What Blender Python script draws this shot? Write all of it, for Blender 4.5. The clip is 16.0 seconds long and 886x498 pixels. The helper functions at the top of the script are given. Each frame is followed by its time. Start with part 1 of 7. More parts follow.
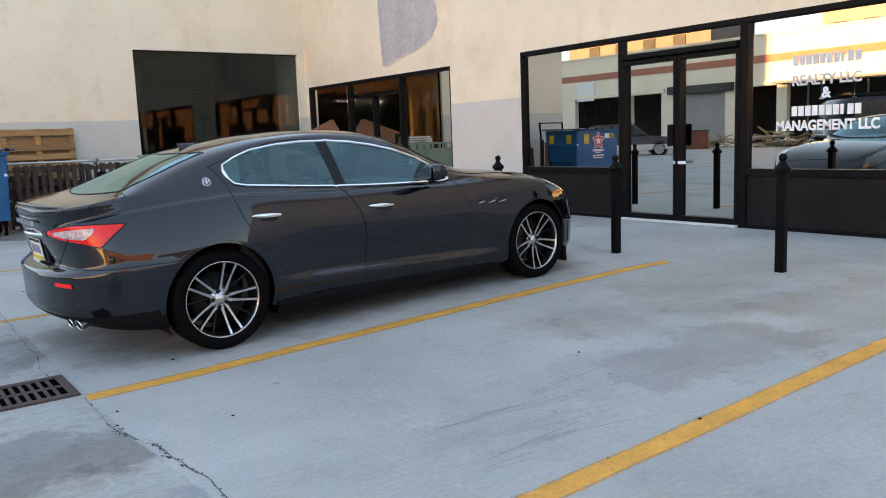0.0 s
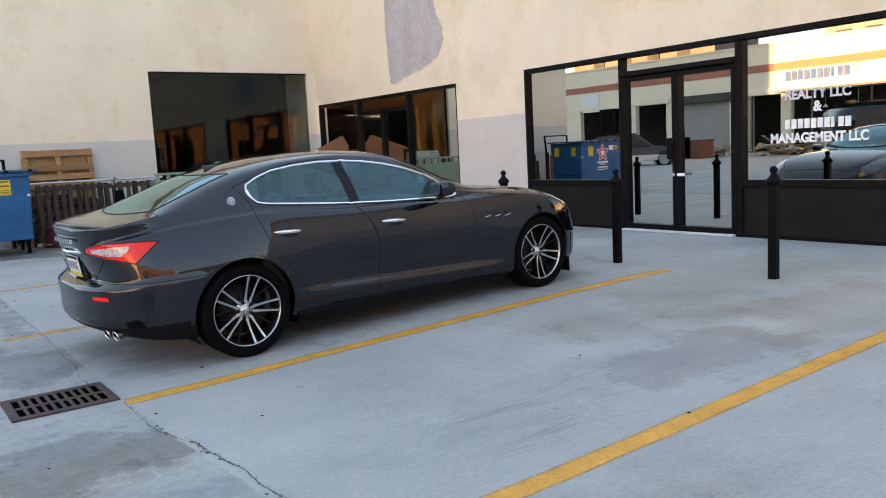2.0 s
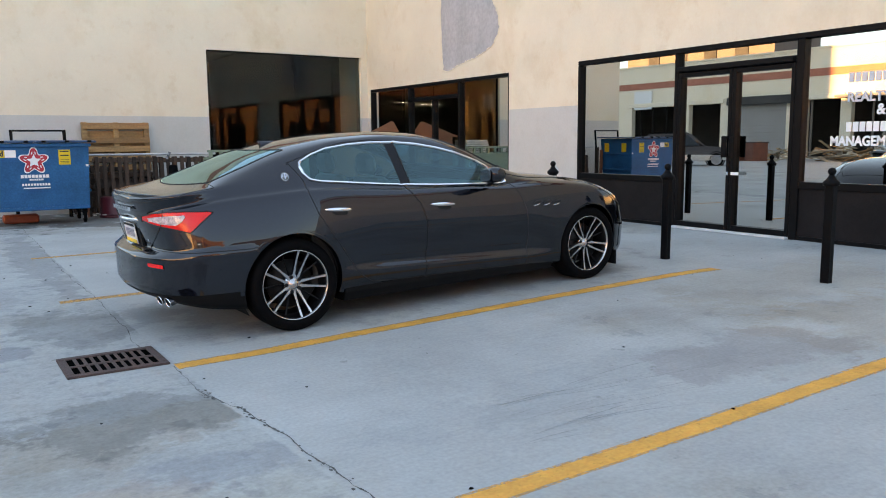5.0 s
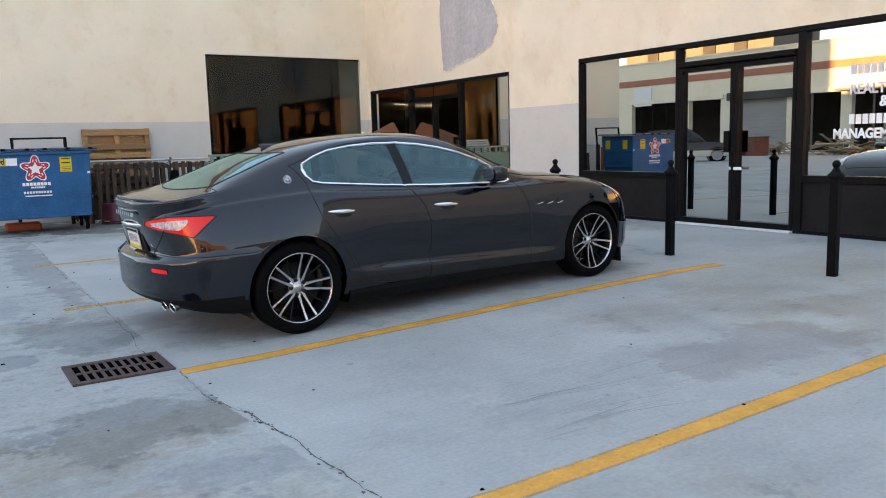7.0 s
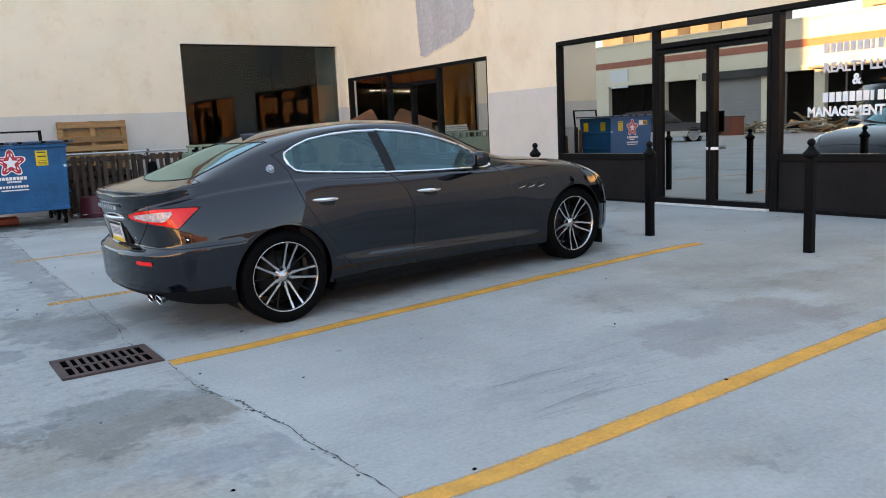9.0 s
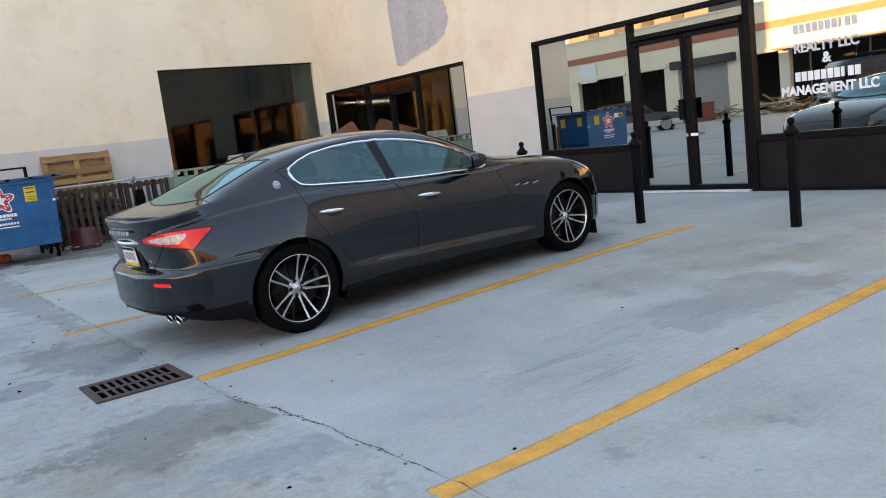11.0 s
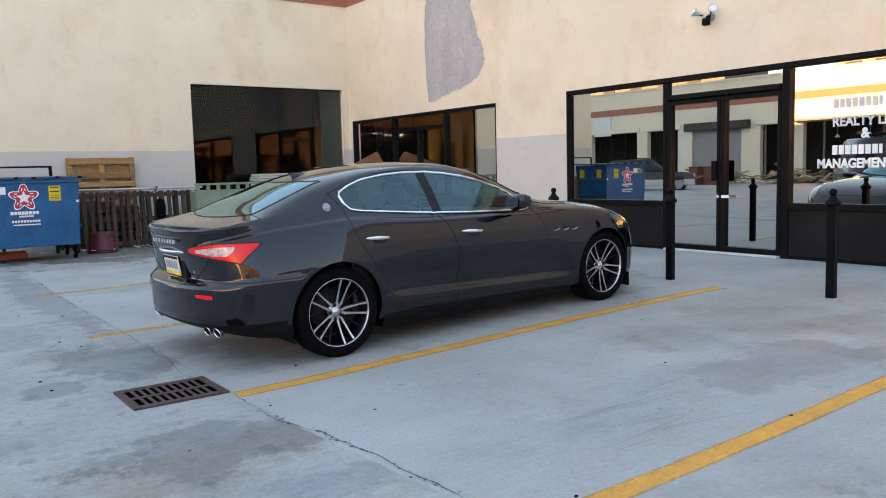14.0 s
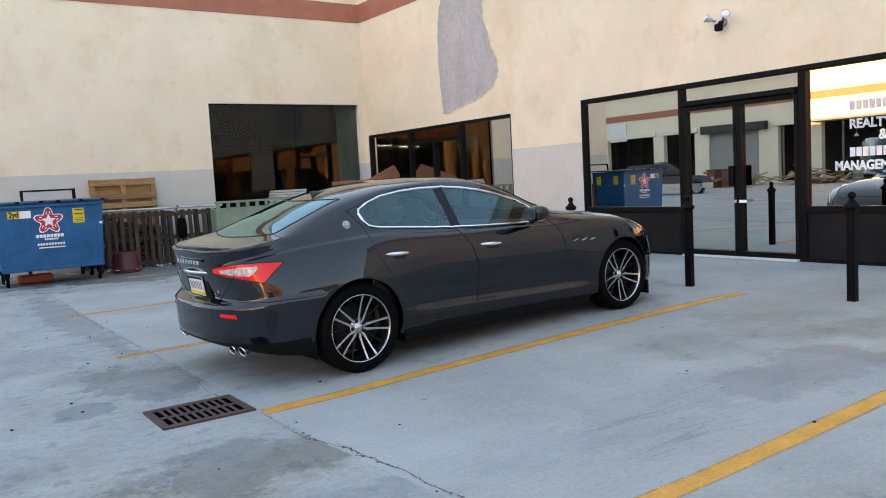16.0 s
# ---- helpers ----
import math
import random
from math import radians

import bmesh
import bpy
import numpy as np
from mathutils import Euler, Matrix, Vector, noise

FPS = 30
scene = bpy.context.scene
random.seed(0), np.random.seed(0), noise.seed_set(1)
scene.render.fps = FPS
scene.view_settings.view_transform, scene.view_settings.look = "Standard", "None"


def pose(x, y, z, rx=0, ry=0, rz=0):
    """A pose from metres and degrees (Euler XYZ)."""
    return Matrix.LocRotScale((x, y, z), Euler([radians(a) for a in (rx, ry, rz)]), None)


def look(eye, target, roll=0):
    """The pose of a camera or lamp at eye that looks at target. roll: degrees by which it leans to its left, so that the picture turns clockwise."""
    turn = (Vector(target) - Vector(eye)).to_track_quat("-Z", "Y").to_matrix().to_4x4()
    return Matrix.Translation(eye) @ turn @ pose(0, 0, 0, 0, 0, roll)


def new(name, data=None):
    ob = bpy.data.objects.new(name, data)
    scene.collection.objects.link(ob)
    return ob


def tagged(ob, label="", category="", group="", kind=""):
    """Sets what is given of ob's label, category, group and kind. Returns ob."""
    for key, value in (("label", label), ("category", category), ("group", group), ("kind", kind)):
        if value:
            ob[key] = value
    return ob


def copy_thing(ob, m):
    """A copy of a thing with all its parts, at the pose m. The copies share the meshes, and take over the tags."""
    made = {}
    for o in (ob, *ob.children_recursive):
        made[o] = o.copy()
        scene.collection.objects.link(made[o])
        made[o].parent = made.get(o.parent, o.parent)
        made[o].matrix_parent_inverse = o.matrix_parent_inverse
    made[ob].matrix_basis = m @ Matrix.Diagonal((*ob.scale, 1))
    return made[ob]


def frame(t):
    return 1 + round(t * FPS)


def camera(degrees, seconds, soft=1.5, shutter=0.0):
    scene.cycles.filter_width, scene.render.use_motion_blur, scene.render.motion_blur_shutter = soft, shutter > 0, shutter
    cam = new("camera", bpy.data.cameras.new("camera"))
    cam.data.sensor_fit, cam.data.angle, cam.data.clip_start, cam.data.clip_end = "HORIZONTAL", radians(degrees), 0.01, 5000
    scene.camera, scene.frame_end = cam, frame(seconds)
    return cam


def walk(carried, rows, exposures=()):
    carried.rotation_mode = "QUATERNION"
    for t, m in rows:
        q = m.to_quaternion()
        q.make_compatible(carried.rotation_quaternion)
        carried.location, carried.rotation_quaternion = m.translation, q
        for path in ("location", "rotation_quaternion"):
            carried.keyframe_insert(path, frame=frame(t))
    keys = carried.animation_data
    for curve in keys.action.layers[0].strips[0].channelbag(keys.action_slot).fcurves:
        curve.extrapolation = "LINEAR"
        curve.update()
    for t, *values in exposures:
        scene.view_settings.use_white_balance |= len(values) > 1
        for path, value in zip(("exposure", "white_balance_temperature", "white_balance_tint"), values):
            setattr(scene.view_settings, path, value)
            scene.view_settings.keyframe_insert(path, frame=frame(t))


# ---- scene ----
cam = camera(58.6, 16.0, soft=1.0)
PATH = [
    (0, (0.428, 0.114, 1.383), (1.612, 1.7, 1.102), -2.2),
    (0.5, (0.379, -0.023, 1.399), (1.552, 1.569, 1.098), -5.2),
    (1, (0.318, -0.113, 1.444), (1.466, 1.503, 1.178), -4.6),
    (1.5, (0.218, -0.146, 1.423), (1.442, 1.418, 1.188), -3.7),
    (2, (0.197, -0.181, 1.436), (1.369, 1.42, 1.186), -3.0),
    (2.5, (0.18, -0.187, 1.414), (1.281, 1.467, 1.181), -2.3),
    (3, (0.19, -0.194, 1.398), (1.222, 1.502, 1.16), -2.3),
    (3.5, (0.165, -0.199, 1.374), (1.233, 1.472, 1.113), -1.1),
    (4, (0.163, -0.188, 1.387), (1.241, 1.473, 1.108), -1.2),
    (4.5, (0.164, -0.165, 1.39), (1.255, 1.487, 1.105), -1.0),
    (5, (0.146, -0.183, 1.391), (1.228, 1.477, 1.121), -0.5),
    (5.2, (0.119, -0.212, 1.383), (1.204, 1.449, 1.131), -0.2),
    (7.5, (0.148, -0.145, 1.385), (1.223, 1.519, 1.114), -1.8),
    (8, (0.132, -0.174, 1.387), (1.201, 1.496, 1.123), -1.8),
    (8.5, (0.109, -0.172, 1.38), (1.175, 1.499, 1.113), -2.1),
    (9, (0.092, -0.177, 1.391), (1.207, 1.454, 1.085), -2.7),
    (9.5, (0.068, -0.227, 1.402), (1.221, 1.382, 1.118), -3.4),
    (9.7, (0.03, -0.251, 1.379), (1.196, 1.348, 1.084), -4.7),
    (11.8, (-0.263, -0.21, 1.437), (0.892, 1.397, 1.148), -7.1),
    (12, (-0.28, -0.204, 1.45), (0.861, 1.413, 1.166), -6.1),
    (12.5, (-0.343, -0.136, 1.441), (0.83, 1.468, 1.216), -5.0),
    (13, (-0.434, -0.066, 1.413), (0.759, 1.527, 1.22), -2.0),
    (13.5, (-0.439, -0.002, 1.407), (0.746, 1.598, 1.219), -1.5),
    (14, (-0.463, -0.005, 1.4), (0.711, 1.602, 1.201), -1.5),
    (14.5, (-0.471, -0.007, 1.404), (0.717, 1.591, 1.222), -1.7),
    (15, (-0.492, -0.011, 1.404), (0.707, 1.579, 1.217), -2.2),
    (15.5, (-0.497, -0.023, 1.405), (0.687, 1.577, 1.212), -2.5),
    (16, (-0.502, -0.052, 1.442), (0.636, 1.583, 1.269), -3.1),
]
walk(cam, [(t, look(eye, target, roll)) for t, eye, target, roll in PATH], exposures=[(0.0, 2.82, 8800, 21.5), (16.0, 2.82, 8800, 21.5)])

# ---- world, sun ----
SUN_EL, SUN_FROM = 4.5, Vector((1.0, 0.22))
sun_az = math.atan2(SUN_FROM.y, SUN_FROM.x)
world = bpy.data.worlds.new("world")
scene.world = world
world.use_nodes = True
wt = world.node_tree
sky = wt.nodes.new("ShaderNodeTexSky")
sky.sky_type = 'NISHITA'
sky.sun_disc = False
sky.sun_elevation = radians(SUN_EL)
sky.sun_rotation = math.pi / 2 - sun_az
sky.air_density = 0.8
sky.dust_density = 0.1
sky.ozone_density = 2.0
bg = wt.nodes["Background"]
bg.inputs["Strength"].default_value = 0.08
# thin even haze over the whole sky
haze = wt.nodes.new("ShaderNodeMix")
haze.data_type, haze.blend_type = 'RGBA', 'ADD'
haze.inputs[0].default_value = 1.0
haze.inputs[7].default_value = (0.90, 1.40, 2.04, 1)
wt.links.new(sky.outputs[0], haze.inputs[6])
wt.links.new(haze.outputs[2], bg.inputs["Color"])
sun_data = bpy.data.lights.new("sun", 'SUN')
sun_data.energy, sun_data.angle, sun_data.color = 4.5, radians(0.6), (1.0, 0.66, 0.30)
sun = new("sun", sun_data)
sun.matrix_world = look(Vector((math.cos(sun_az), math.sin(sun_az), math.tan(radians(SUN_EL)))) * 60, (0, 0, 0))

# ---- materials ----


def mat(name, color, rough=0.6, metal=0.0, vary=0.15, scale=3.0, fine=60.0, bump=0.0, bump_scale=None,
        tint=None, streak=None, coat=0.0, spec=0.5, rand=0.0):
    """A surface with broad stains, fine grain, and relief."""
    m = bpy.data.materials.new(name)
    m.use_nodes = True
    t, n = m.node_tree, m.node_tree.nodes
    b = n["Principled BSDF"]
    b.inputs["Roughness"].default_value, b.inputs["Metallic"].default_value = rough, metal
    b.inputs["Coat Weight"].default_value, b.inputs["Coat Roughness"].default_value = coat, 0.03
    b.inputs["Specular IOR Level"].default_value = spec
    co = n.new("ShaderNodeTexCoord")
    dark = tuple(c * (1 - vary) for c in color)
    light = tuple(min(1, c * (1 + vary)) for c in color)
    big = n.new("ShaderNodeTexNoise")
    big.inputs["Scale"].default_value, big.inputs["Detail"].default_value, big.inputs["Roughness"].default_value = scale, 6, 0.6
    if streak:
        mp = n.new("ShaderNodeMapping")
        mp.inputs["Scale"].default_value = streak
        t.links.new(co.outputs["Object"], mp.inputs[0])
        t.links.new(mp.outputs[0], big.inputs["Vector"])
    else:
        t.links.new(co.outputs["Object"], big.inputs["Vector"])
    ramp = n.new("ShaderNodeValToRGB")
    ramp.color_ramp.elements[0].position, ramp.color_ramp.elements[1].position = 0.3, 0.7
    ramp.color_ramp.elements[0].color, ramp.color_ramp.elements[1].color = (*(tint or dark), 1), (*light, 1)
    t.links.new(big.outputs["Fac"], ramp.inputs[0])
    small = n.new("ShaderNodeTexNoise")
    small.inputs["Scale"].default_value, small.inputs["Detail"].default_value = fine, 4
    t.links.new(co.outputs["Object"], small.inputs["Vector"])
    mul = n.new("ShaderNodeMix")
    mul.data_type, mul.blend_type = 'RGBA', 'OVERLAY'
    mul.inputs[0].default_value = min(0.6, vary * 1.6)
    t.links.new(ramp.outputs[0], mul.inputs[6])
    t.links.new(small.outputs["Fac"], mul.inputs[7])
    out = mul.outputs[2]
    if rand:
        oi = n.new("ShaderNodeObjectInfo")
        mr = n.new("ShaderNodeMapRange")
        mr.inputs["To Min"].default_value, mr.inputs["To Max"].default_value = 1 - rand, 1 + rand
        t.links.new(oi.outputs["Random"], mr.inputs["Value"])
        hs = n.new("ShaderNodeHueSaturation")
        t.links.new(mr.outputs[0], hs.inputs["Value"])
        t.links.new(out, hs.inputs["Color"])
        out = hs.outputs[0]
    t.links.new(out, b.inputs["Base Color"])
    if bump:
        bp = n.new("ShaderNodeBump")
        bp.inputs["Strength"].default_value, bp.inputs["Distance"].default_value = bump, 0.01
        if bump_scale:
            bn = n.new("ShaderNodeTexNoise")
            bn.inputs["Scale"].default_value, bn.inputs["Detail"].default_value = bump_scale, 5
            t.links.new(co.outputs["Object"], bn.inputs["Vector"])
            t.links.new(bn.outputs["Fac"], bp.inputs["Height"])
        else:
            t.links.new(small.outputs["Fac"], bp.inputs["Height"])
        t.links.new(bp.outputs[0], b.inputs["Normal"])
    return m


def window_glass(name, gloss, tint, gloss_color=(1, 1, 1), wavy=0.0):
    """A pane: part mirror-like, part see-through."""
    m = bpy.data.materials.new(name)
    m.use_nodes = True
    t, n = m.node_tree, m.node_tree.nodes
    n.remove(n["Principled BSDF"])
    tr, gl, mx = n.new("ShaderNodeBsdfTransparent"), n.new("ShaderNodeBsdfGlossy"), n.new("ShaderNodeMixShader")
    tr.inputs[0].default_value = (*tint, 1)
    gl.inputs["Color"].default_value = (*gloss_color, 1)
    gl.inputs["Roughness"].default_value = 0.0
    if wavy:
        co, no, bp = n.new("ShaderNodeTexCoord"), n.new("ShaderNodeTexNoise"), n.new("ShaderNodeBump")
        no.inputs["Scale"].default_value, no.inputs["Detail"].default_value = 1.1, 1.0
        bp.inputs["Strength"].default_value, bp.inputs["Distance"].default_value = wavy, 0.01
        t.links.new(co.outputs["Object"], no.inputs["Vector"])
        t.links.new(no.outputs["Fac"], bp.inputs["Height"])
        t.links.new(bp.outputs[0], gl.inputs["Normal"])
    fr, ad = n.new("ShaderNodeFresnel"), n.new("ShaderNodeMath")
    fr.inputs["IOR"].default_value = 1.45
    ad.operation, ad.use_clamp = 'ADD', True
    ad.inputs[1].default_value = gloss
    t.links.new(fr.outputs[0], ad.inputs[0])
    t.links.new(ad.outputs[0], mx.inputs[0])
    t.links.new(tr.outputs[0], mx.inputs[1])
    t.links.new(gl.outputs[0], mx.inputs[2])
    t.links.new(mx.outputs[0], n["Material Output"].inputs["Surface"])
    return m


def thin_glass(name, gloss, tint, gloss_color=(1, 1, 1)):
    """A single curved sheet, alike from both of its sides."""
    m = window_glass(name, gloss, tint, gloss_color)
    t, n = m.node_tree, m.node_tree.nodes
    lw, pw, ml = n.new("ShaderNodeLayerWeight"), n.new("ShaderNodeMath"), n.new("ShaderNodeMath")
    lw.inputs["Blend"].default_value = 0.5
    pw.operation, pw.inputs[1].default_value = 'POWER', 4.0
    ml.operation, ml.inputs[1].default_value, ml.inputs[2].default_value = 'MULTIPLY_ADD', 0.9, 0.04 + gloss
    t.links.new(lw.outputs["Facing"], pw.inputs[0])
    t.links.new(pw.outputs[0], ml.inputs[0])
    t.links.new(ml.outputs[0], n["Mix Shader"].inputs[0])
    n.remove(n["Fresnel"])
    n.remove(n["Math"])
    return m


def concrete_material():
    m = mat("concrete_slab", (0.338, 0.360, 0.361), 0.75, vary=0.14, scale=0.9, fine=45, bump=0.12)
    t, n = m.node_tree, m.node_tree.nodes
    b = n["Principled BSDF"]
    src = b.inputs["Base Color"].links[0].from_socket
    co = n.new("ShaderNodeTexCoord")
    # broom marks along x
    mp = n.new("ShaderNodeMapping")
    mp.inputs["Scale"].default_value = (0.7, 11, 1)
    mp.inputs["Rotation"].default_value = (0, 0, radians(3))
    t.links.new(co.outputs["Object"], mp.inputs[0])
    br = n.new("ShaderNodeTexNoise")
    br.inputs["Scale"].default_value, br.inputs["Detail"].default_value = 2.2, 6
    t.links.new(mp.outputs[0], br.inputs["Vector"])
    mrb = n.new("ShaderNodeMapRange")
    mrb.inputs["From Min"].default_value, mrb.inputs["From Max"].default_value = 0.3, 0.7
    mrb.inputs["To Min"].default_value, mrb.inputs["To Max"].default_value = 0.97, 1.025
    t.links.new(br.outputs["Fac"], mrb.inputs[0])
    # damp brownish stains
    st = n.new("ShaderNodeTexNoise")
    st.inputs["Scale"].default_value, st.inputs["Detail"].default_value, st.inputs["Roughness"].default_value = 0.42, 7, 0.62
    t.links.new(co.outputs["Object"], st.inputs["Vector"])
    rs = n.new("ShaderNodeValToRGB")
    rs.color_ramp.elements[0].position, rs.color_ramp.elements[1].position = 0.52, 0.66
    rs.color_ramp.elements[0].color, rs.color_ramp.elements[1].color = (1, 1, 1, 1), (0.80, 0.77, 0.72, 1)
    t.links.new(st.outputs["Fac"], rs.inputs[0])
    m1 = n.new("ShaderNodeMix")
    m1.data_type, m1.blend_type = 'RGBA', 'MULTIPLY'
    m1.inputs[0].default_value = 1
    t.links.new(src, m1.inputs[6])
    t.links.new(rs.outputs[0], m1.inputs[7])
    m2 = n.new("ShaderNodeMix")
    m2.data_type, m2.blend_type = 'RGBA', 'MULTIPLY'
    m2.inputs[0].default_value = 1
    t.links.new(m1.outputs[2], m2.inputs[6])
    t.links.new(mrb.outputs[0], m2.inputs[7])
    src = m2.outputs[2]
    # small scabs where the top has scaled off, more of them in some stretches
    for scl, lo, hi, tint, where in ((3.4, 0.615, 0.64, (0.80, 0.82, 0.84), 0.5), (9.0, 0.66, 0.69, (0.76, 0.76, 0.75), 0.45), (1.3, 0.60, 0.70, (0.96, 0.91, 0.86), 0.4)):
        a, g, mr, mg, mu = n.new("ShaderNodeTexNoise"), n.new("ShaderNodeTexNoise"), n.new("ShaderNodeMapRange"), n.new("ShaderNodeMapRange"), n.new("ShaderNodeMath")
        a.inputs["Scale"].default_value, a.inputs["Detail"].default_value, a.inputs["Roughness"].default_value = scl, 6, 0.6
        g.inputs["Scale"].default_value, g.inputs["Detail"].default_value = 0.35 + scl * 0.02, 3
        t.links.new(co.outputs["Object"], a.inputs["Vector"])
        t.links.new(co.outputs["Object"], g.inputs["Vector"])
        mr.inputs["From Min"].default_value, mr.inputs["From Max"].default_value = lo, hi
        mg.inputs["From Min"].default_value, mg.inputs["From Max"].default_value = where, where + 0.08
        t.links.new(a.outputs["Fac"], mr.inputs[0])
        t.links.new(g.outputs["Fac"], mg.inputs[0])
        mu.operation = 'MULTIPLY'
        t.links.new(mr.outputs[0], mu.inputs[0])
        t.links.new(mg.outputs[0], mu.inputs[1])
        ms = n.new("ShaderNodeMix")
        ms.data_type, ms.blend_type = 'RGBA', 'MULTIPLY'
        ms.inputs[7].default_value = (*tint, 1)
        t.links.new(mu.outputs[0], ms.inputs[0])
        t.links.new(src, ms.inputs[6])
        src = ms.outputs[2]
    # the older pour lies on the near side of the joint
    sx = n.new("ShaderNodeSeparateXYZ")
    t.links.new(co.outputs["Object"], sx.inputs[0])
    chain = sx.outputs[1]
    for op, v1, v2 in (('MULTIPLY_ADD', -0.055, 0.232), ('MAXIMUM', 0.0, 0), ('MINIMUM', 0.15, 0), ('ADD', 1.375, 0)):
        q = n.new("ShaderNodeMath")
        q.operation, q.inputs[1].default_value, q.inputs[2].default_value = op, v1, v2
        t.links.new(chain, q.inputs[0])
        chain = q.outputs[0]
    rag, off, old = n.new("ShaderNodeTexNoise"), n.new("ShaderNodeMath"), n.new("ShaderNodeMapRange")
    rag.inputs["Scale"].default_value, rag.inputs["Detail"].default_value = 9, 5
    t.links.new(co.outputs["Object"], rag.inputs["Vector"])
    off.operation, off.inputs[1].default_value = 'MULTIPLY_ADD', 0.05
    t.links.new(rag.outputs["Fac"], off.inputs[0])
    t.links.new(sx.outputs[0], off.inputs[2])
    gap = n.new("ShaderNodeMath")
    gap.operation = 'SUBTRACT'
    t.links.new(chain, gap.inputs[0])
    t.links.new(off.outputs[0], gap.inputs[1])
    old.inputs["From Min"].default_value, old.inputs["From Max"].default_value = -0.035, -0.02
    t.links.new(gap.outputs[0], old.inputs[0])
    # coarser, dirtier face of the older pour
    for scl, lo, hi, tint in ((14, 0.45, 0.72, (0.80, 0.80, 0.79)), (1.7, 0.42, 0.70, (0.86, 0.86, 0.85))):
        a, mr, mu, ms = n.new("ShaderNodeTexNoise"), n.new("ShaderNodeMapRange"), n.new("ShaderNodeMath"), n.new("ShaderNodeMix")
        a.inputs["Scale"].default_value, a.inputs["Detail"].default_value, a.inputs["Roughness"].default_value = scl, 7, 0.7
        t.links.new(co.outputs["Object"], a.inputs["Vector"])
        mr.inputs["From Min"].default_value, mr.inputs["From Max"].default_value = lo, hi
        t.links.new(a.outputs["Fac"], mr.inputs[0])
        mu.operation = 'MULTIPLY'
        t.links.new(mr.outputs[0], mu.inputs[0])
        t.links.new(old.outputs[0], mu.inputs[1])
        ms.data_type, ms.blend_type = 'RGBA', 'MULTIPLY'
        ms.inputs[7].default_value = (*tint, 1)
        t.links.new(mu.outputs[0], ms.inputs[0])
        t.links.new(src, ms.inputs[6])
        src = ms.outputs[2]
    # old stains with own outlines, painted shade under the car: middle, half sizes, tint
    edge = n.new("ShaderNodeTexNoise")
    edge.inputs["Scale"].default_value, edge.inputs["Detail"].default_value, edge.inputs["Roughness"].default_value = 2.2, 8, 0.68
    t.links.new(co.outputs["Object"], edge.inputs["Vector"])
    speck = n.new("ShaderNodeTexNoise")
    speck.inputs["Scale"].default_value, speck.inputs["Detail"].default_value = 5.0, 6
    t.links.new(co.outputs["Object"], speck.inputs["Vector"])
    for x, y, rx, ry, tint in ((0.98, 3.95, 0.75, 0.42, (0.68, 0.69, 0.69)), (1.05, 6.3, 0.42, 0.85, (0.72, 0.73, 0.74)), (1.16, 10.5, 0.28, 3.2, (0.74, 0.75, 0.77)),
                               (0.45, 5.75, 0.22, 0.22, (0.72, 0.74, 0.78)), (4.45, 2.78, 0.85, 0.45, (0.87, 0.84, 0.84)), (4.9, 4.0, 1.2, 0.4, (0.95, 0.94, 0.93)), (6.1, 2.8, 1.4, 0.7, (0.96, 0.90, 0.84)), (6.6, 4.1, 1.5, 0.9, (0.97, 0.93, 0.88)), (0.85, 3.75, 0.8, 0.35, (0.92, 0.86, 0.80)), (0.55, 2.9, 0.6, 0.25, (1.0, 0.90, 0.85)),
                               (3.5, 15.3, 3.2, 2.1, (0.42, 0.40, 0.385)), (1.3, 14.6, 1.2, 0.8, (0.6, 0.59, 0.58)), (0.9, 2.7, 0.7, 0.35, (1.10, 1.09, 1.06)), (1.15, 3.1, 0.35, 0.25, (0.84, 0.86, 0.9)), (0.0, 8.0, 0.9, 1.0, (0.85, 0.86, 0.88)),
                               # first entry below: the saloon's shade, put into the slab colour
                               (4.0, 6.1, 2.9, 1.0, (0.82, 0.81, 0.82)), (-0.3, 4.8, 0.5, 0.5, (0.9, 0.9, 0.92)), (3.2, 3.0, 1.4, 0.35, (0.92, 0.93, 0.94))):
        sub = n.new("ShaderNodeVectorMath")
        sub.operation = 'SUBTRACT'
        sub.inputs[1].default_value = (x, y, 0)
        t.links.new(co.outputs["Object"], sub.inputs[0])
        dv = n.new("ShaderNodeVectorMath")
        dv.operation = 'MULTIPLY'
        dv.inputs[1].default_value = (1 / rx, 1 / ry, 0)
        t.links.new(sub.outputs[0], dv.inputs[0])
        ln = n.new("ShaderNodeVectorMath")
        ln.operation = 'LENGTH'
        t.links.new(dv.outputs[0], ln.inputs[0])
        ad = n.new("ShaderNodeMath")
        ad.operation = 'MULTIPLY_ADD'
        ad.inputs[1].default_value = 3.0
        t.links.new(edge.outputs["Fac"], ad.inputs[0])
        t.links.new(ln.outputs["Value"], ad.inputs[2])
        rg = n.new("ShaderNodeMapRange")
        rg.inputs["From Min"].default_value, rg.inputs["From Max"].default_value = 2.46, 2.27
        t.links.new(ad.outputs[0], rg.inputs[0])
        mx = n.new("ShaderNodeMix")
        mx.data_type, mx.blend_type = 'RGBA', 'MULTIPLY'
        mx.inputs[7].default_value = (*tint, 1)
        if x < 1.3 and y < 14:
            side = n.new("ShaderNodeMath")
            side.operation = 'MULTIPLY'
            t.links.new(rg.outputs[0], side.inputs[0])
            t.links.new(old.outputs[0], side.inputs[1])
            t.links.new(side.outputs[0], mx.inputs[0])
        else:
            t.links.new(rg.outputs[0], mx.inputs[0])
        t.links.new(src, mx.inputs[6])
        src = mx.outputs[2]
    # small dark blots on the older pour
    bl = n.new("ShaderNodeMapRange")
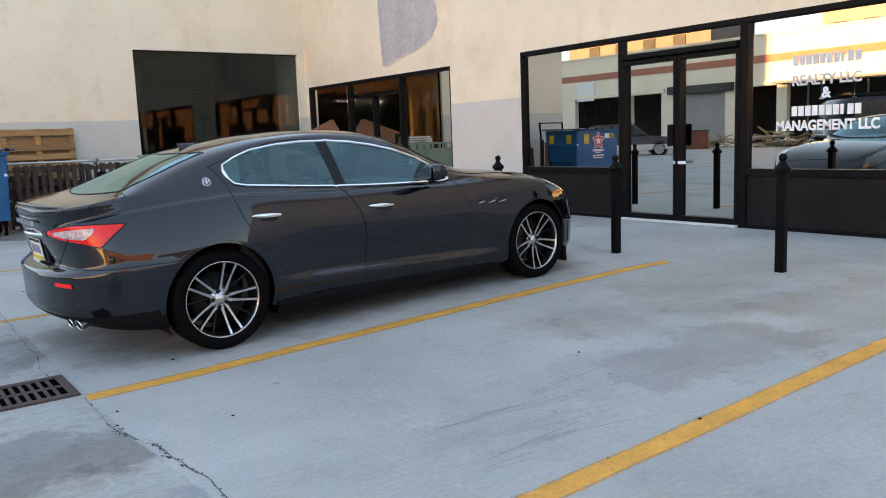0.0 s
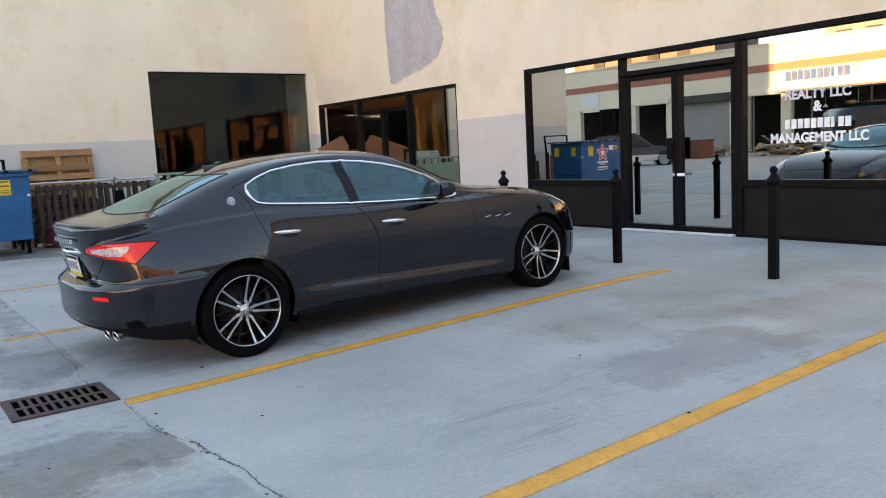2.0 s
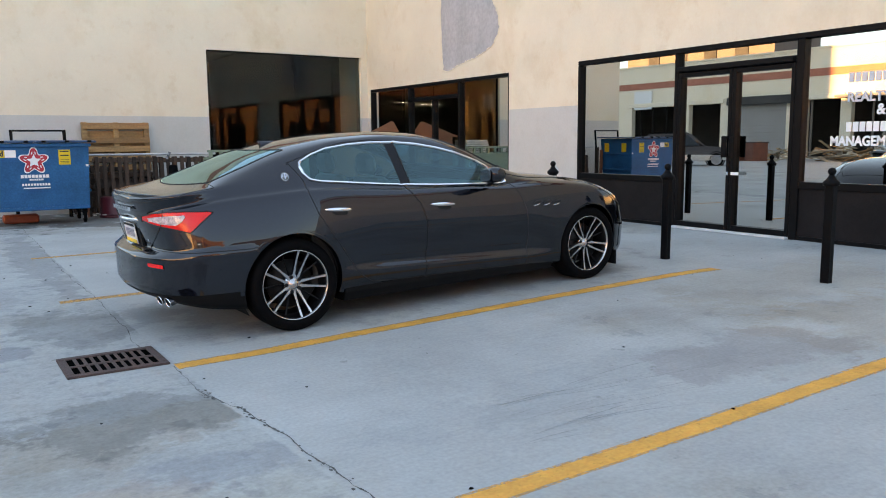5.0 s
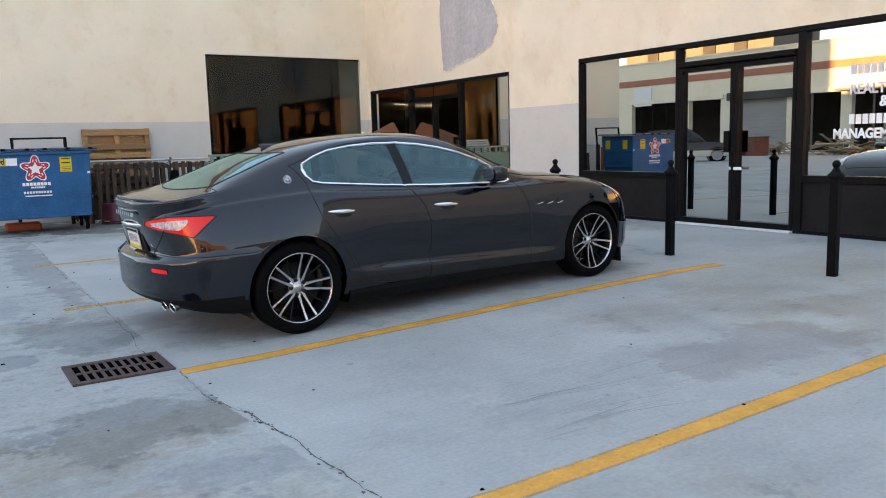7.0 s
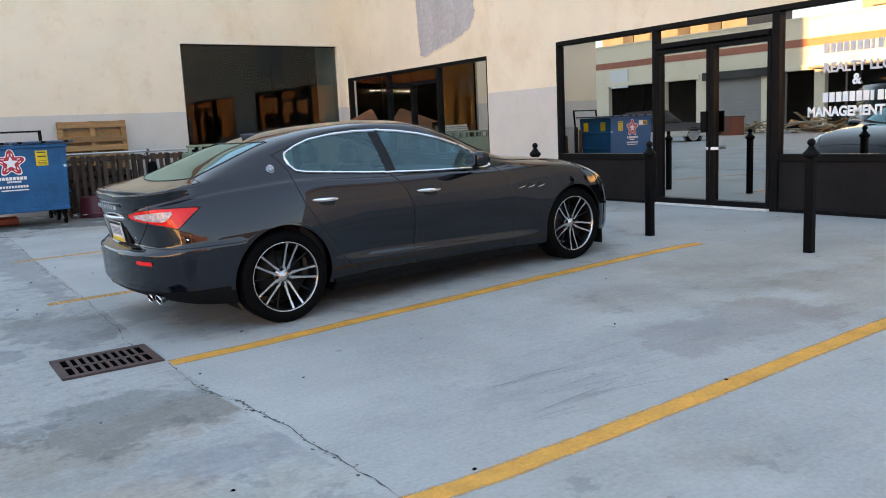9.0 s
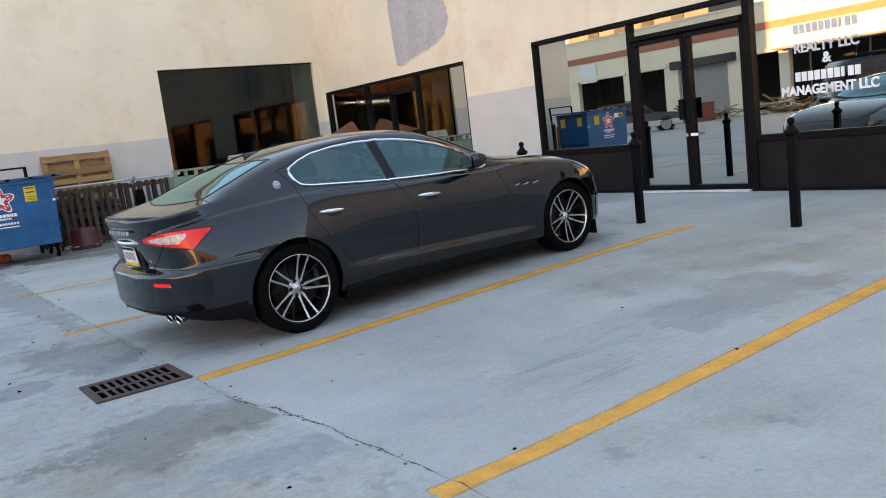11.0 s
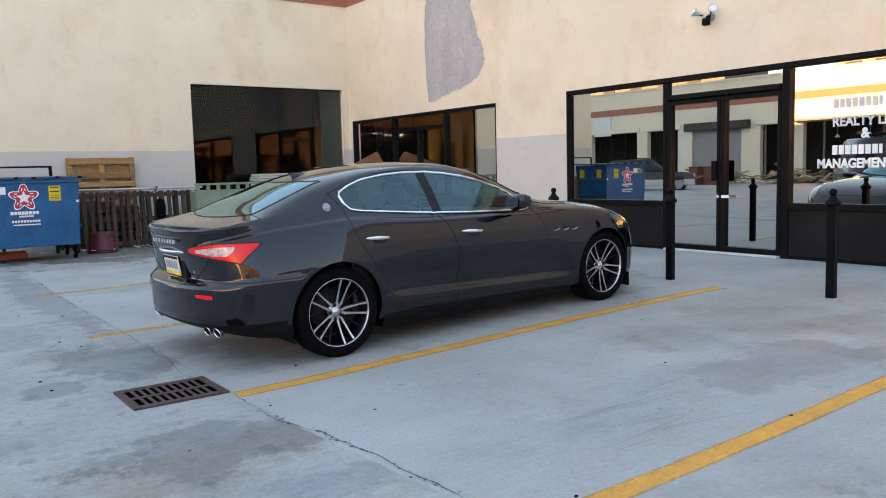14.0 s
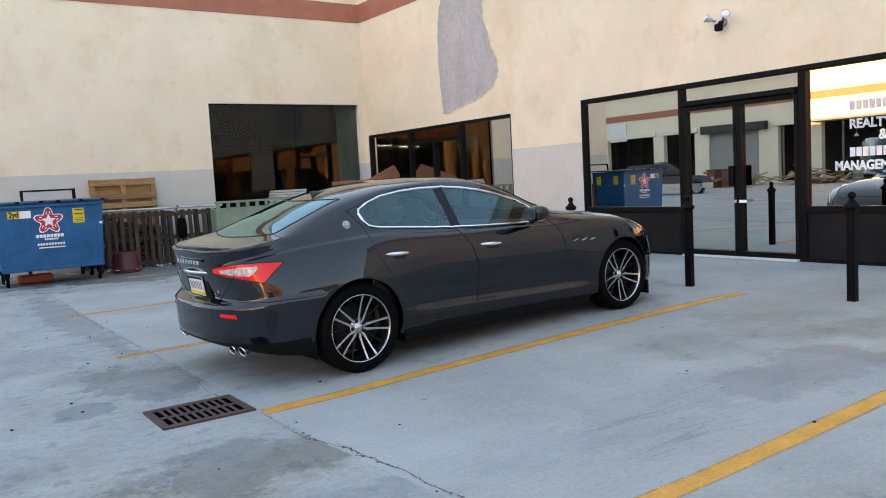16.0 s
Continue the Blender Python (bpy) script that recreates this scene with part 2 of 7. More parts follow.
    bl.inputs["From Min"].default_value, bl.inputs["From Max"].default_value = 0.60, 0.66
    t.links.new(speck.outputs["Fac"], bl.inputs[0])
    both = n.new("ShaderNodeMath")
    both.operation = 'MULTIPLY'
    t.links.new(bl.outputs[0], both.inputs[0])
    t.links.new(old.outputs[0], both.inputs[1])
    mx = n.new("ShaderNodeMix")
    mx.data_type, mx.blend_type = 'RGBA', 'MULTIPLY'
    mx.inputs[7].default_value = (0.76, 0.77, 0.80, 1)
    t.links.new(both.outputs[0], mx.inputs[0])
    t.links.new(src, mx.inputs[6])
    t.links.new(mx.outputs[2], b.inputs["Base Color"])
    return m


def plaster_material(name, color, stain):
    """Painted render with rust-yellow runs and grey smudges."""
    m = mat(name, color, 0.85, vary=0.06, scale=0.8, fine=30, bump=0.25, bump_scale=14)
    t, n = m.node_tree, m.node_tree.nodes
    b = n["Principled BSDF"]
    src = b.inputs["Base Color"].links[0].from_socket
    co = n.new("ShaderNodeTexCoord")
    for sc, z, col, lo, hi, seed in ((0.8, 0.8, stain, 0.52, 0.80, 0), (3.2, 0.9, stain, 0.56, 0.85, 3), (2.6, 0.3, (0.62, 0.58, 0.52), 0.64, 0.9, 7)):
        mp = n.new("ShaderNodeMapping")
        mp.inputs["Scale"].default_value = (1, 1, z)
        mp.inputs["Location"].default_value = (seed, seed, seed)
        t.links.new(co.outputs["Object"], mp.inputs[0])
        no = n.new("ShaderNodeTexNoise")
        no.inputs["Scale"].default_value, no.inputs["Detail"].default_value, no.inputs["Roughness"].default_value = sc, 8, 0.65
        t.links.new(mp.outputs[0], no.inputs["Vector"])
        rp = n.new("ShaderNodeMapRange")
        rp.inputs["From Min"].default_value, rp.inputs["From Max"].default_value = lo, hi
        rp.inputs["To Max"].default_value = 0.75
        t.links.new(no.outputs["Fac"], rp.inputs[0])
        mx = n.new("ShaderNodeMix")
        mx.data_type = 'RGBA'
        mx.inputs[7].default_value = (*col, 1)
        t.links.new(rp.outputs[0], mx.inputs[0])
        t.links.new(src, mx.inputs[6])
        src = mx.outputs[2]
    t.links.new(src, b.inputs["Base Color"])
    return m


CREAM = plaster_material("cream_painted_render", (0.81, 0.71, 0.56), (0.66, 0.50, 0.31))
GREY_BAND = plaster_material("grey_painted_render", (0.575, 0.56, 0.53), (0.50, 0.47, 0.42))
RED_STRIPE = mat("red_painted_band", (0.42, 0.15, 0.10), 0.8, vary=0.12, scale=2, bump=0.2)
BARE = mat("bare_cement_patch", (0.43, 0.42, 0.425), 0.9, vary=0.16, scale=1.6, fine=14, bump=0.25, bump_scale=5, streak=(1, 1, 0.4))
CONCRETE = concrete_material()


def line_paint(name, keep):
    """Road paint worn through to the concrete; keep is the share that is left."""
    m = mat(name, (0.68, 0.315, 0.055), 0.7, vary=0.2, scale=5, fine=50, bump=0.1)
    t, n = m.node_tree, m.node_tree.nodes
    co, no, rp = n.new("ShaderNodeTexCoord"), n.new("ShaderNodeTexNoise"), n.new("ShaderNodeMapRange")
    tr, mx = n.new("ShaderNodeBsdfTransparent"), n.new("ShaderNodeMixShader")
    no.inputs["Scale"].default_value, no.inputs["Detail"].default_value, no.inputs["Roughness"].default_value = 38, 8, 0.75
    c0 = 0.26 + 0.42 * keep
    rp.inputs["From Min"].default_value, rp.inputs["From Max"].default_value = c0 - 0.08, c0 + 0.14
    t.links.new(co.outputs["Object"], no.inputs["Vector"])
    t.links.new(no.outputs["Fac"], rp.inputs[0])
    t.links.new(rp.outputs[0], mx.inputs[0])
    t.links.new(n["Principled BSDF"].outputs[0], mx.inputs[1])
    t.links.new(tr.outputs[0], mx.inputs[2])
    t.links.new(mx.outputs[0], n["Material Output"].inputs["Surface"])
    return m


YELLOW, YELLOW_EDGE = line_paint("worn_yellow_line_paint", 0.95), line_paint("frayed_yellow_line_paint", 0.5)
YELLOW_OLD, YELLOW_OLD_EDGE = line_paint("half_worn_yellow_line_paint", 0.62), line_paint("faint_yellow_line_paint", 0.36)
BLACK_METAL = mat("black_painted_aluminium", (0.007, 0.0068, 0.0072), 0.4, vary=0.25, scale=4, fine=90, spec=0.07)
BLACK_PANEL = mat("black_painted_panel", (0.012, 0.0105, 0.011), 0.55, vary=0.3, scale=2.5, fine=50, bump=0.05, spec=0.12)
BLACK_IRON = mat("black_cast_iron", (0.004, 0.004, 0.0045), 0.5, vary=0.3, scale=6, fine=70, bump=0.15, spec=0.08)
MIRROR_GLASS = window_glass("reflective_shop_glass", 0.58, (0.16, 0.17, 0.17), (0.95, 0.93, 0.88), 0.012)
DIM_GLASS = thin_glass("dark_window_glass", -0.014, (0.62, 0.67, 0.66))
WHITE_PAINT = mat("white_vinyl_lettering", (0.85, 0.85, 0.86), 0.5, vary=0.04, scale=5)
# upper sign lines greyed: wash-out by the bright reflection is put into the colour
PALE_VINYL = mat("reflection_washed_lettering", (0.62, 0.60, 0.64), 0.5, vary=0.06, scale=5)
# room shade put into near-black plaster; only the return by the window stays pale
ROOM_SHADE = mat("room_shade_plaster", (0.032, 0.030, 0.029), 0.8, vary=0.15, scale=1)
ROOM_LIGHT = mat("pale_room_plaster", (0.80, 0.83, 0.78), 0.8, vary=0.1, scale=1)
GRATE_IRON = mat("rusty_cast_iron_grate", (0.062, 0.036, 0.033), 0.75, vary=0.35, scale=12, fine=80, bump=0.5)
CRACK = mat("dirt_filled_crack", (0.085, 0.085, 0.082), 0.95, vary=0.5, scale=14)
# black for the drain hollow's painted shade, and for loose dark grit
PIT_SHADE_AND_GRIT = mat("drain_shade_and_dark_grit", (0.003, 0.003, 0.003), 0.9, vary=0.3, spec=0.0)
BLUE_STEEL = mat("blue_painted_steel", (0.002, 0.102, 0.25), 0.45, vary=0.22, scale=2.6, fine=35, bump=0.12, bump_scale=5, spec=0.3)
WOOD_NEW = mat("fresh_pallet_wood", (0.34, 0.18, 0.072), 0.75, vary=0.25, scale=3, fine=30, streak=(1.2, 8, 8), bump=0.2, rand=0.25)
WOOD_OLD = mat("weathered_pallet_wood", (0.060, 0.036, 0.026), 0.85, vary=0.4, scale=3, fine=30, streak=(8, 8, 1.2), bump=0.3, rand=0.55)
RED_BARREL = mat("dark_red_plastic", (0.10, 0.012, 0.02), 0.45, vary=0.2, scale=4)
GREEN_BIN = mat("faded_green_steel", (0.20, 0.27, 0.20), 0.6, vary=0.2, scale=3, bump=0.15)
CARDBOARD = mat("brown_cardboard", (0.30, 0.125, 0.065), 0.8, vary=0.12, scale=3)
RUBBER = mat("tyre_rubber", (0.0035, 0.0035, 0.004), 0.7, vary=0.25, scale=8, fine=60, bump=0.2, spec=0.05)
CHROME = mat("polished_chrome", (0.82, 0.83, 0.85), 0.08, 1.0, vary=0.03)
STEEL = mat("dull_steel", (0.35, 0.35, 0.36), 0.4, 0.9, vary=0.15, scale=6)
ORANGE = mat("orange_plastic", (0.40, 0.075, 0.03), 0.5, vary=0.2)
YELLOW_LABEL = mat("yellow_warning_label", (0.75, 0.52, 0.02), 0.5, vary=0.08)
LABEL_INK = mat("dark_label_print", (0.03, 0.03, 0.03), 0.6, vary=0.1)
STAR_RED = mat("red_vinyl", (0.55, 0.03, 0.05), 0.5, vary=0.1)

# ---- mesh helpers ----


def part(name, bm, material, parent=None, label="", smooth=False):
    me = bpy.data.meshes.new(name)
    bm.to_mesh(me)
    bm.free()
    for m in (material if isinstance(material, (list, tuple)) else [material]):
        me.materials.append(m)
    if smooth:
        for p in me.polygons:
            p.use_smooth = True
    ob = new(name, me)
    if parent is not None:
        ob.parent = parent
    if label:
        ob["label"] = label
    return ob


def base(name, m, label, category, group="", kind=""):
    """An empty at the base of a thing."""
    ob = new(name)
    ob.empty_display_size = 0.2
    ob.matrix_basis = m
    return tagged(ob, label, category, group, kind)


def add_box(bm, x0, x1, y0, y1, z0, z1, bevel=0.0, m=None):
    r = bmesh.ops.create_cube(bm, size=1)
    mm = Matrix.Translation(((x0 + x1) / 2, (y0 + y1) / 2, (z0 + z1) / 2)) @ Matrix.Diagonal((abs(x1 - x0), abs(y1 - y0), abs(z1 - z0), 1))
    bmesh.ops.transform(bm, matrix=(m @ mm) if m else mm, verts=r["verts"])
    if bevel:
        es = list({e for v in r["verts"] for e in v.link_edges})
        bmesh.ops.bevel(bm, geom=es, offset=bevel, segments=1, affect='EDGES')
    return bm


def box(*a, **k):
    return add_box(bmesh.new(), *a, **k)


def lathe(bm, profile, seg=24, m=None, caps=True):
    """Turns (r, z) pairs about z."""
    rings = []
    for r, z in profile:
        rings.append([bm.verts.new((r * math.cos(2 * math.pi * i / seg), r * math.sin(2 * math.pi * i / seg), z)) for i in range(seg)])
    for a, b in zip(rings, rings[1:]):
        for i in range(seg):
            bm.faces.new((a[i], a[(i + 1) % seg], b[(i + 1) % seg], b[i]))
    if caps and profile[0][0] > 1e-5:
        bm.faces.new(rings[0][::-1])
    if caps and profile[-1][0] > 1e-5:
        bm.faces.new(rings[-1])
    vs = [v for r in rings for v in r]
    if m:
        bmesh.ops.transform(bm, matrix=m, verts=vs)
    bmesh.ops.remove_doubles(bm, verts=vs, dist=1e-5)
    return bm


def tube(bm, pts, r, seg=8, closed=False, flat=1.0, axis=None):
    """A round (or flattened) bar along points."""
    pts = [Vector(p) for p in pts]
    n, rings = len(pts), []
    for i, p in enumerate(pts):
        a = pts[(i - 1) % n] if (closed or i) else p
        b = pts[(i + 1) % n] if (closed or i < n - 1) else p
        t = (b - a).normalized()
        ref = Vector(axis) if axis else (Vector((0, 0, 1)) if abs(t.z) < 0.9 else Vector((1, 0, 0)))
        s = t.cross(ref).normalized()
        u = s.cross(t).normalized()
        rings.append([bm.verts.new(p + (s * math.cos(2 * math.pi * k / seg) + u * math.sin(2 * math.pi * k / seg) * flat) * r) for k in range(seg)])
    for i in range(n if closed else n - 1):
        a, b = rings[i], rings[(i + 1) % n]
        for k in range(seg):
            bm.faces.new((a[k], a[(k + 1) % seg], b[(k + 1) % seg], b[k]))
    if not closed:
        bm.faces.new(rings[0][::-1])
        bm.faces.new(rings[-1])
    return bm


def prism(bm, poly, d0, d1, axis="x", m=None):
    """A flat outline given depth. axis x: outline is (y, z); y: (x, z); z: (x, y)."""
    def at(p, d):
        return {"x": (d, p[0], p[1]), "y": (p[0], d, p[1]), "z": (p[0], p[1], d)}[axis]
    a = [bm.verts.new(at(p, d0)) for p in poly]
    b = [bm.verts.new(at(p, d1)) for p in poly]
    bm.faces.new(a)
    bm.faces.new(b[::-1])
    for i in range(len(poly)):
        j = (i + 1) % len(poly)
        bm.faces.new((a[i], b[i], b[j], a[j]))
    bmesh.ops.recalc_face_normals(bm, faces=bm.faces[:])
    if m:
        bmesh.ops.transform(bm, matrix=m, verts=a + b)
    return bm


def text_part(name, words, size, material, parent, m, depth=0.001, width=None, spacing=1.0, label="", bold=0.0):
    cu = bpy.data.curves.new(name, 'FONT')
    cu.body, cu.size, cu.extrude, cu.align_x, cu.space_character, cu.offset = words, size, depth, 'CENTER', spacing, bold
    tmp = bpy.data.objects.new(name, cu)
    scene.collection.objects.link(tmp)
    bpy.context.view_layer.update()
    me = bpy.data.meshes.new_from_object(tmp.evaluated_get(bpy.context.evaluated_depsgraph_get()))
    bpy.data.objects.remove(tmp)
    if width:
        xs = [v.co.x for v in me.vertices]
        k, c = width / (max(xs) - min(xs)), (max(xs) + min(xs)) / 2
        for v in me.vertices:
            v.co.x = (v.co.x - c) * k
    me.materials.clear()
    me.materials.append(material)
    ob = new(name, me)
    ob.parent = parent
    ob.matrix_basis = m
    if label:
        ob["label"] = label
    return ob


# ---- the place: ground ----
WALL_X, WALL_Y = 9.41, 17.34
TOP_EAST, TOP_NORTH = 6.3, 6.3


def gz(x, y=0.0):
    """Ground level: the slab climbs gently from the drain to the shop front, and a little to the north wall."""
    s = min(1.0, max(0.0, (x - 2.0) / 4.2)) * 0.1 + min(1.0, max(0.0, (x - 6.9) / 2.1)) * 0.055
    return max(s, 0.06 * min(1.0, max(0.0, (y - 10.5) / 3.5)))


gbm = bmesh.new()
GX = [-4000, -60, 0.0, 2.0, 2.6, 3.2, 4.1, 5.15, 6.2, 6.9, 9.0, 60, 4000]
GY = [-4000, -60, 0, 10.5, 11.5, 12.5, 14.0, 60, 4000]
cols = [[gbm.verts.new((x, y, gz(x, y))) for y in GY] for x in GX]
for i in range(len(GX) - 1):
    for j in range(len(GY) - 1):
        gbm.faces.new((cols[i][j], cols[i + 1][j], cols[i + 1][j + 1], cols[i][j + 1]))
tagged(part("ground", gbm, CONCRETE), "pale grey broomed concrete slab with damp stains, a cracked joint and painted shade under the car", "ground", kind="structure")

# ---- yard: paint lines, drain, bollards ----


def paint_line(pts, width, seed, old=False):
    """A hand-rolled stripe: edges wander a little."""
    rnd, bm, vs = random.Random(seed), bmesh.new(), []
    fine = []
    for (a, b), (c, d) in zip(pts, pts[1:]):
        n = max(2, int(abs(c - a) / 0.12))
        fine += [(a + (c - a) * k / n, b + (d - b) * k / n) for k in range(n)]
    fine.append(pts[-1])
    for i, (x, y) in enumerate(fine):
        w = width * (1 + rnd.uniform(-.04, .04))
        wob = 0.005 * math.sin(i * 0.23 + seed) + 0.002 * math.sin(i * 1.3)
        vs.append([bm.verts.new((x, y + wob + w * f, gz(x, y) + 0.0009)) for f in (-0.56, -0.42, 0.42, 0.56)])
    for a, b in zip(vs, vs[1:]):
        for k in range(3):
            bm.faces.new((a[k], b[k], b[k + 1], a[k + 1])).material_index = 0 if k == 1 else 1
    return tagged(part("parking_line", bm, [YELLOW_OLD, YELLOW_OLD_EDGE] if old else [YELLOW, YELLOW_EDGE]), "faded yellow painted parking bay line on concrete" if old else "worn yellow painted parking bay line on concrete", "road marking", "parking bay lines", "structure")


def drain_grate(m):
    g = base("drain_grate", m, "rusty cast-iron drain grate set in the concrete", "drain")
    W, D = 0.60, 0.50
    bm = bmesh.new()
    for a in ((-W / 2, W / 2, -D / 2, -D / 2 + 0.055), (-W / 2, W / 2, D / 2 - 0.055, D / 2), (-W / 2, -W / 2 + 0.05, -D / 2 + 0.055, D / 2 - 0.055),
              (W / 2 - 0.05, W / 2, -D / 2 + 0.055, D / 2 - 0.055)):
        add_box(bm, *a, -0.02, 0.014, bevel=0.004)
    part("rim", bm, GRATE_IRON, g)
    part("cross_bar", box(-W / 2 + 0.05, W / 2 - 0.05, -0.018, 0.018, -0.015, 0.012, bevel=0.003), GRATE_IRON, g)
    n = 10
    for row in (-1, 1):
        for k in range(1, n):
            x = -W / 2 + 0.05 + (W - 0.1) * k / n
            part("grate_bar", box(x - 0.011, x + 0.011, min(row * 0.018, row * (D / 2 - 0.055)), max(row * 0.018, row * (D / 2 - 0.055)), -0.015, 0.011, bevel=0.003), GRATE_IRON, g)
    # no depth below the bars: a black sheet carries the hollow's shade
    part("pit", box(-W / 2 + 0.02, W / 2 - 0.02, -D / 2 + 0.02, D / 2 - 0.02, 0.003, 0.006), PIT_SHADE_AND_GRIT, g, "flat black sheet standing for the shaded hollow under the bars")
    return g


def bollard(m):
    b = base("bollard", m, "black iron bollard with a ball finial, set in the concrete", "bollard", "bollards before the shop")
    s = 0.040
    part("post", box(-s, s, -s, s, -0.02, 0.88, bevel=0.008), BLACK_IRON, b)
    part("collar", lathe(bmesh.new(), [(0.066, 0.87), (0.072, 0.885), (0.072, 0.905), (0.05, 0.925), (0.034, 0.945), (0.026, 0.965)], 20), BLACK_IRON, b, smooth=True)
    pr = [(0.02, 0.96)] + [(0.036 * math.sin(math.pi * k / 10), 0.998 - 0.036 * math.cos(math.pi * k / 10)) for k in range(2, 10)] + [(0.0, 1.034)]
    part("ball_finial", lathe(bmesh.new(), pr, 20), BLACK_IRON, b, smooth=True)
    return b


first = bollard(pose(6.83, 5.633, 0.1, 0, 0, 6))
for x, y, r in ((6.86, 3.804, 3), (6.80, 7.46, 5), (6.77, 9.10, 4)):
    copy_thing(first, pose(x, y, 0.1, 0, 0, r))


def crack():
    """The ragged joint between the pours, wandering off its line near the drain."""
    rnd, bm = random.Random(9), bmesh.new()
    pts = [(1.36, 4.8), (1.36, 4.59), (1.35, 4.25), (1.36, 4.08), (1.40, 3.95), (1.44, 3.8), (1.45, 3.6), (1.50, 3.23), (1.50, 2.9), (1.52, 2.54), (1.54, 1.9), (1.55, 1.0), (1.6, -3.0)]
    up = [(1.28, 5.4), (1.29, 5.7), (1.33, 6.5), (1.36, 7.16), (1.35, 8.2), (1.34, 9.27), (1.36, 11.0), (1.37, 13.2), (1.38, 15.0)]
    for line, w in ((pts, 0.005), (up, 0.004)):
        fine = []
        for (a, b), (c, d) in zip(line, line[1:]):
            n = max(2, int(abs(d - b) / 0.05))
            wander = 0.0
            for k in range(n):
                wander = 0.8 * wander + rnd.uniform(-.009, .009)
                fine.append((a + (c - a) * k / n + wander, b + (d - b) * k / n))
        vs = []
        for x, y in fine:
            ww = w * rnd.choice((0.3, 0.6, 0.8, 1.0, 1.3, 2.2))
            vs.append((bm.verts.new((x - ww / 2, y, gz(x, y) + 0.001)), bm.verts.new((x + ww / 2, y, gz(x, y) + 0.001))))
        for (a, b), (c, d) in zip(vs, vs[1:]):
            bm.faces.new((a, b, d, c))
    # crumbled chips along its near stretch
    for k in range(70):
        i = rnd.randrange(2, 9)
        (a, b), (c, d), f = pts[i], pts[i + 1], rnd.random()
        x, y, r = a + (c - a) * f + rnd.gauss(0, 0.014), b + (d - b) * f, rnd.uniform(0.003, 0.012)
        bm.faces.new([bm.verts.new((x + r * rnd.uniform(0.5, 1.2) * math.cos(q), y + 1.6 * r * rnd.uniform(0.5, 1.2) * math.sin(q), gz(x, y) + 0.0011)) for q in (0.2, 1.5, 2.8, 4.0, 5.2)])
    tagged(part("slab_crack", bm, CRACK), "dark ragged crack between two concrete pours", "crack", kind="structure")


crack()


def tool_marks():
    """Faint sweeping scratches left by a float in the newer pour."""
    rnd, bm = random.Random(31), bmesh.new()
    for k in range(26):
        x0, y0, ln, bend = rnd.uniform(2.3, 3.4), rnd.uniform(2.45, 3.15), rnd.uniform(0.25, 0.9), rnd.uniform(-0.12, 0.12)
        head, w, vs, n = rnd.uniform(-0.28, 0.05), rnd.uniform(0.0012, 0.003), [], 10
        for i in range(n + 1):
            f = i / n
            x, y = x0 + ln * f * math.cos(head), y0 + ln * f * math.sin(head) + bend * f * (1 - f)
            ww = w * math.sin(math.pi * (0.05 + 0.9 * f))
            vs.append((bm.verts.new((x, y - ww, gz(x, y) + 0.0007)), bm.verts.new((x, y + ww, gz(x, y) + 0.0007))))
        for a, b in zip(vs, vs[1:]):
            bm.faces.new((a[0], b[0], b[1], a[1]))
    tagged(part("tool_marks", bm, mat("scored_concrete", (0.23, 0.245, 0.25), 0.9, vary=0.3, scale=9)), "faint sweeping scratches in the concrete", "scratches", kind="stuff")


tool_marks()
paint_line([(1.37, 4.78), (1.66, 4.795), (2.67, 4.845), (4.38, 4.885), (6.05, 4.895), (6.72, 4.89)], 0.135, 1)
paint_line([(1.4, 2.21), (2.1, 2.20), (4.6, 2.185), (6.7, 2.18)], 0.125, 2)
paint_line([(1.05, 7.45), (1.7, 7.50), (6.7, 7.55)], 0.13, 3, True)
paint_line([(1.15, 10.64), (2.0, 10.67), (6.7, 10.72)], 0.13, 4, True)
drain_grate(pose(1.055, 5.115, 0.0, 0, 0, 0))


def debris():
    rnd, bm = random.Random(12), bmesh.new()
    for k in range(110):
        x, y = rnd.uniform(-1.5, 9), rnd.uniform(1.5, 16)
        r = rnd.uniform(0.004, 0.013)
        vs = bmesh.ops.create_icosphere(bm, subdivisions=1, radius=r)["verts"]
        for v in vs:
            v.co = Vector((v.co.x * rnd.uniform(.7, 1.5), v.co.y * rnd.uniform(.7, 1.3), v.co.z * 0.4 + r * 0.25)) + Vector((x, y, gz(x, y)))
    tagged(part("grit", bm, PIT_SHADE_AND_GRIT), "scattered grit and small dark crumbs on the concrete", "debris", kind="stuff")


debris()



near_things = set(scene.objects)

# ---- the place: buildings ----


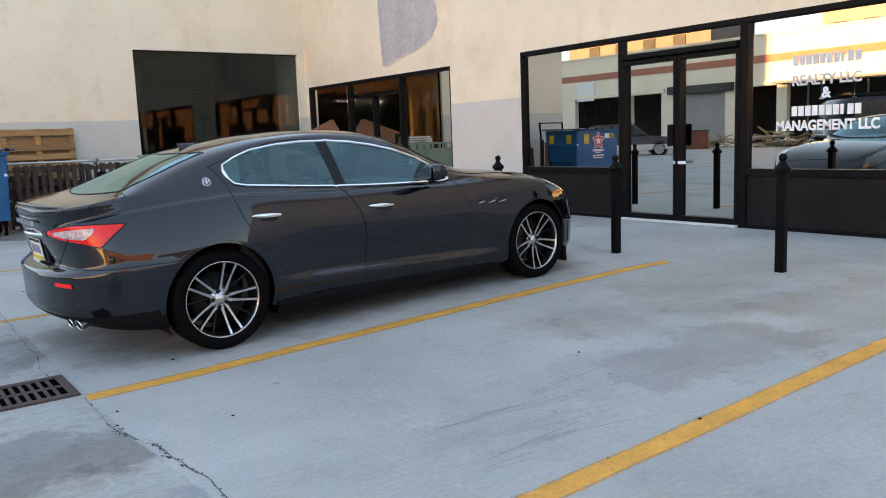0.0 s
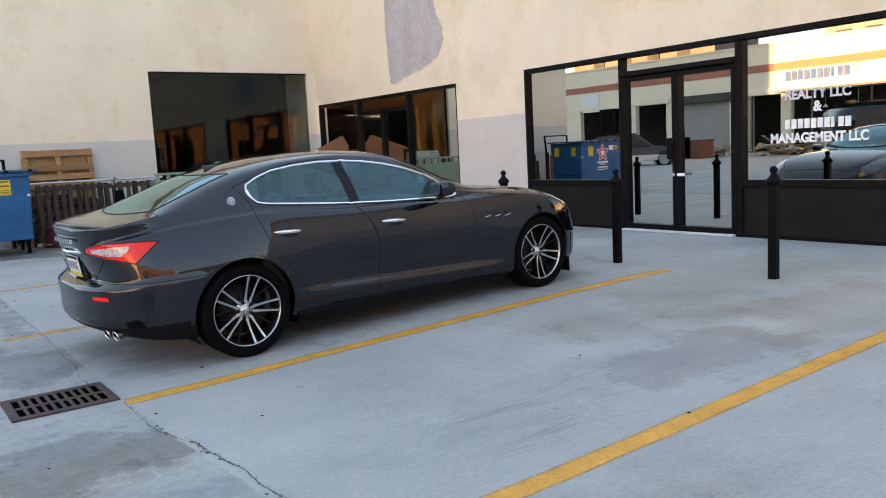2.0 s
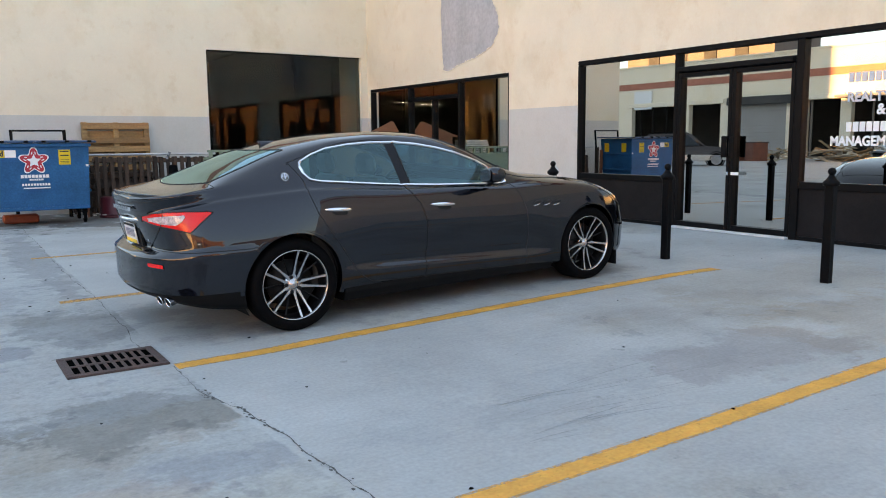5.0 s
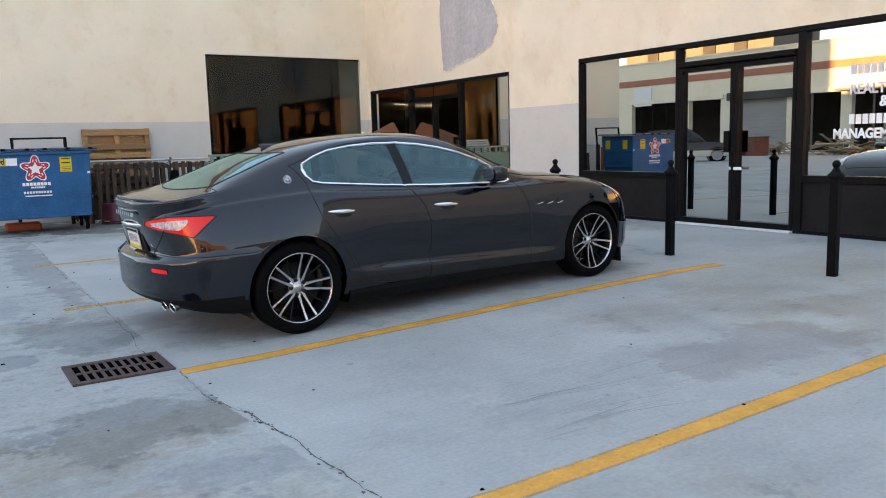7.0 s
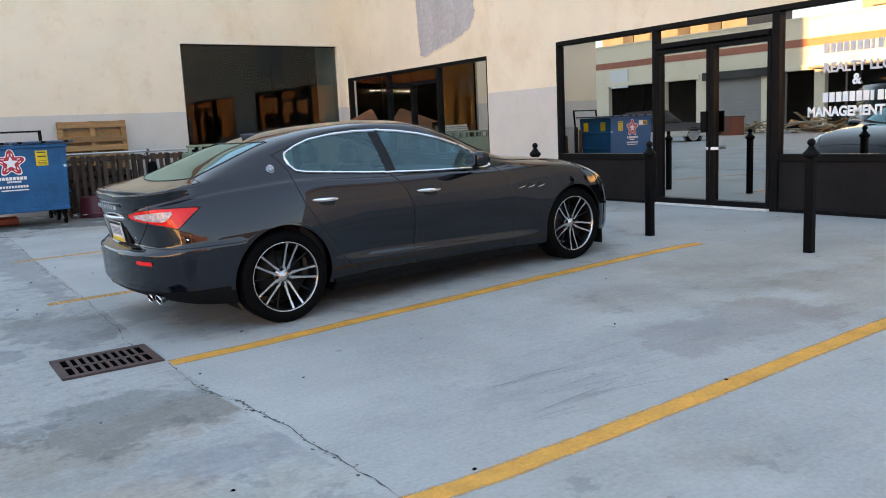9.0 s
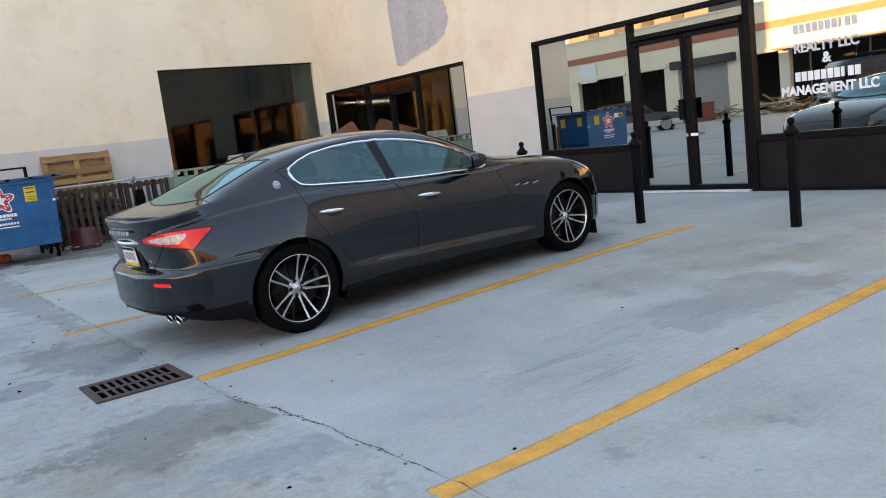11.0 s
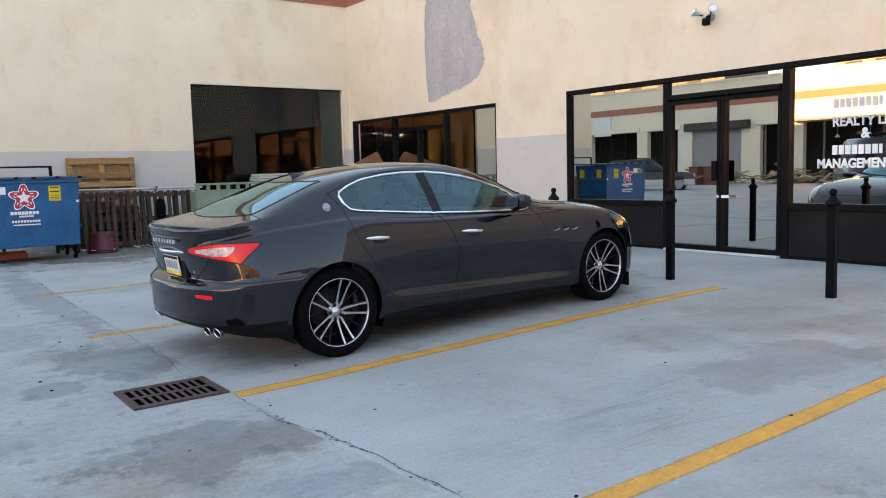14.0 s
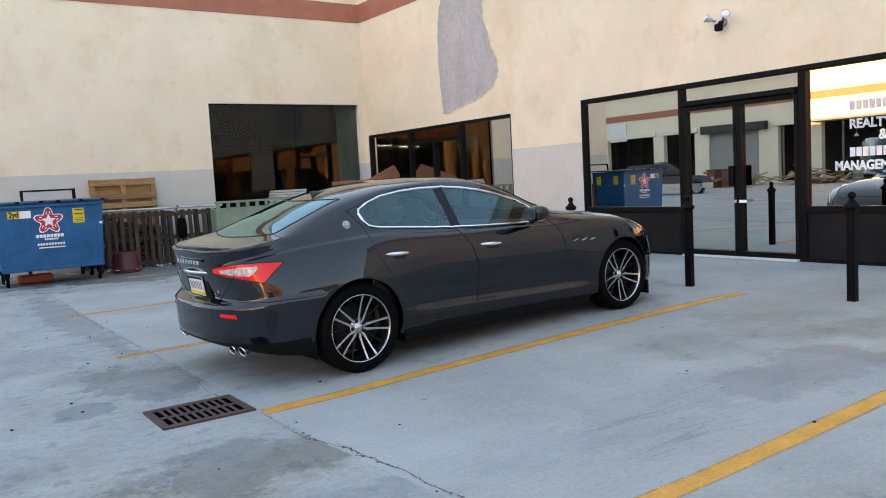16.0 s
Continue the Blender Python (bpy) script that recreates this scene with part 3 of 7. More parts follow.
def wall_with_holes(name, u0, u1, z0, z1, holes, depth, put, material, label, parent=None):
    """A thick wall in its own (u, z) plane with openings cut through it. put(u, d, z) gives the place."""
    us = sorted({u0, u1, *[h[0] for h in holes], *[h[1] for h in holes]})
    zs = sorted({z0, z1, *[h[2] for h in holes], *[h[3] for h in holes]})
    us, zs = [u for u in us if u0 <= u <= u1], [z for z in zs if z0 <= z <= z1]
    bm = bmesh.new()
    cache = {}

    def v(u, d, z):
        k = (round(u, 4), d, round(z, 4))
        if k not in cache:
            cache[k] = bm.verts.new(put(u, d, z))
        return cache[k]

    def solid(i, j):
        if not (0 <= i < len(us) - 1 and 0 <= j < len(zs) - 1):
            return False
        cu, cz = (us[i] + us[i + 1]) / 2, (zs[j] + zs[j + 1]) / 2
        return not any(h[0] < cu < h[1] and h[2] < cz < h[3] for h in holes)
    for i in range(len(us) - 1):
        for j in range(len(zs) - 1):
            if not solid(i, j):
                continue
            a, b, c, e = us[i], us[i + 1], zs[j], zs[j + 1]
            for d in (0, depth):
                bm.faces.new((v(a, d, c), v(b, d, c), v(b, d, e), v(a, d, e)))
            for di, dj, p, q in ((-1, 0, (a, c), (a, e)), (1, 0, (b, c), (b, e)), (0, -1, (a, c), (b, c)), (0, 1, (a, e), (b, e))):
                if not solid(i + di, j + dj):
                    bm.faces.new((v(p[0], 0, p[1]), v(q[0], 0, q[1]), v(q[0], depth, q[1]), v(p[0], depth, p[1])))
    bmesh.ops.recalc_face_normals(bm, faces=bm.faces[:])
    return part(name, bm, material, parent, label)


def east(u, d, z):
    return (WALL_X + d, u, z)


def north(u, d, z):
    return (u, WALL_Y + d, z)


BAND = 1.97
SHOP = (3.84, 9.83, 0.09, 2.69)
SIDE = (11.71, 17.18, 0.09, 2.65)
BIG = (5.47, 9.235, 0.62, 3.42)
E_HOLES = [SHOP, SIDE]
N_HOLES = [BIG]
tagged(wall_with_holes("wall_east", -6.3, WALL_Y, BAND, TOP_EAST, E_HOLES, 0.3, east, CREAM, ""),
       "tall cream painted render wall above the shop front", "wall", kind="structure")
tagged(wall_with_holes("wall_east_lower", -6.3, WALL_Y, 0.05, BAND, E_HOLES, 0.3, lambda u, d, z: (WALL_X + d - 0.003, u, z), GREY_BAND, ""),
       "light grey painted lower band of the shop wall", "wall", kind="structure")
tagged(wall_with_holes("wall_north", 0.91, WALL_X, BAND, TOP_NORTH, N_HOLES, 0.3, north, CREAM, ""),
       "tall cream painted render wall with yellow stains", "wall", kind="structure")
tagged(wall_with_holes("wall_north_lower", 0.91, WALL_X - 0.003, -0.02, BAND, N_HOLES, 0.3, lambda u, d, z: (u, WALL_Y + d - 0.003, z), GREY_BAND, ""),
       "light grey painted lower band of the wall", "wall", kind="structure")
# red stripe round both walls, a shallow raised band
tagged(part("trim_east", box(WALL_X - 0.02, WALL_X + 0.01, -6.3, WALL_Y - 0.02, 5.42, 5.86), RED_STRIPE), "brick-red painted band high on the wall", "trim", kind="structure")
tagged(part("trim_north", box(0.91, WALL_X, WALL_Y - 0.02, WALL_Y + 0.01, 5.42, 5.86), RED_STRIPE), "brick-red painted band high on the wall", "trim", kind="structure")
# the bodies behind the facades
tagged(part("wall_west_side", box(0.91, 1.2, WALL_Y + 0.3, 45, 0, TOP_NORTH), CREAM), "cream side wall of the taller wing", "wall", kind="structure")
tagged(part("roof_north", box(0.91, WALL_X, WALL_Y + 0.0, 45, TOP_NORTH, TOP_NORTH + 0.2), BARE), "flat roof slab of the taller wing", "roof", kind="structure")
tagged(part("wall_north_upper_return", box(WALL_X, 26, WALL_Y + 0.05, WALL_Y + 0.3, 0.0, TOP_EAST), ROOM_SHADE), "inner wall between the two wings", "wall", kind="structure")
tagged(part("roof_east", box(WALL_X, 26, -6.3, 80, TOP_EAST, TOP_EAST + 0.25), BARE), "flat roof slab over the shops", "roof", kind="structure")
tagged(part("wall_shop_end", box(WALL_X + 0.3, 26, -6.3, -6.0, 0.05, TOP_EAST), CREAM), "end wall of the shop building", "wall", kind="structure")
tagged(part("wall_shop_back", box(25.7, 26, -6.0, 80, 0.05, TOP_EAST), ROOM_SHADE), "back wall of the shop building", "wall", kind="structure")
# rooms behind the panes, their dimness put into the plaster colour
tagged(part("ceiling", box(WALL_X + 0.3, 16, -6.0, WALL_Y, 3.0, 3.1), ROOM_SHADE), "dim shop ceiling", "ceiling", kind="structure")
tagged(part("wall_shop_inner", box(15.5, 15.6, -6.0, WALL_Y, 0.1, 3.0), ROOM_SHADE), "dim rear wall inside the shop", "wall", kind="structure")
tagged(part("wall_shop_divider", box(WALL_X + 0.3, 15.5, 10.6, 10.8, 0.1, 3.0), ROOM_SHADE), "dim dividing wall inside the shop", "wall", kind="structure")
tagged(part("floor", box(WALL_X + 0.3, 15.5, -6.0, WALL_Y, 0.1, 0.12), ROOM_SHADE), "dim floor inside the shop", "floor", kind="structure")
tagged(part("wall_hall_right", box(9.26, WALL_X, WALL_Y + 0.301, WALL_Y + 1.25, 0.0, 4.4), ROOM_LIGHT), "pale return wall just inside the hall window", "wall", kind="structure")
tagged(part("wall_hall_side", box(WALL_X - 0.1, WALL_X, WALL_Y + 1.35, 30, 0.0, 4.4), ROOM_SHADE), "dim side wall inside the hall", "wall", kind="structure")
# unseen block, added to keep low sun off part of the far facade
tagged(part("wall_upper_storey", box(14, 26, 42.5, 80, TOP_EAST + 0.25, 13.6), CREAM), "unseen block added on the shop roof to shade the far facade", "wall", kind="structure")
tagged(part("wall_hall_back", box(1.2, WALL_X, 29.7, 30, 0.0, 4.4), ROOM_SHADE), "dim rear wall inside the hall", "wall", kind="structure")
tagged(part("floor_hall", box(1.2, WALL_X, WALL_Y + 0.3, 29.7, 0.06, 0.1), ROOM_SHADE), "dim floor inside the hall", "floor", kind="structure")
tagged(part("ceiling_hall", box(1.2, WALL_X, WALL_Y + 0.3, 30, 4.4, 4.5), ROOM_SHADE), "dim hall ceiling", "ceiling", kind="structure")


tagged(part("wall_far_north", box(-14, 0.9, 44.7, 45, 0.0, 5.5), GREY_BAND), "pale grey wall closing the side lane", "wall", kind="structure")


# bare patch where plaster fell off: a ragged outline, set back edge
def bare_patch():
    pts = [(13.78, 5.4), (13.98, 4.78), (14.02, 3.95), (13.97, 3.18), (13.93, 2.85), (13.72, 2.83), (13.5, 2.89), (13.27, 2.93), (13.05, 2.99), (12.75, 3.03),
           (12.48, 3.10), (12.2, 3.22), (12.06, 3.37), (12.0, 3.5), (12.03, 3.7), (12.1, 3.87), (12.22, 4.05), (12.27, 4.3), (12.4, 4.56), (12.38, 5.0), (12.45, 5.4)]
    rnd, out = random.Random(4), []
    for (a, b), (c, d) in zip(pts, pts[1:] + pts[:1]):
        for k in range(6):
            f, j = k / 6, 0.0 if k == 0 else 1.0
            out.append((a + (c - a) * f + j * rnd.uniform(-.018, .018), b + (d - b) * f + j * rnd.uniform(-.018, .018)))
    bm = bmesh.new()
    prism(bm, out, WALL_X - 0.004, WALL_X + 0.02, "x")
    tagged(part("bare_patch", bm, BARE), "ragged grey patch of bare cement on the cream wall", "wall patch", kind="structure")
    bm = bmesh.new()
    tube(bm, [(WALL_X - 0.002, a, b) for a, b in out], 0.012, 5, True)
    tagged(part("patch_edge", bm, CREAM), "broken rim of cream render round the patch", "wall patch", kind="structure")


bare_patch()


# ---- shop front ----
def pane(name, y0, y1, z0, z1, parent, x=WALL_X + 0.06, material=None):
    return part(name, box(x, x + 0.008, y0, y1, z0, z1), material or MIRROR_GLASS, parent)


def bar(name, y0, y1, z0, z1, parent, x0=WALL_X - 0.01, x1=WALL_X + 0.085, material=None, label=""):
    return part(name, box(x0, x1, y0, y1, z0, z1, bevel=0.006), material or BLACK_METAL, parent, label)


PALE_STRIP = mat("pale_threshold_paint", (0.66, 0.66, 0.66), 0.6, vary=0.15, scale=6)


def shop_front():
    w = base("window_1", Matrix(), "black aluminium shop front window with reflective glass", "window", kind="structure")
    y0, y1, z0, z1 = SHOP
    MR, ML, SILL = 5.82, 7.75, 0.80
    bar("head_rail", y0, y1, z1 - 0.07, z1, w)
    for a, b in ((y0, MR - 0.07), (ML + 0.035, y1 - 0.055)):
        bar("sill_rail", a + (0.05 if a == y0 else 0), b, SILL - 0.045, SILL + 0.045, w)
        part("lower_panel", box(WALL_X + 0.02, WALL_X + 0.06, a + 0.02, b, z0 + 0.02, SILL - 0.045), BLACK_PANEL, w, "black painted panel below the glass")
        bar("bottom_rail", a + (0.05 if a == y0 else 0), b, z0, z0 + 0.06, w, WALL_X, WALL_X + 0.1)
    bar("jamb", y0, y0 + 0.05, z0, z1 - 0.07, w)
    bar("jamb", y1 - 0.055, y1, z0, z1 - 0.07, w)
    bar("mullion", ML - 0.03, ML + 0.035, z0, z1 - 0.07, w)
    bar("mullion", MR - 0.07, MR + 0.035, z0, z1 - 0.07, w)
    pane("pane", y0 + 0.04, MR - 0.06, SILL + 0.04, z1 - 0.08, w)
    pane("pane", ML + 0.03, y1 - 0.045, SILL + 0.04, z1 - 0.08, w)
    pane("pane", MR + 0.03, ML - 0.025, 2.41, z1 - 0.08, w)
    bar("transom", MR + 0.035, ML - 0.03, 2.34, 2.425, w)
    part("door_closer_cover", box(WALL_X - 0.06, WALL_X - 0.02, MR + 0.05, ML - 0.05, 2.35, 2.415, bevel=0.006), BLACK_METAL, w)
    part("threshold", box(WALL_X - 0.08, WALL_X + 0.12, MR + 0.035, ML - 0.03, 0.1, 0.128, bevel=0.004), PALE_STRIP, w, "pale painted threshold")
    mid = (MR + ML) / 2
    for i, (a, b) in enumerate(((MR + 0.04, mid - 0.003), (mid + 0.003, ML - 0.035))):
        d = base("door_%d" % (i + 1), Matrix(), "closed black aluminium glass door leaf", "door", "entrance door leaves", "structure")
        zb, zt, sw = 0.13, 2.335, 0.055
        bar("stile", a, a + sw, zb, zt, d)
        bar("stile", b - sw, b, zb, zt, d)
        bar("top_rail", a + sw, b - sw, zt - 0.06, zt, d)
        bar("bottom_rail", a + sw, b - sw, zb, zb + 0.075, d)
        pane("pane", a + sw - 0.01, b - sw + 0.01, zb + 0.065, zt - 0.05, d)
        s = (b - sw / 2) if i == 0 else (a + sw / 2)
        o = -1 if i == 0 else 1
        bm = box(WALL_X - 0.075, WALL_X - 0.05, s - 0.043 + o * 0.03, s + 0.043 + o * 0.03, 1.14, 1.43, bevel=0.008)
        add_box(bm, WALL_X - 0.06, WALL_X - 0.02, s - 0.02, s + 0.02, 1.15, 1.19)
        add_box(bm, WALL_X - 0.06, WALL_X - 0.02, s - 0.02, s + 0.02, 1.39, 1.43)
        part("pull_handle", bm, BLACK_IRON, d, "flat black pull plate")
        if i == 0:
            part("lock_label", box(WALL_X - 0.024, WALL_X - 0.0205, s - 0.13, s - 0.005, 0.90, 0.94), WHITE_PAINT, d, "small white strip label")
        else:
            part("lock_cylinder", lathe(bmesh.new(), [(0.024, 0), (0.024, 0.01), (0.016, 0.014)], 14, Matrix.Translation((WALL_X - 0.02, s - 0.01, 0.92)) @ pose(0, 0, 0, 0, -90, 0)), CHROME, d)
    # lettering on the right-hand pane, seen from outside

    def put(y, z):
        return Matrix.Translation((WALL_X + 0.054, y, z)) @ pose(0, 0, 0, 90, 0, -90)

    def blocks(yc, z, width, h, material, n=10):
        step, bm = width / n, bmesh.new()
        for k in range(n):
            a = yc + width / 2 - k * step
            wd = step * (0.45 if k == 7 else 0.8)
            add_box(bm, WALL_X + 0.052, WALL_X + 0.055, a - wd, a, z, z + h)
        part("sign_bars", bm, material, w, "row of plain bars where a trade name stands")
    blocks(4.80, 2.045, 0.80, 0.115, PALE_VINYL)
    text_part("sign_words", "REALTY LLC", 0.16, PALE_VINYL, w, put(4.80, 1.82), width=0.80, bold=0.0055)
    text_part("sign_words", "&", 0.17, WHITE_PAINT, w, put(4.79, 1.665), width=0.11, bold=0.0055)
    blocks(4.79, 1.465, 0.82, 0.115, WHITE_PAINT)
    text_part("sign_words", "MANAGEMENT LLC", 0.16, WHITE_PAINT, w, put(4.79, 1.30), width=1.20, bold=0.006)


shop_front()


def side_window():
    w = base("window_2", Matrix(), "black framed shop window with a door in the middle bay", "window", kind="structure")
    y0, y1, z0, z1 = SIDE
    bar("head_rail", y0, y1, z1 - 0.065, z1, w)
    for a, b in ((y0, y0 + 0.025), (13.34, 13.40), (15.33, 15.39), (y1 - 0.06, y1)):
        bar("mullion", a, b, z0, z1 - 0.065, w)
    for a, b in ((y0 + 0.025, 13.34), (15.39, y1 - 0.06)):
        pane("pane", a - 0.01, b + 0.01, 0.6, z1 - 0.055, w)
        bar("sill_rail", a, b, 0.52, 0.62, w)
        part("lower_panel", box(WALL_X + 0.02, WALL_X + 0.06, a, b, z0, 0.53), BLACK_PANEL, w)
    bar("transom", 13.40, 15.32, 2.28, 2.36, w)
    pane("pane", 13.39, 15.33, 2.35, z1 - 0.055, w)
    bar("door_stile", 14.34, 14.40, z0, 2.28, w)
    bar("bottom_rail", 13.40, 15.32, z0, 0.2, w)
    pane("pane", 13.39, 14.34, 0.19, 2.29, w)
    pane("pane", 14.40, 15.33, 0.19, 2.29, w)


side_window()


def big_window():
    w = base("window_3", Matrix(), "large dark shop window in the grey and cream wall", "window", kind="structure")
    x0, x1, z0, z1 = BIG
    part("pane", box(x0 - 0.02, x1 + 0.02, WALL_Y + 0.10, WALL_Y + 0.11, z0 - 0.02, z1 + 0.02), DIM_GLASS, w)
    bm = box(x0, x1, WALL_Y + 0.08, WALL_Y + 0.13, z1 - 0.025, z1)
    part("head_channel", bm, BLACK_METAL, w)
    part("side_channel", box(x0, x0 + 0.02, WALL_Y + 0.08, WALL_Y + 0.13, z0, z1 - 0.025), BLACK_METAL, w)
    for f in (0.55, 0.8):
        part("glass_joint", box(x0 + (x1 - x0) * f, x0 + (x1 - x0) * f + 0.005, WALL_Y + 0.098, WALL_Y + 0.112, z0, z1 - 0.025), BLACK_METAL, w)


big_window()


TUBE_GLOW = bpy.data.materials.new("lit_lamp_tube")
TUBE_GLOW.use_nodes = True
TUBE_GLOW.node_tree.nodes["Principled BSDF"].inputs["Emission Color"].default_value = (0.95, 1.0, 1.0, 1)
TUBE_GLOW.node_tree.nodes["Principled BSDF"].inputs["Emission Strength"].default_value = 14.0


def strip_lamp(m):
    """A lit tube lamp under the shop ceiling."""
    f = base("strip_lamp", m, "lit white tube lamp hanging in the open bay", "ceiling lamp")
    part("housing", box(-0.08, 0.08, -0.95, 0.95, 0.04, 0.10, bevel=0.01), WHITE_PAINT, f)
    bm = bmesh.new()
    tube(bm, [(0, -0.90, 0.02), (0, 0.90, 0.02)], 0.03, 8)
    part("tube", bm, TUBE_GLOW, f, "glowing white tube")
    for s in (-1, 1):
        part("hanger", box(-0.004, 0.004, s * 0.5 - 0.004, s * 0.5 + 0.004, 0.10, 1.9), STEEL, f)


# ---- yard: along the north wall ----
def dumpster(m):
    """Origin at the ground under the middle of its front face; front towards -y."""
    d = base("dumpster", m, "blue steel rubbish dumpster with dark lids on casters", "dumpster")
    W, D, z0, z1 = 1.72, 1.15, 0.285, 1.405
    bm = bmesh.new()
    prof = [(0.0, z0), (-0.03, z1), (D, z1 + 0.02), (D - 0.1, z0)]
    prism(bm, prof, -W / 2, W / 2, "x")
    for v in bm.verts:
        v.co.x *= 0.955 if v.co.z < 0.6 else 1.0
    bmesh.ops.bevel(bm, geom=bm.edges[:], offset=0.015, segments=2, affect='EDGES')
    part("body", bm, BLUE_STEEL, d)
    for z in (0.55, 0.98):
        part("side_rib", box(W / 2 - 0.02, W / 2 + 0.012, 0.05, D - 0.08, z, z + 0.05, bevel=0.008), BLUE_STEEL, d)
    for y in (0.16, 0.80):
        part("side_label", box(W / 2, W / 2 + 0.004, y, y + 0.17, 1.06, 1.30), YELLOW_LABEL, d, "yellow warning label")
    part("top_lip", box(-W / 2 - 0.03, W / 2 + 0.03, -0.07, 0.0, z1 - 0.05, z1 + 0.01, bevel=0.01), BLUE_STEEL, d)
    part("bottom_lip", box(-W * 0.478, W * 0.478, -0.025, 0.01, z0 - 0.03, z0 + 0.03, bevel=0.008), BLUE_STEEL, d)
    for s in (-1, 1):
        bm = bmesh.new()
        a, b = (0.02, W / 2 + 0.12) if s > 0 else (-W / 2 - 0.12, -0.02)
        add_box(bm, a, b, -0.10, D + 0.02, 0, 0.035, bevel=0.01, m=Matrix.Translation((0, 0, z1 + 0.02)) @ pose(0, 0, 0, 0.8, 0, 0))
        lid = part("lid", bm, LID, d, "dark blue-black plastic lid")
        for k in (0.12, 0.5, 0.88):
            x = a + (b - a) * k
            part("lid_hinge", box(x - 0.035, x + 0.035, -0.125, -0.05, z1 + 0.025, z1 + 0.062, bevel=0.008), BLACK_IRON, lid)
    for x in (-W / 2 + 0.12, W / 2 - 0.12):
        for y in (0.12, D - 0.25):
            c = part("caster", box(x - 0.045, x + 0.045, y - 0.05, y + 0.05, 0.17, z0, bevel=0.008), BLACK_IRON, d)
            part("wheel", lathe(bmesh.new(), [(0.055, -0.028), (0.095, -0.024), (0.1, 0), (0.095, 0.024), (0.055, 0.028)], 20, Matrix.Translation((x, y - 0.02, 0.1)) @ pose(0, 0, 0, 0, 90, 0)), RUBBER, c)
            part("axle", lathe(bmesh.new(), [(0.03, -0.036), (0.03, 0.036)], 12, Matrix.Translation((x, y - 0.02, 0.1)) @ pose(0, 0, 0, 0, 90, 0)), STEEL, c)
    y = -0.0225

    def decal(name, x0, x1, a, b, material, off=0.0, label=""):
        yy = y - 0.006 - off
        return part(name, box(x0, x1, yy - 0.002, yy, a + 0.025, b + 0.025), material, d, label)
    decal("yellow_label", -0.66, -0.47, 1.155, 1.28, YELLOW_LABEL, 0, "yellow size label")
    decal("white_label", -0.468, -0.30, 1.155, 1.28, WHITE_PAINT)
    text_part("size_words", "2yd", 0.13, LABEL_INK, d, Matrix.Translation((-0.565, y - 0.009, 1.205)) @ pose(0, 0, 0, 90, 0, 0), width=0.15, bold=0.006)
    decal("warning_label", 0.36, 0.55, 1.02, 1.28, YELLOW_LABEL, 0, "yellow warning label with unreadable print")
    for k, z in enumerate((1.24, 1.17, 1.10, 1.07, 1.045)):
        decal("print_bar", 0.385, 0.525, z, z + (0.02 if k < 2 else 0.008), LABEL_INK, 0.003)
    # five-pointed emblem: a white field with red bars, no letters
    cx, cz = -0.03, 1.115

    def star(r, k, ph=0):
        return [(cx + (r if i % 2 == 0 else r * k) * math.sin(math.pi * i / 5 + ph), cz + (r if i % 2 == 0 else r * k) * math.cos(math.pi * i / 5 + ph)) for i in range(10)]
    def soft_star(name, r, swell, off, material, label):
        pts = [(cx + (r + swell * math.cos(5 * a)) * math.sin(a), cz + (r + swell * math.cos(5 * a)) * math.cos(a)) for a in [2 * math.pi * i / 60 for i in range(60)]]
        part(name, prism(bmesh.new(), pts, y - off - 0.0015, y - off, "y"), material, d, label)
    soft_star("emblem_field", 0.195, 0.052, 0.006, WHITE_PAINT, "white emblem outline")
    soft_star("emblem_star", 0.172, 0.050, 0.008, STAR_RED, "red emblem star")
    for i in range(5):
        a = 2 * math.pi * i / 5
        for off in (-0.03, 0.03):
            u, v = Vector((math.sin(a), math.cos(a))), Vector((math.cos(a), -math.sin(a)))
            r0, r1 = 0.115, 0.175 - 0.5 * abs(off)
            q = [u * r0 + v * (off - 0.008), u * r1 + v * (off * 0.7 - 0.008), u * r1 + v * (off * 0.7 + 0.008), u * r0 + v * (off + 0.008)]
            part("emblem_stripe", prism(bmesh.new(), [(cx + e.x, cz + e.y) for e in q], y - 0.0115, y - 0.010, "y"), WHITE_PAINT, d, "thin white emblem stripe")
    part("emblem_centre", prism(bmesh.new(), star(0.12, 0.47), y - 0.0115, y - 0.010, "y"), WHITE_PAINT, d, "white middle star")
    for k in range(8):
        decal("name_bar", -0.25 + k * 0.056, -0.25 + k * 0.056 + 0.046, 0.80, 0.855, WHITE_PAINT, 0, "plain white bar")
    for k in range(8):
        decal("name_bar", -0.12 + k * 0.028, -0.12 + k * 0.028 + 0.021, 0.755, 0.785, WHITE_PAINT)
    for k in range(10):
        decal("number_bar", -0.24 + k * 0.045, -0.24 + k * 0.045 + 0.032, 0.665, 0.705, WHITE_PAINT)
    decal("address_bar", -0.22, 0.20, 0.615, 0.635, WHITE_PAINT)
    decal("scrape", 0.79, 0.835, 0.98, 1.02, WHITE_PAINT)
    return d


LID = mat("dark_blue_plastic_lid", (0.010, 0.055, 0.13), 0.5, vary=0.2, scale=3)
dumpster(pose(1.77, 15.2, 0.0, 0, 0, -1))


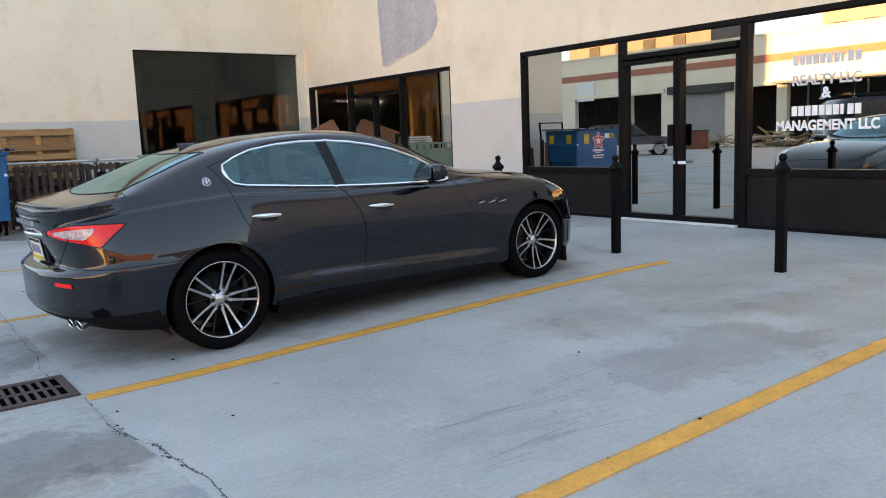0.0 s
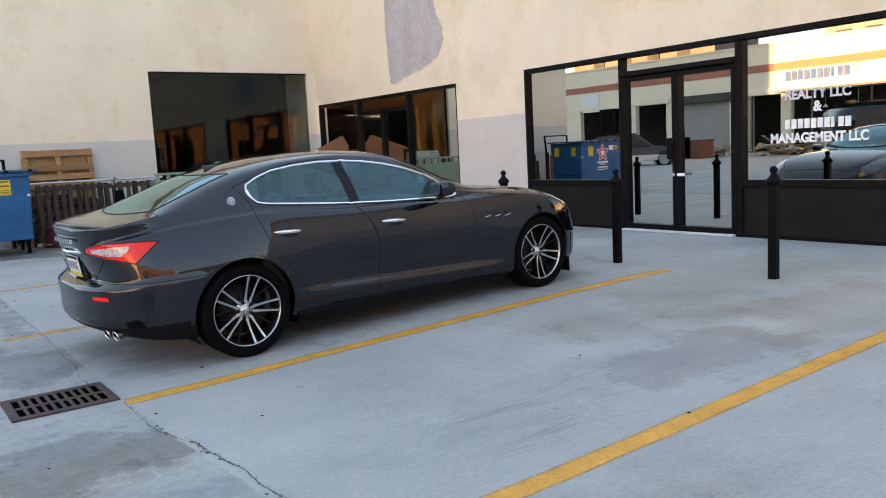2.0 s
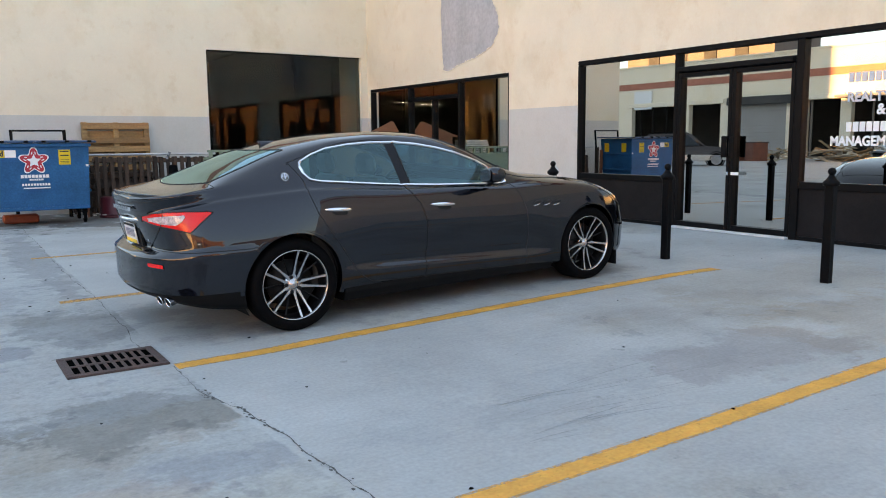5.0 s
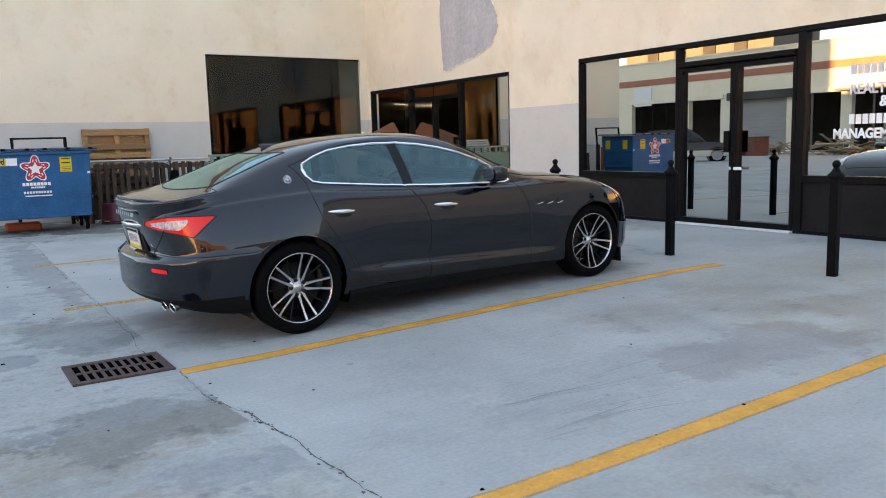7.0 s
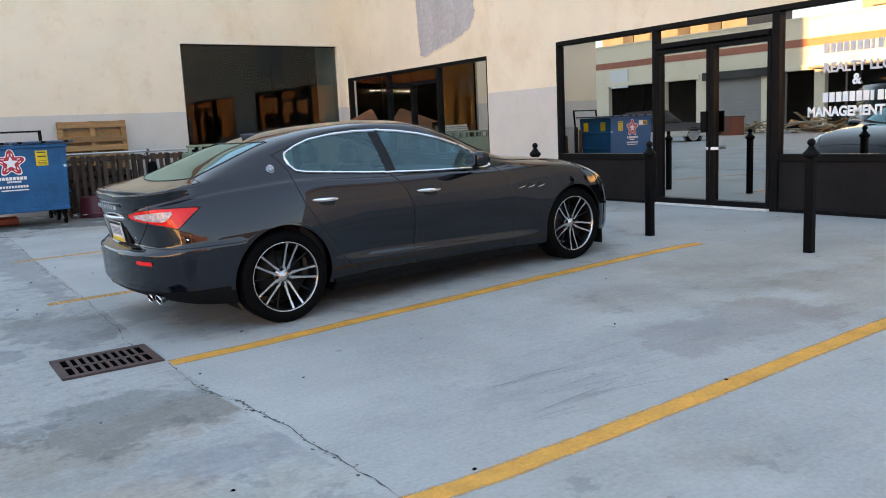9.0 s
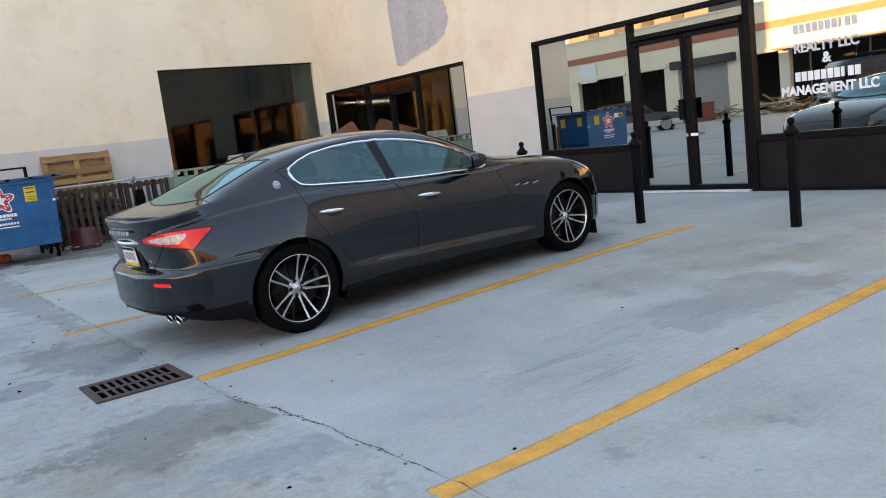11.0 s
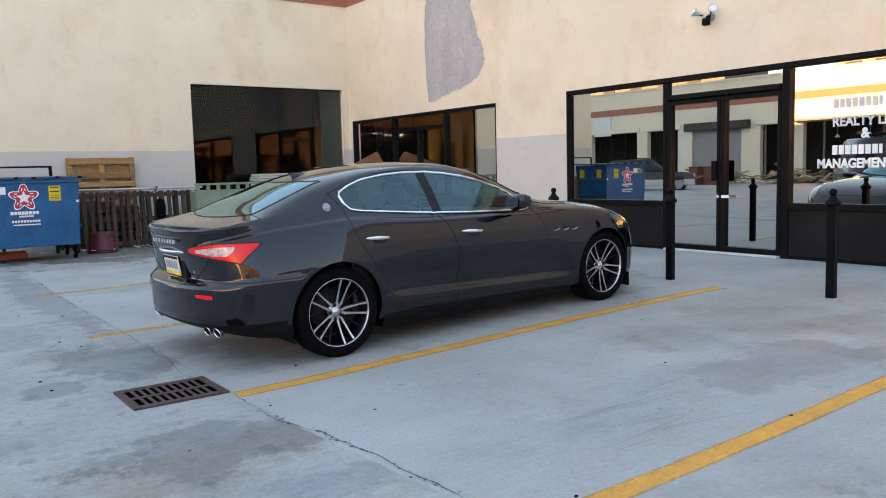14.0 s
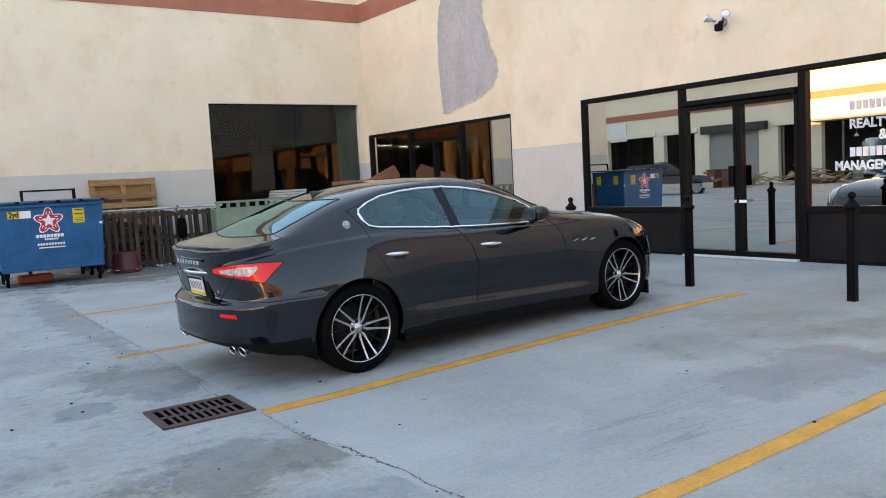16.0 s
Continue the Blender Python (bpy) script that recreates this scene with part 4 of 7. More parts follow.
def pallet(m, wood, label, boards=7, w=1.2, h=1.0):
    """Stands on edge: face in x-z, thickness in y."""
    p = base("pallet", m, label, "pallet", "wooden pallets by the wall")
    rnd = random.Random(boards * 7 + int(m.translation.x * 10))
    bw = w / boards * 0.54
    for k in range(boards):
        x = -w / 2 + w * (k + 0.5) / boards + rnd.uniform(-.01, .01)
        if rnd.random() < 0.06:
            continue
        part("face_board", box(x - bw / 2, x + bw / 2, -0.065, -0.045, rnd.uniform(0, 0.02), h - rnd.uniform(0, .02), bevel=0.004), wood, p)
        if k % 2 == 0:
            part("back_board", box(x - bw / 2, x + bw / 2, 0.045, 0.063, 0, h, bevel=0.004), wood, p)
    for z in (0.03, h / 2 - 0.045, h - 0.12):
        part("stringer", box(-w / 2, w / 2, -0.045, 0.045, z, z + 0.09, bevel=0.004), wood, p)
    return p


def pallet_lying_boards(m, label):
    """On edge with its boards running level."""
    p = base("pallet", m, label, "pallet", "wooden pallets by the wall")
    for z0, z1 in ((0.02, 0.13), (0.22, 0.31), (0.40, 0.51), (0.575, 0.69), (0.86, 0.99)):
        part("face_board", box(-0.65, 0.65, -0.06, -0.04, z0, z1, bevel=0.004), WOOD_NEW, p)
    for x in (-0.6, 0.0, 0.6):
        part("stringer", box(x - 0.05, x + 0.05, -0.04, 0.05, 0.0, 1.0, bevel=0.004), WOOD_NEW, p)
    for z0, z1 in ((0.02, 0.14), (0.20, 0.33), (0.36, 0.50), (0.515, 0.66), (0.685, 0.83), (0.86, 0.99)):
        part("back_board", box(-0.65, 0.65, 0.05, 0.068, z0, z1, bevel=0.004), WOOD_NEW, p)
    return p


pallet(pose(3.55, 16.62, 0.02, -3, 0, 0), WOOD_OLD, "weathered dark wooden pallet standing on edge", 9, 1.25, 1.13)
pallet(pose(4.72, 16.60, 0.02, -4, 0, 2), WOOD_OLD, "weathered dark wooden pallet standing on edge", 8, 1.15, 1.115)
pallet(pose(3.05, 16.9, 0.02, -4, 0, 0), WOOD_OLD, "weathered dark wooden pallet behind another", 6, 1.0, 0.95)
crate = base("crate_stack", pose(3.5, 17.02, 0.0), "low stack of weathered boards under a pallet", "boards")
for k in range(7):
    part("board", box(-0.6, 0.6, -0.16, 0.16, 0.0 + k * 0.119, 0.105 + k * 0.119, bevel=0.004), WOOD_OLD, crate)
pallet_lying_boards(pose(3.50, 17.2, 0.835, -3, 0, 0), "fresh yellow wooden pallet leaning on the wall above old ones")
rail = bmesh.new()
tube(rail, [(2.8, 16.5, 1.19), (4.0, 16.48, 1.185), (5.3, 16.47, 1.18)], 0.022, 8)
tagged(part("rail_pipe", rail, mat("galvanised_pipe", (0.5, 0.5, 0.5), 0.5, 0.6, vary=0.2)), "long pale metal pipe lying across the pallets", "pipe")
# a dark fitting hooked over the pipe
hook = bmesh.new()
tube(hook, [(4.36, 16.46, 1.215), (4.33, 16.44, 1.16), (4.30, 16.46, 1.09)], 0.035, 8)
tagged(part("pipe_clamp", hook, STEEL), "grey metal clamp hooked over the pipe", "clamp")
tagged(part("hanging_tub", lathe(bmesh.new(), [(0.05, 0.0), (0.09, 0.05), (0.1, 0.25), (0.08, 0.40), (0.03, 0.42)], 12, Matrix.Translation((4.42, 16.47, 0.55))), RUBBER), "black plastic tub hung on the pallet boards", "tub")


def red_tub(m):
    b = base("round_tub", m, "dark red round plastic tub upside down by the pallets", "tub")
    part("body", lathe(bmesh.new(), [(0.27, 0.0), (0.27, 0.03), (0.25, 0.05), (0.235, 0.36), (0.22, 0.39), (0.0, 0.395)], 28), RED_BARREL, b, smooth=True)
    bm = bmesh.new()
    tube(bm, [(0.26 * math.cos(a), 0.26 * math.sin(a), 0.06) for a in [2 * math.pi * k / 28 for k in range(28)]], 0.015, 6, True)
    part("rim_bead", bm, RED_BARREL, b)
    return b


red_tub(pose(3.15, 16.05, 0.0))
tagged(part("wooden_post", box(2.72, 2.80, 16.3, 16.4, 0, 1.2, bevel=0.01), WOOD_OLD), "reddish weathered post behind the dumpster", "post")
tagged(part("traffic_barrier", box(1.24, 1.82, 15.75, 16.0, 0.0, 0.15, bevel=0.03), ORANGE), "orange plastic barrier foot under the dumpster", "barrier")
tagged(part("orange_post", box(2.66, 2.74, 16.2, 16.27, 0.0, 1.12, bevel=0.012), mat("faded_orange_paint", (0.22, 0.075, 0.04), 0.7, vary=0.3)), "faded orange steel post beside the dumpster", "post")
frame_bm = bmesh.new()
tube(frame_bm, [(1.55, 16.55, 0.0), (1.55, 16.75, 1.66), (2.46, 16.75, 1.66), (2.46, 16.55, 0.0)], 0.035, 4)
tagged(part("metal_stand", frame_bm, BLACK_IRON), "black square-tube stand behind the dumpster", "stand")


def litter():
    """Pale scraps of plaster and splinters along the foot of the pallets."""
    rnd, bm = random.Random(21), bmesh.new()
    for k in range(70):
        x, y = rnd.uniform(2.7, 5.4), 16.2 - abs(rnd.gauss(0, 0.35))
        a, b = rnd.uniform(0.008, 0.05), rnd.uniform(0.006, 0.02)
        add_box(bm, -a, a, -b, b, 0.002, rnd.uniform(0.006, 0.02), m=Matrix.Translation((x, y, gz(x, y))) @ pose(0, 0, 0, rnd.uniform(-6, 6), 0, rnd.uniform(0, 180)))
    tagged(part("litter", bm, mat("pale_plaster_scraps", (0.5, 0.48, 0.45), 0.9, vary=0.4, scale=9)), "pale scraps and splinters on the dirty ground by the pallets", "debris", kind="stuff")


litter()


def green_bin(m):
    b = base("green_container", m, "faded green steel container with slots along its rim", "container")
    part("body", box(0.0, 2.6, 0.0, 0.8, 0.05, 1.08, bevel=0.02), GREEN_BIN, b)
    for k in range(12):
        x = 0.03 + k * 0.215
        part("rim_post", box(x, x + 0.07, 0.0, 0.05, 1.08, 1.19), GREEN_BIN, b)
    part("rim_rail", box(0.0, 2.6, -0.01, 0.06, 1.19, 1.235, bevel=0.006), GREEN_BIN, b)
    part("rib", box(0.02, 0.1, -0.03, 0.0, 0.05, 1.08), GREEN_BIN, b)
    return b


green_bin(pose(5.08, 16.25, 0.02))
stack = base("panel_stack", pose(6.9, 16.65, 1.10), "stack of pale blue-white sheets on the green container", "sheets")
for k in range(6):
    part("sheet", box(-0.36 + 0.02 * (k % 3), 0.34 + 0.015 * (k % 2), -0.25, 0.25, k * 0.055, k * 0.055 + 0.045, bevel=0.004), mat("pale_sheet", (0.45, 0.5, 0.48), 0.5), stack)


def cardboard(m):
    b = base("cardboard_box", m, "brown cardboard box with an open flap standing in the corner", "box")
    part("body", box(-0.45, 0.45, -0.75, 0.55, 0.0, 1.45, bevel=0.01), CARDBOARD, b)
    bm = bmesh.new()
    prism(bm, [(-0.62, 1.40), (0.46, 1.40), (0.52, 1.52), (0.36, 1.74), (0.30, 1.75)], -0.775, -0.763, "y")
    part("flap", bm, CARDBOARD, b, "raised cardboard flap")
    return b


cardboard(pose(8.6, 16.25, 0.1, 0, 0, 12))


# ---- shop wall fixtures ----
def flood_light(m):
    """Twin-head floodlight on a wall plate; out from the wall is -x."""
    f = base("flood_light", m, "twin-head chrome floodlight on the cream wall", "wall lamp")
    part("plate", lathe(bmesh.new(), [(0.06, 0), (0.06, 0.02), (0.045, 0.035)], 20, pose(0, 0, 0, 0, -90, 0)), STEEL, f, smooth=True)
    bm = bmesh.new()
    tube(bm, [(-0.03, 0, 0), (-0.10, 0, -0.01), (-0.12, 0.0, -0.05)], 0.022, 10)
    part("sensor_arm", bm, BLACK_IRON, f)
    part("sensor", box(-0.17, -0.08, -0.05, 0.05, -0.13, -0.03, bevel=0.015), BLACK_IRON, f, "black sensor head")
    for s in (-1, 1):
        mm = Matrix.Translation((-0.10, s * 0.07, 0.02)) @ pose(0, 0, 0, 0, -60, 0) @ pose(0, 0, 0, -s * 40, 0, 0)
        head = part("lamp_head", lathe(bmesh.new(), [(0.025, 0.0), (0.03, 0.05), (0.065, 0.13), (0.07, 0.15), (0.062, 0.15), (0.05, 0.12), (0.0, 0.11)], 20, mm), CHROME, f, "chrome reflector head", True)
        part("lens", lathe(bmesh.new(), [(0.062, 0.146), (0.03, 0.152), (0.0, 0.153)], 20, mm), WHITE_PAINT, head, smooth=True)
    return f


flood_light(pose(WALL_X, 6.95, 3.46))


def mailbox(m):
    b = base("mailbox", m, "black wall-mounted letter box with an oval plate", "mailbox")
    part("body", box(-0.13, 0.0, -0.36, 0.0, 0, 0.27, bevel=0.01), BLACK_METAL, b)
    part("lid", box(-0.145, 0.0, -0.365, 0.005, 0.255, 0.33, bevel=0.012), BLACK_METAL, b)
    bm = bmesh.new()
    prism(bm, [(-0.13 + 0.075 * math.cos(a), 0.15 + 0.034 * math.sin(a)) for a in [2 * math.pi * k / 28 for k in range(28)]], -0.136, -0.13, "x")
    part("oval_plate", bm, STEEL, b, "oval metal plate")
    return b


mailbox(pose(WALL_X - 0.003, 3.80, 1.10))


# the buildings and what stands by them were set out on a grid a touch too large: bring them to true scale about the gate
TRUE = Matrix.Translation((0, -0.1, 1.4)) @ Matrix.Scale(0.957, 4) @ Matrix.Translation((0, 0.1, -1.4))
for ob in list(scene.objects):
    if ob not in near_things and ob.parent is None:
        ob.matrix_basis = TRUE @ ob.matrix_basis

# ---- the parked saloon ----
PAINT = mat("dark_grey_metallic_paint", (0.0066, 0.0088, 0.0165), 0.34, 0.85, vary=0.03, scale=2, fine=300, coat=1.0, spec=0.0)
PAINT.node_tree.nodes["Principled BSDF"].inputs["Coat IOR"].default_value = 1.56
PAINT.node_tree.nodes["Principled BSDF"].inputs["Specular Tint"].default_value = (0.12, 0.12, 0.14, 1)
CAR_GLASS = thin_glass("tinted_car_glass", 0.055, (0.33, 0.55, 0.60), (0.55, 0.93, 1.0))
REAR_GLASS = thin_glass("tinted_rear_glass", 0.05, (0.20, 0.31, 0.33), (0.62, 0.95, 1.0))
GAP = mat("black_seal_and_recess_shade", (0.008, 0.008, 0.008), 0.7, vary=0.2)
TRIM_BLACK = mat("satin_black_plastic", (0.006, 0.006, 0.0065), 0.5, vary=0.2, spec=0.1)
TRIM_GLOSS = mat("gloss_black_pillar", (0.005, 0.005, 0.007), 0.12, vary=0.1, spec=0.22)
LENS_RED = mat("red_lamp_lens", (0.85, 0.010, 0.008), 0.2, vary=0.06, scale=20, coat=0.4, spec=0.3)
LENS_CLEAR = mat("clear_ribbed_lens", (0.52, 0.42, 0.44), 0.25, vary=0.5, scale=38, fine=160, coat=0.6)
LENS_AMBER = mat("amber_marker_lens", (0.40, 0.17, 0.035), 0.2, vary=0.3, coat=1.0)
HEADLAMP = mat("dark_headlamp_lens", (0.06, 0.07, 0.08), 0.08, 0.2, vary=0.4, scale=18, coat=1.0)
RIM_DARK = mat("dark_painted_rim", (0.006, 0.006, 0.007), 0.4, 0.0, vary=0.2, spec=0.2)
WHEEL_ALU = mat("polished_wheel_alloy", (0.52, 0.52, 0.53), 0.27, 1.0, vary=0.05)
BRAKE = mat("worn_brake_steel", (0.035, 0.034, 0.034), 0.5, 0.6, vary=0.2, spec=0.1)
LEATHER = mat("tan_leather", (0.16, 0.13, 0.12), 0.55, vary=0.15, scale=6)
DARK_TRIM = mat("dark_cabin_trim", (0.04, 0.038, 0.036), 0.6, vary=0.2)
PLATE_WHITE = mat("number_plate_white", (0.7, 0.72, 0.74), 0.4, vary=0.08, scale=12)

DARK_CHROME = mat("dark_chrome", (0.12, 0.12, 0.13), 0.2, 1.0, vary=0.1)
PLATE_INK = mat("grey_blue_plate_print", (0.28, 0.31, 0.40), 0.5, vary=0.1)

CAR_PROFILES = {
    # height of the centre line
    "top": [(-1.03, 1.012), (-0.95, 1.042), (-0.8, 1.066), (-0.62, 1.092), (-0.3, 1.212), (0.0, 1.322), (0.25, 1.388), (0.6, 1.44), (0.95, 1.457), (1.3, 1.447),
            (1.55, 1.395), (2.0, 1.235), (2.4, 1.058), (2.8, 1.005), (3.2, 0.93), (3.5, 0.85), (3.7, 0.76), (3.85, 0.65), (3.94, 0.5)],
    # cant rail and its half width
    "rail": [(-1.03, 0.985), (-0.9, 1.024), (-0.6, 1.066), (-0.49, 1.082), (-0.2, 1.158), (0.1, 1.262), (0.3, 1.322), (0.56, 1.374), (0.95, 1.392), (1.36, 1.355),
             (1.75, 1.23), (2.08, 1.03), (2.3, 1.0), (2.6, 0.985), (2.9, 0.962), (3.3, 0.885), (3.6, 0.79), (3.8, 0.66), (3.94, 0.5)],
    "rail_y": [(-1.03, 0.78), (-0.6, 0.76), (-0.49, 0.745), (-0.2, 0.70), (0.1, 0.675), (0.5, 0.665), (0.95, 0.67), (1.36, 0.68), (1.75, 0.725), (2.08, 0.82), (2.5, 0.77), (3.0, 0.73), (3.94, 0.66)],
    # shoulder line
    "sh": [(-1.03, 0.90), (-0.8, 0.955), (-0.5, 1.0), (-0.2, 1.025), (0.17, 1.045), (0.6, 1.02), (1.0, 0.995), (1.6, 0.975), (2.1, 0.955), (2.4, 0.955), (2.7, 0.94),
           (3.0, 0.905), (3.3, 0.83), (3.6, 0.73), (3.8, 0.6), (3.94, 0.47)],
    "bot": [(-1.03, 0.345), (-0.8, 0.285), (-0.4, 0.215), (0.0, 0.20), (0.5, 0.235), (1.3, 0.225), (2.3, 0.205), (3.3, 0.18), (3.7, 0.17), (3.94, 0.2)],
}


def smooth_profile(pts):
    """A cubic through the knots, without overshoot."""
    xs, ys = np.array([p[0] for p in pts]), np.array([p[1] for p in pts])
    h = np.diff(xs)
    d = np.diff(ys) / h
    m = np.zeros(len(xs))
    m[0], m[-1] = d[0], d[-1]
    for i in range(1, len(xs) - 1):
        if d[i - 1] * d[i] > 0:
            w1, w2 = 2 * h[i] + h[i - 1], h[i] + 2 * h[i - 1]
            m[i] = (w1 + w2) / (w1 / d[i - 1] + w2 / d[i])

    def f(x):
        x = min(max(x, xs[0]), xs[-1])
        i = min(max(int(np.searchsorted(xs, x)) - 1, 0), len(h) - 1)
        t = (x - xs[i]) / h[i]
        return float((2 * t**3 - 3 * t**2 + 1) * ys[i] + (t**3 - 2 * t**2 + t) * h[i] * m[i] + (-2 * t**3 + 3 * t**2) * ys[i + 1] + (t**3 - t**2) * h[i] * m[i + 1])
    return f


PROF = {k: smooth_profile(v) for k, v in CAR_PROFILES.items()}
REAR_C, REAR_L, REAR_P = -0.58, 0.40, 2.5
FRONT_C, FRONT_L, FRONT_P = 3.10, 0.84, 2.15


def car_half_width(x):
    taper = 0.055 * min(1.5, max(0.0, -x / 0.6)) ** 1.6
    return 0.945 + 0.030 * math.exp(-((x - 0.02) / 0.48) ** 2) + 0.026 * math.exp(-((x - 3.0) / 0.5) ** 2) - taper


COUNTS = [2, 2, 4, 4, 4, 9, 14, 4, 9, 9, 5, 6, 6]
RAIL_V = sum(COUNTS[:10])


def car_section(x, e, endf, front):
    """Half outline of the body at x, from the floor's middle up to the roof's middle. e: how far the plan has closed in at the ends."""
    W = car_half_width(x)
    top, rail, sh, bot = (PROF[k](x) for k in ("top", "rail", "sh", "bot"))
    ry = min(PROF["rail_y"](x), 0.93 * W)
    haunch = -0.038 * math.exp(-((x + 0.30) / 0.55) ** 2) + 0.012 * math.exp(-((x - 3.0) / 0.45) ** 2)
    cr = 0.40 - 0.055 * (x - 0.87) / 1.32
    cr = max(bot + 0.09, min(cr, 0.42))
    zw = 0.63 * (sh / 1.0) if x < 3.2 else bot + 0.5 * (sh - bot)
    tail = min(1.0, max(0.0, (-0.22 - x) / 0.5))
    door = min(1.0, max(0.0, (x - 0.35) / 0.4)) * min(1.0, max(0.0, (2.55 - x) / 0.3))
    ctl = [(0.0, bot + 0.01), (W * 0.55, bot + 0.005), (W - 0.085 + 0.035 * tail, bot), (W - 0.02 + 0.004 * door + 0.011 * tail, cr - 0.03), (W - 0.016 - 0.028 * door + 0.011 * tail, cr + 0.03), (W - 0.007 - 0.011 * door + 0.005 * tail, 0.5 * (cr + zw) + 0.02), (W, zw + 0.06 + 0.07 * door),
           (W - 0.046 + haunch, sh - 0.026), (W - 0.092 + haunch, sh + 0.006)]
    g = (rail - sh)
    yb = ctl[-1][0]
    ctl += [(yb + (ry - yb) * 0.45, sh + 0.006 + (g - 0.006) * 0.52), (ry, rail), (ry * 0.88, rail + (top - rail) * 0.46), (ry * 0.47, rail + (top - rail) * 0.885), (0.0, top)]
    pts, n = [], len(ctl)
    for i in range(n - 1):
        p0, p1, p2, p3 = (Vector((*ctl[max(0, min(n - 1, k))], 0)) for k in (i - 1, i, i + 1, i + 2))
        if i == 0:
            p0 = Vector((-ctl[1][0], ctl[1][1], 0))
        if i == n - 2:
            p3 = Vector((-ctl[n - 2][0], ctl[n - 2][1], 0))
        d1, d2, d3 = max(1e-4, (p1 - p0).length ** 0.5), max(1e-4, (p2 - p1).length ** 0.5), max(1e-4, (p3 - p2).length ** 0.5)
        m1 = ((p1 - p0) / d1 - (p2 - p0) / (d1 + d2) + (p2 - p1) / d2) * d2
        m2 = ((p2 - p1) / d2 - (p3 - p1) / (d2 + d3) + (p3 - p2) / d3) * d2
        for k in range(COUNTS[i]):
            t = k / COUNTS[i]
            p = (2 * t**3 - 3 * t**2 + 1) * p1 + (t**3 - 2 * t**2 + t) * m1 + (-2 * t**3 + 3 * t**2) * p2 + (t**3 - t**2) * m2
            pts.append((p.x, p.y))
    pts.append(ctl[-1])
    out = []
    for y, z in pts:
        if front:
            # nose: the lower lip stays out, the bonnet edge falls back
            dx = -0.10 * max(0.0, (z - 0.45) / 0.4) ** 1.5 - 0.06 * max(0.0, (0.3 - z) / 0.15)
        else:
            # tail: boot lid leans in below its lip, bumper shelf stands out again, skirt tucks under
            lid = max(0.0, min(1.0, (1.03 - z) / 0.36)) * 0.105
            shelf = max(0.0, min(1.0, (0.655 - z) / 0.04))
            dx = lid * (1 - shelf) + 0.13 * max(0.0, (0.385 - z) / 0.15) ** 1.5
            # the bumper's upper edge stands proud along the flank too
            y += 0.013 * min(1.0, max(0.0, (-0.22 - x) / 0.12)) * max(0.0, min(1.0, (0.675 - z) / 0.035)) * max(0.0, min(1.0, (z - 0.36) / 0.2)) * (y > 0.5)
        out.append((x + endf * dx, y * e, z))
    return out


def car_grid():
    st = []
    for k in range(0, 34):
        ph = (math.pi / 2) * (1 - k / 34)
        st.append((REAR_C - REAR_L * math.sin(ph) ** (2 / REAR_P), math.cos(ph) ** (2 / REAR_P) if k else 0.0, math.sin(ph) ** 2.0, False))
    n = int((FRONT_C - REAR_C) / 0.026)
    for k in range(n):
        st.append((REAR_C + (FRONT_C - REAR_C) * k / n, 1.0, 0.0, False))
    for k in range(0, 23):
        ph = (math.pi / 2) * k / 22
        st.append((FRONT_C + FRONT_L * math.sin(ph) ** (2 / FRONT_P), math.cos(ph) ** (2 / FRONT_P) if k < 22 else 0.0, math.sin(ph) ** 1.6, True))
    return np.array([car_section(*s) for s in st])


def poly_sd(poly):
    """Signed distance to an outline, inside negative."""
    P = np.array(poly, float)
    Q = np.roll(P, -1, 0)

    def f(a, b):
        p = np.stack([a, b], -1)[..., None, :]
        d = Q - P
        t = np.clip(((p - P) * d).sum(-1) / (d * d).sum(-1), 0, 1)
        dist = np.sqrt((((P + t[..., None] * d) - p) ** 2).sum(-1)).min(-1)
        cross = ((P[:, 1] > p[..., 1]) != (Q[:, 1] > p[..., 1])) & (p[..., 0] < (Q[:, 0] - P[:, 0]) * (p[..., 1] - P[:, 1]) / np.where(Q[:, 1] == P[:, 1], 1e-9, Q[:, 1] - P[:, 1]) + P[:, 0])
        inside = cross.sum(-1) % 2 == 1
        return np.where(inside, -dist, dist)
    return f


DLO_TOP = [(0.165, 1.235), (0.27, 1.285), (0.40, 1.326), (0.60, 1.352), (0.80, 1.362), (1.0, 1.357), (1.2, 1.338), (1.4, 1.303), (1.6, 1.252), (1.8, 1.175), (1.95, 1.085), (2.06, 0.985)]
DLO_BOT = [(2.0, 0.972), (1.7, 0.982), (1.35, 0.997), (1.03, 1.018), (0.8, 1.036), (0.5, 1.066), (0.28, 1.088), (0.205, 1.104), (0.165, 1.15), (0.155, 1.20)]


def glass_sd(part_of_it):
    """Side glass, cut by the slanting door pillar."""
    whole = poly_sd(DLO_TOP + DLO_BOT)

    def f(a, b):
        u = a + 0.22 * (b - 1.18)
        cut = {"rear": u - 0.955, "pillar": np.abs(u - 1.0) - 0.045, "front": 1.045 - u}[part_of_it]
        return np.maximum(whole(a, b), cut)
    return f


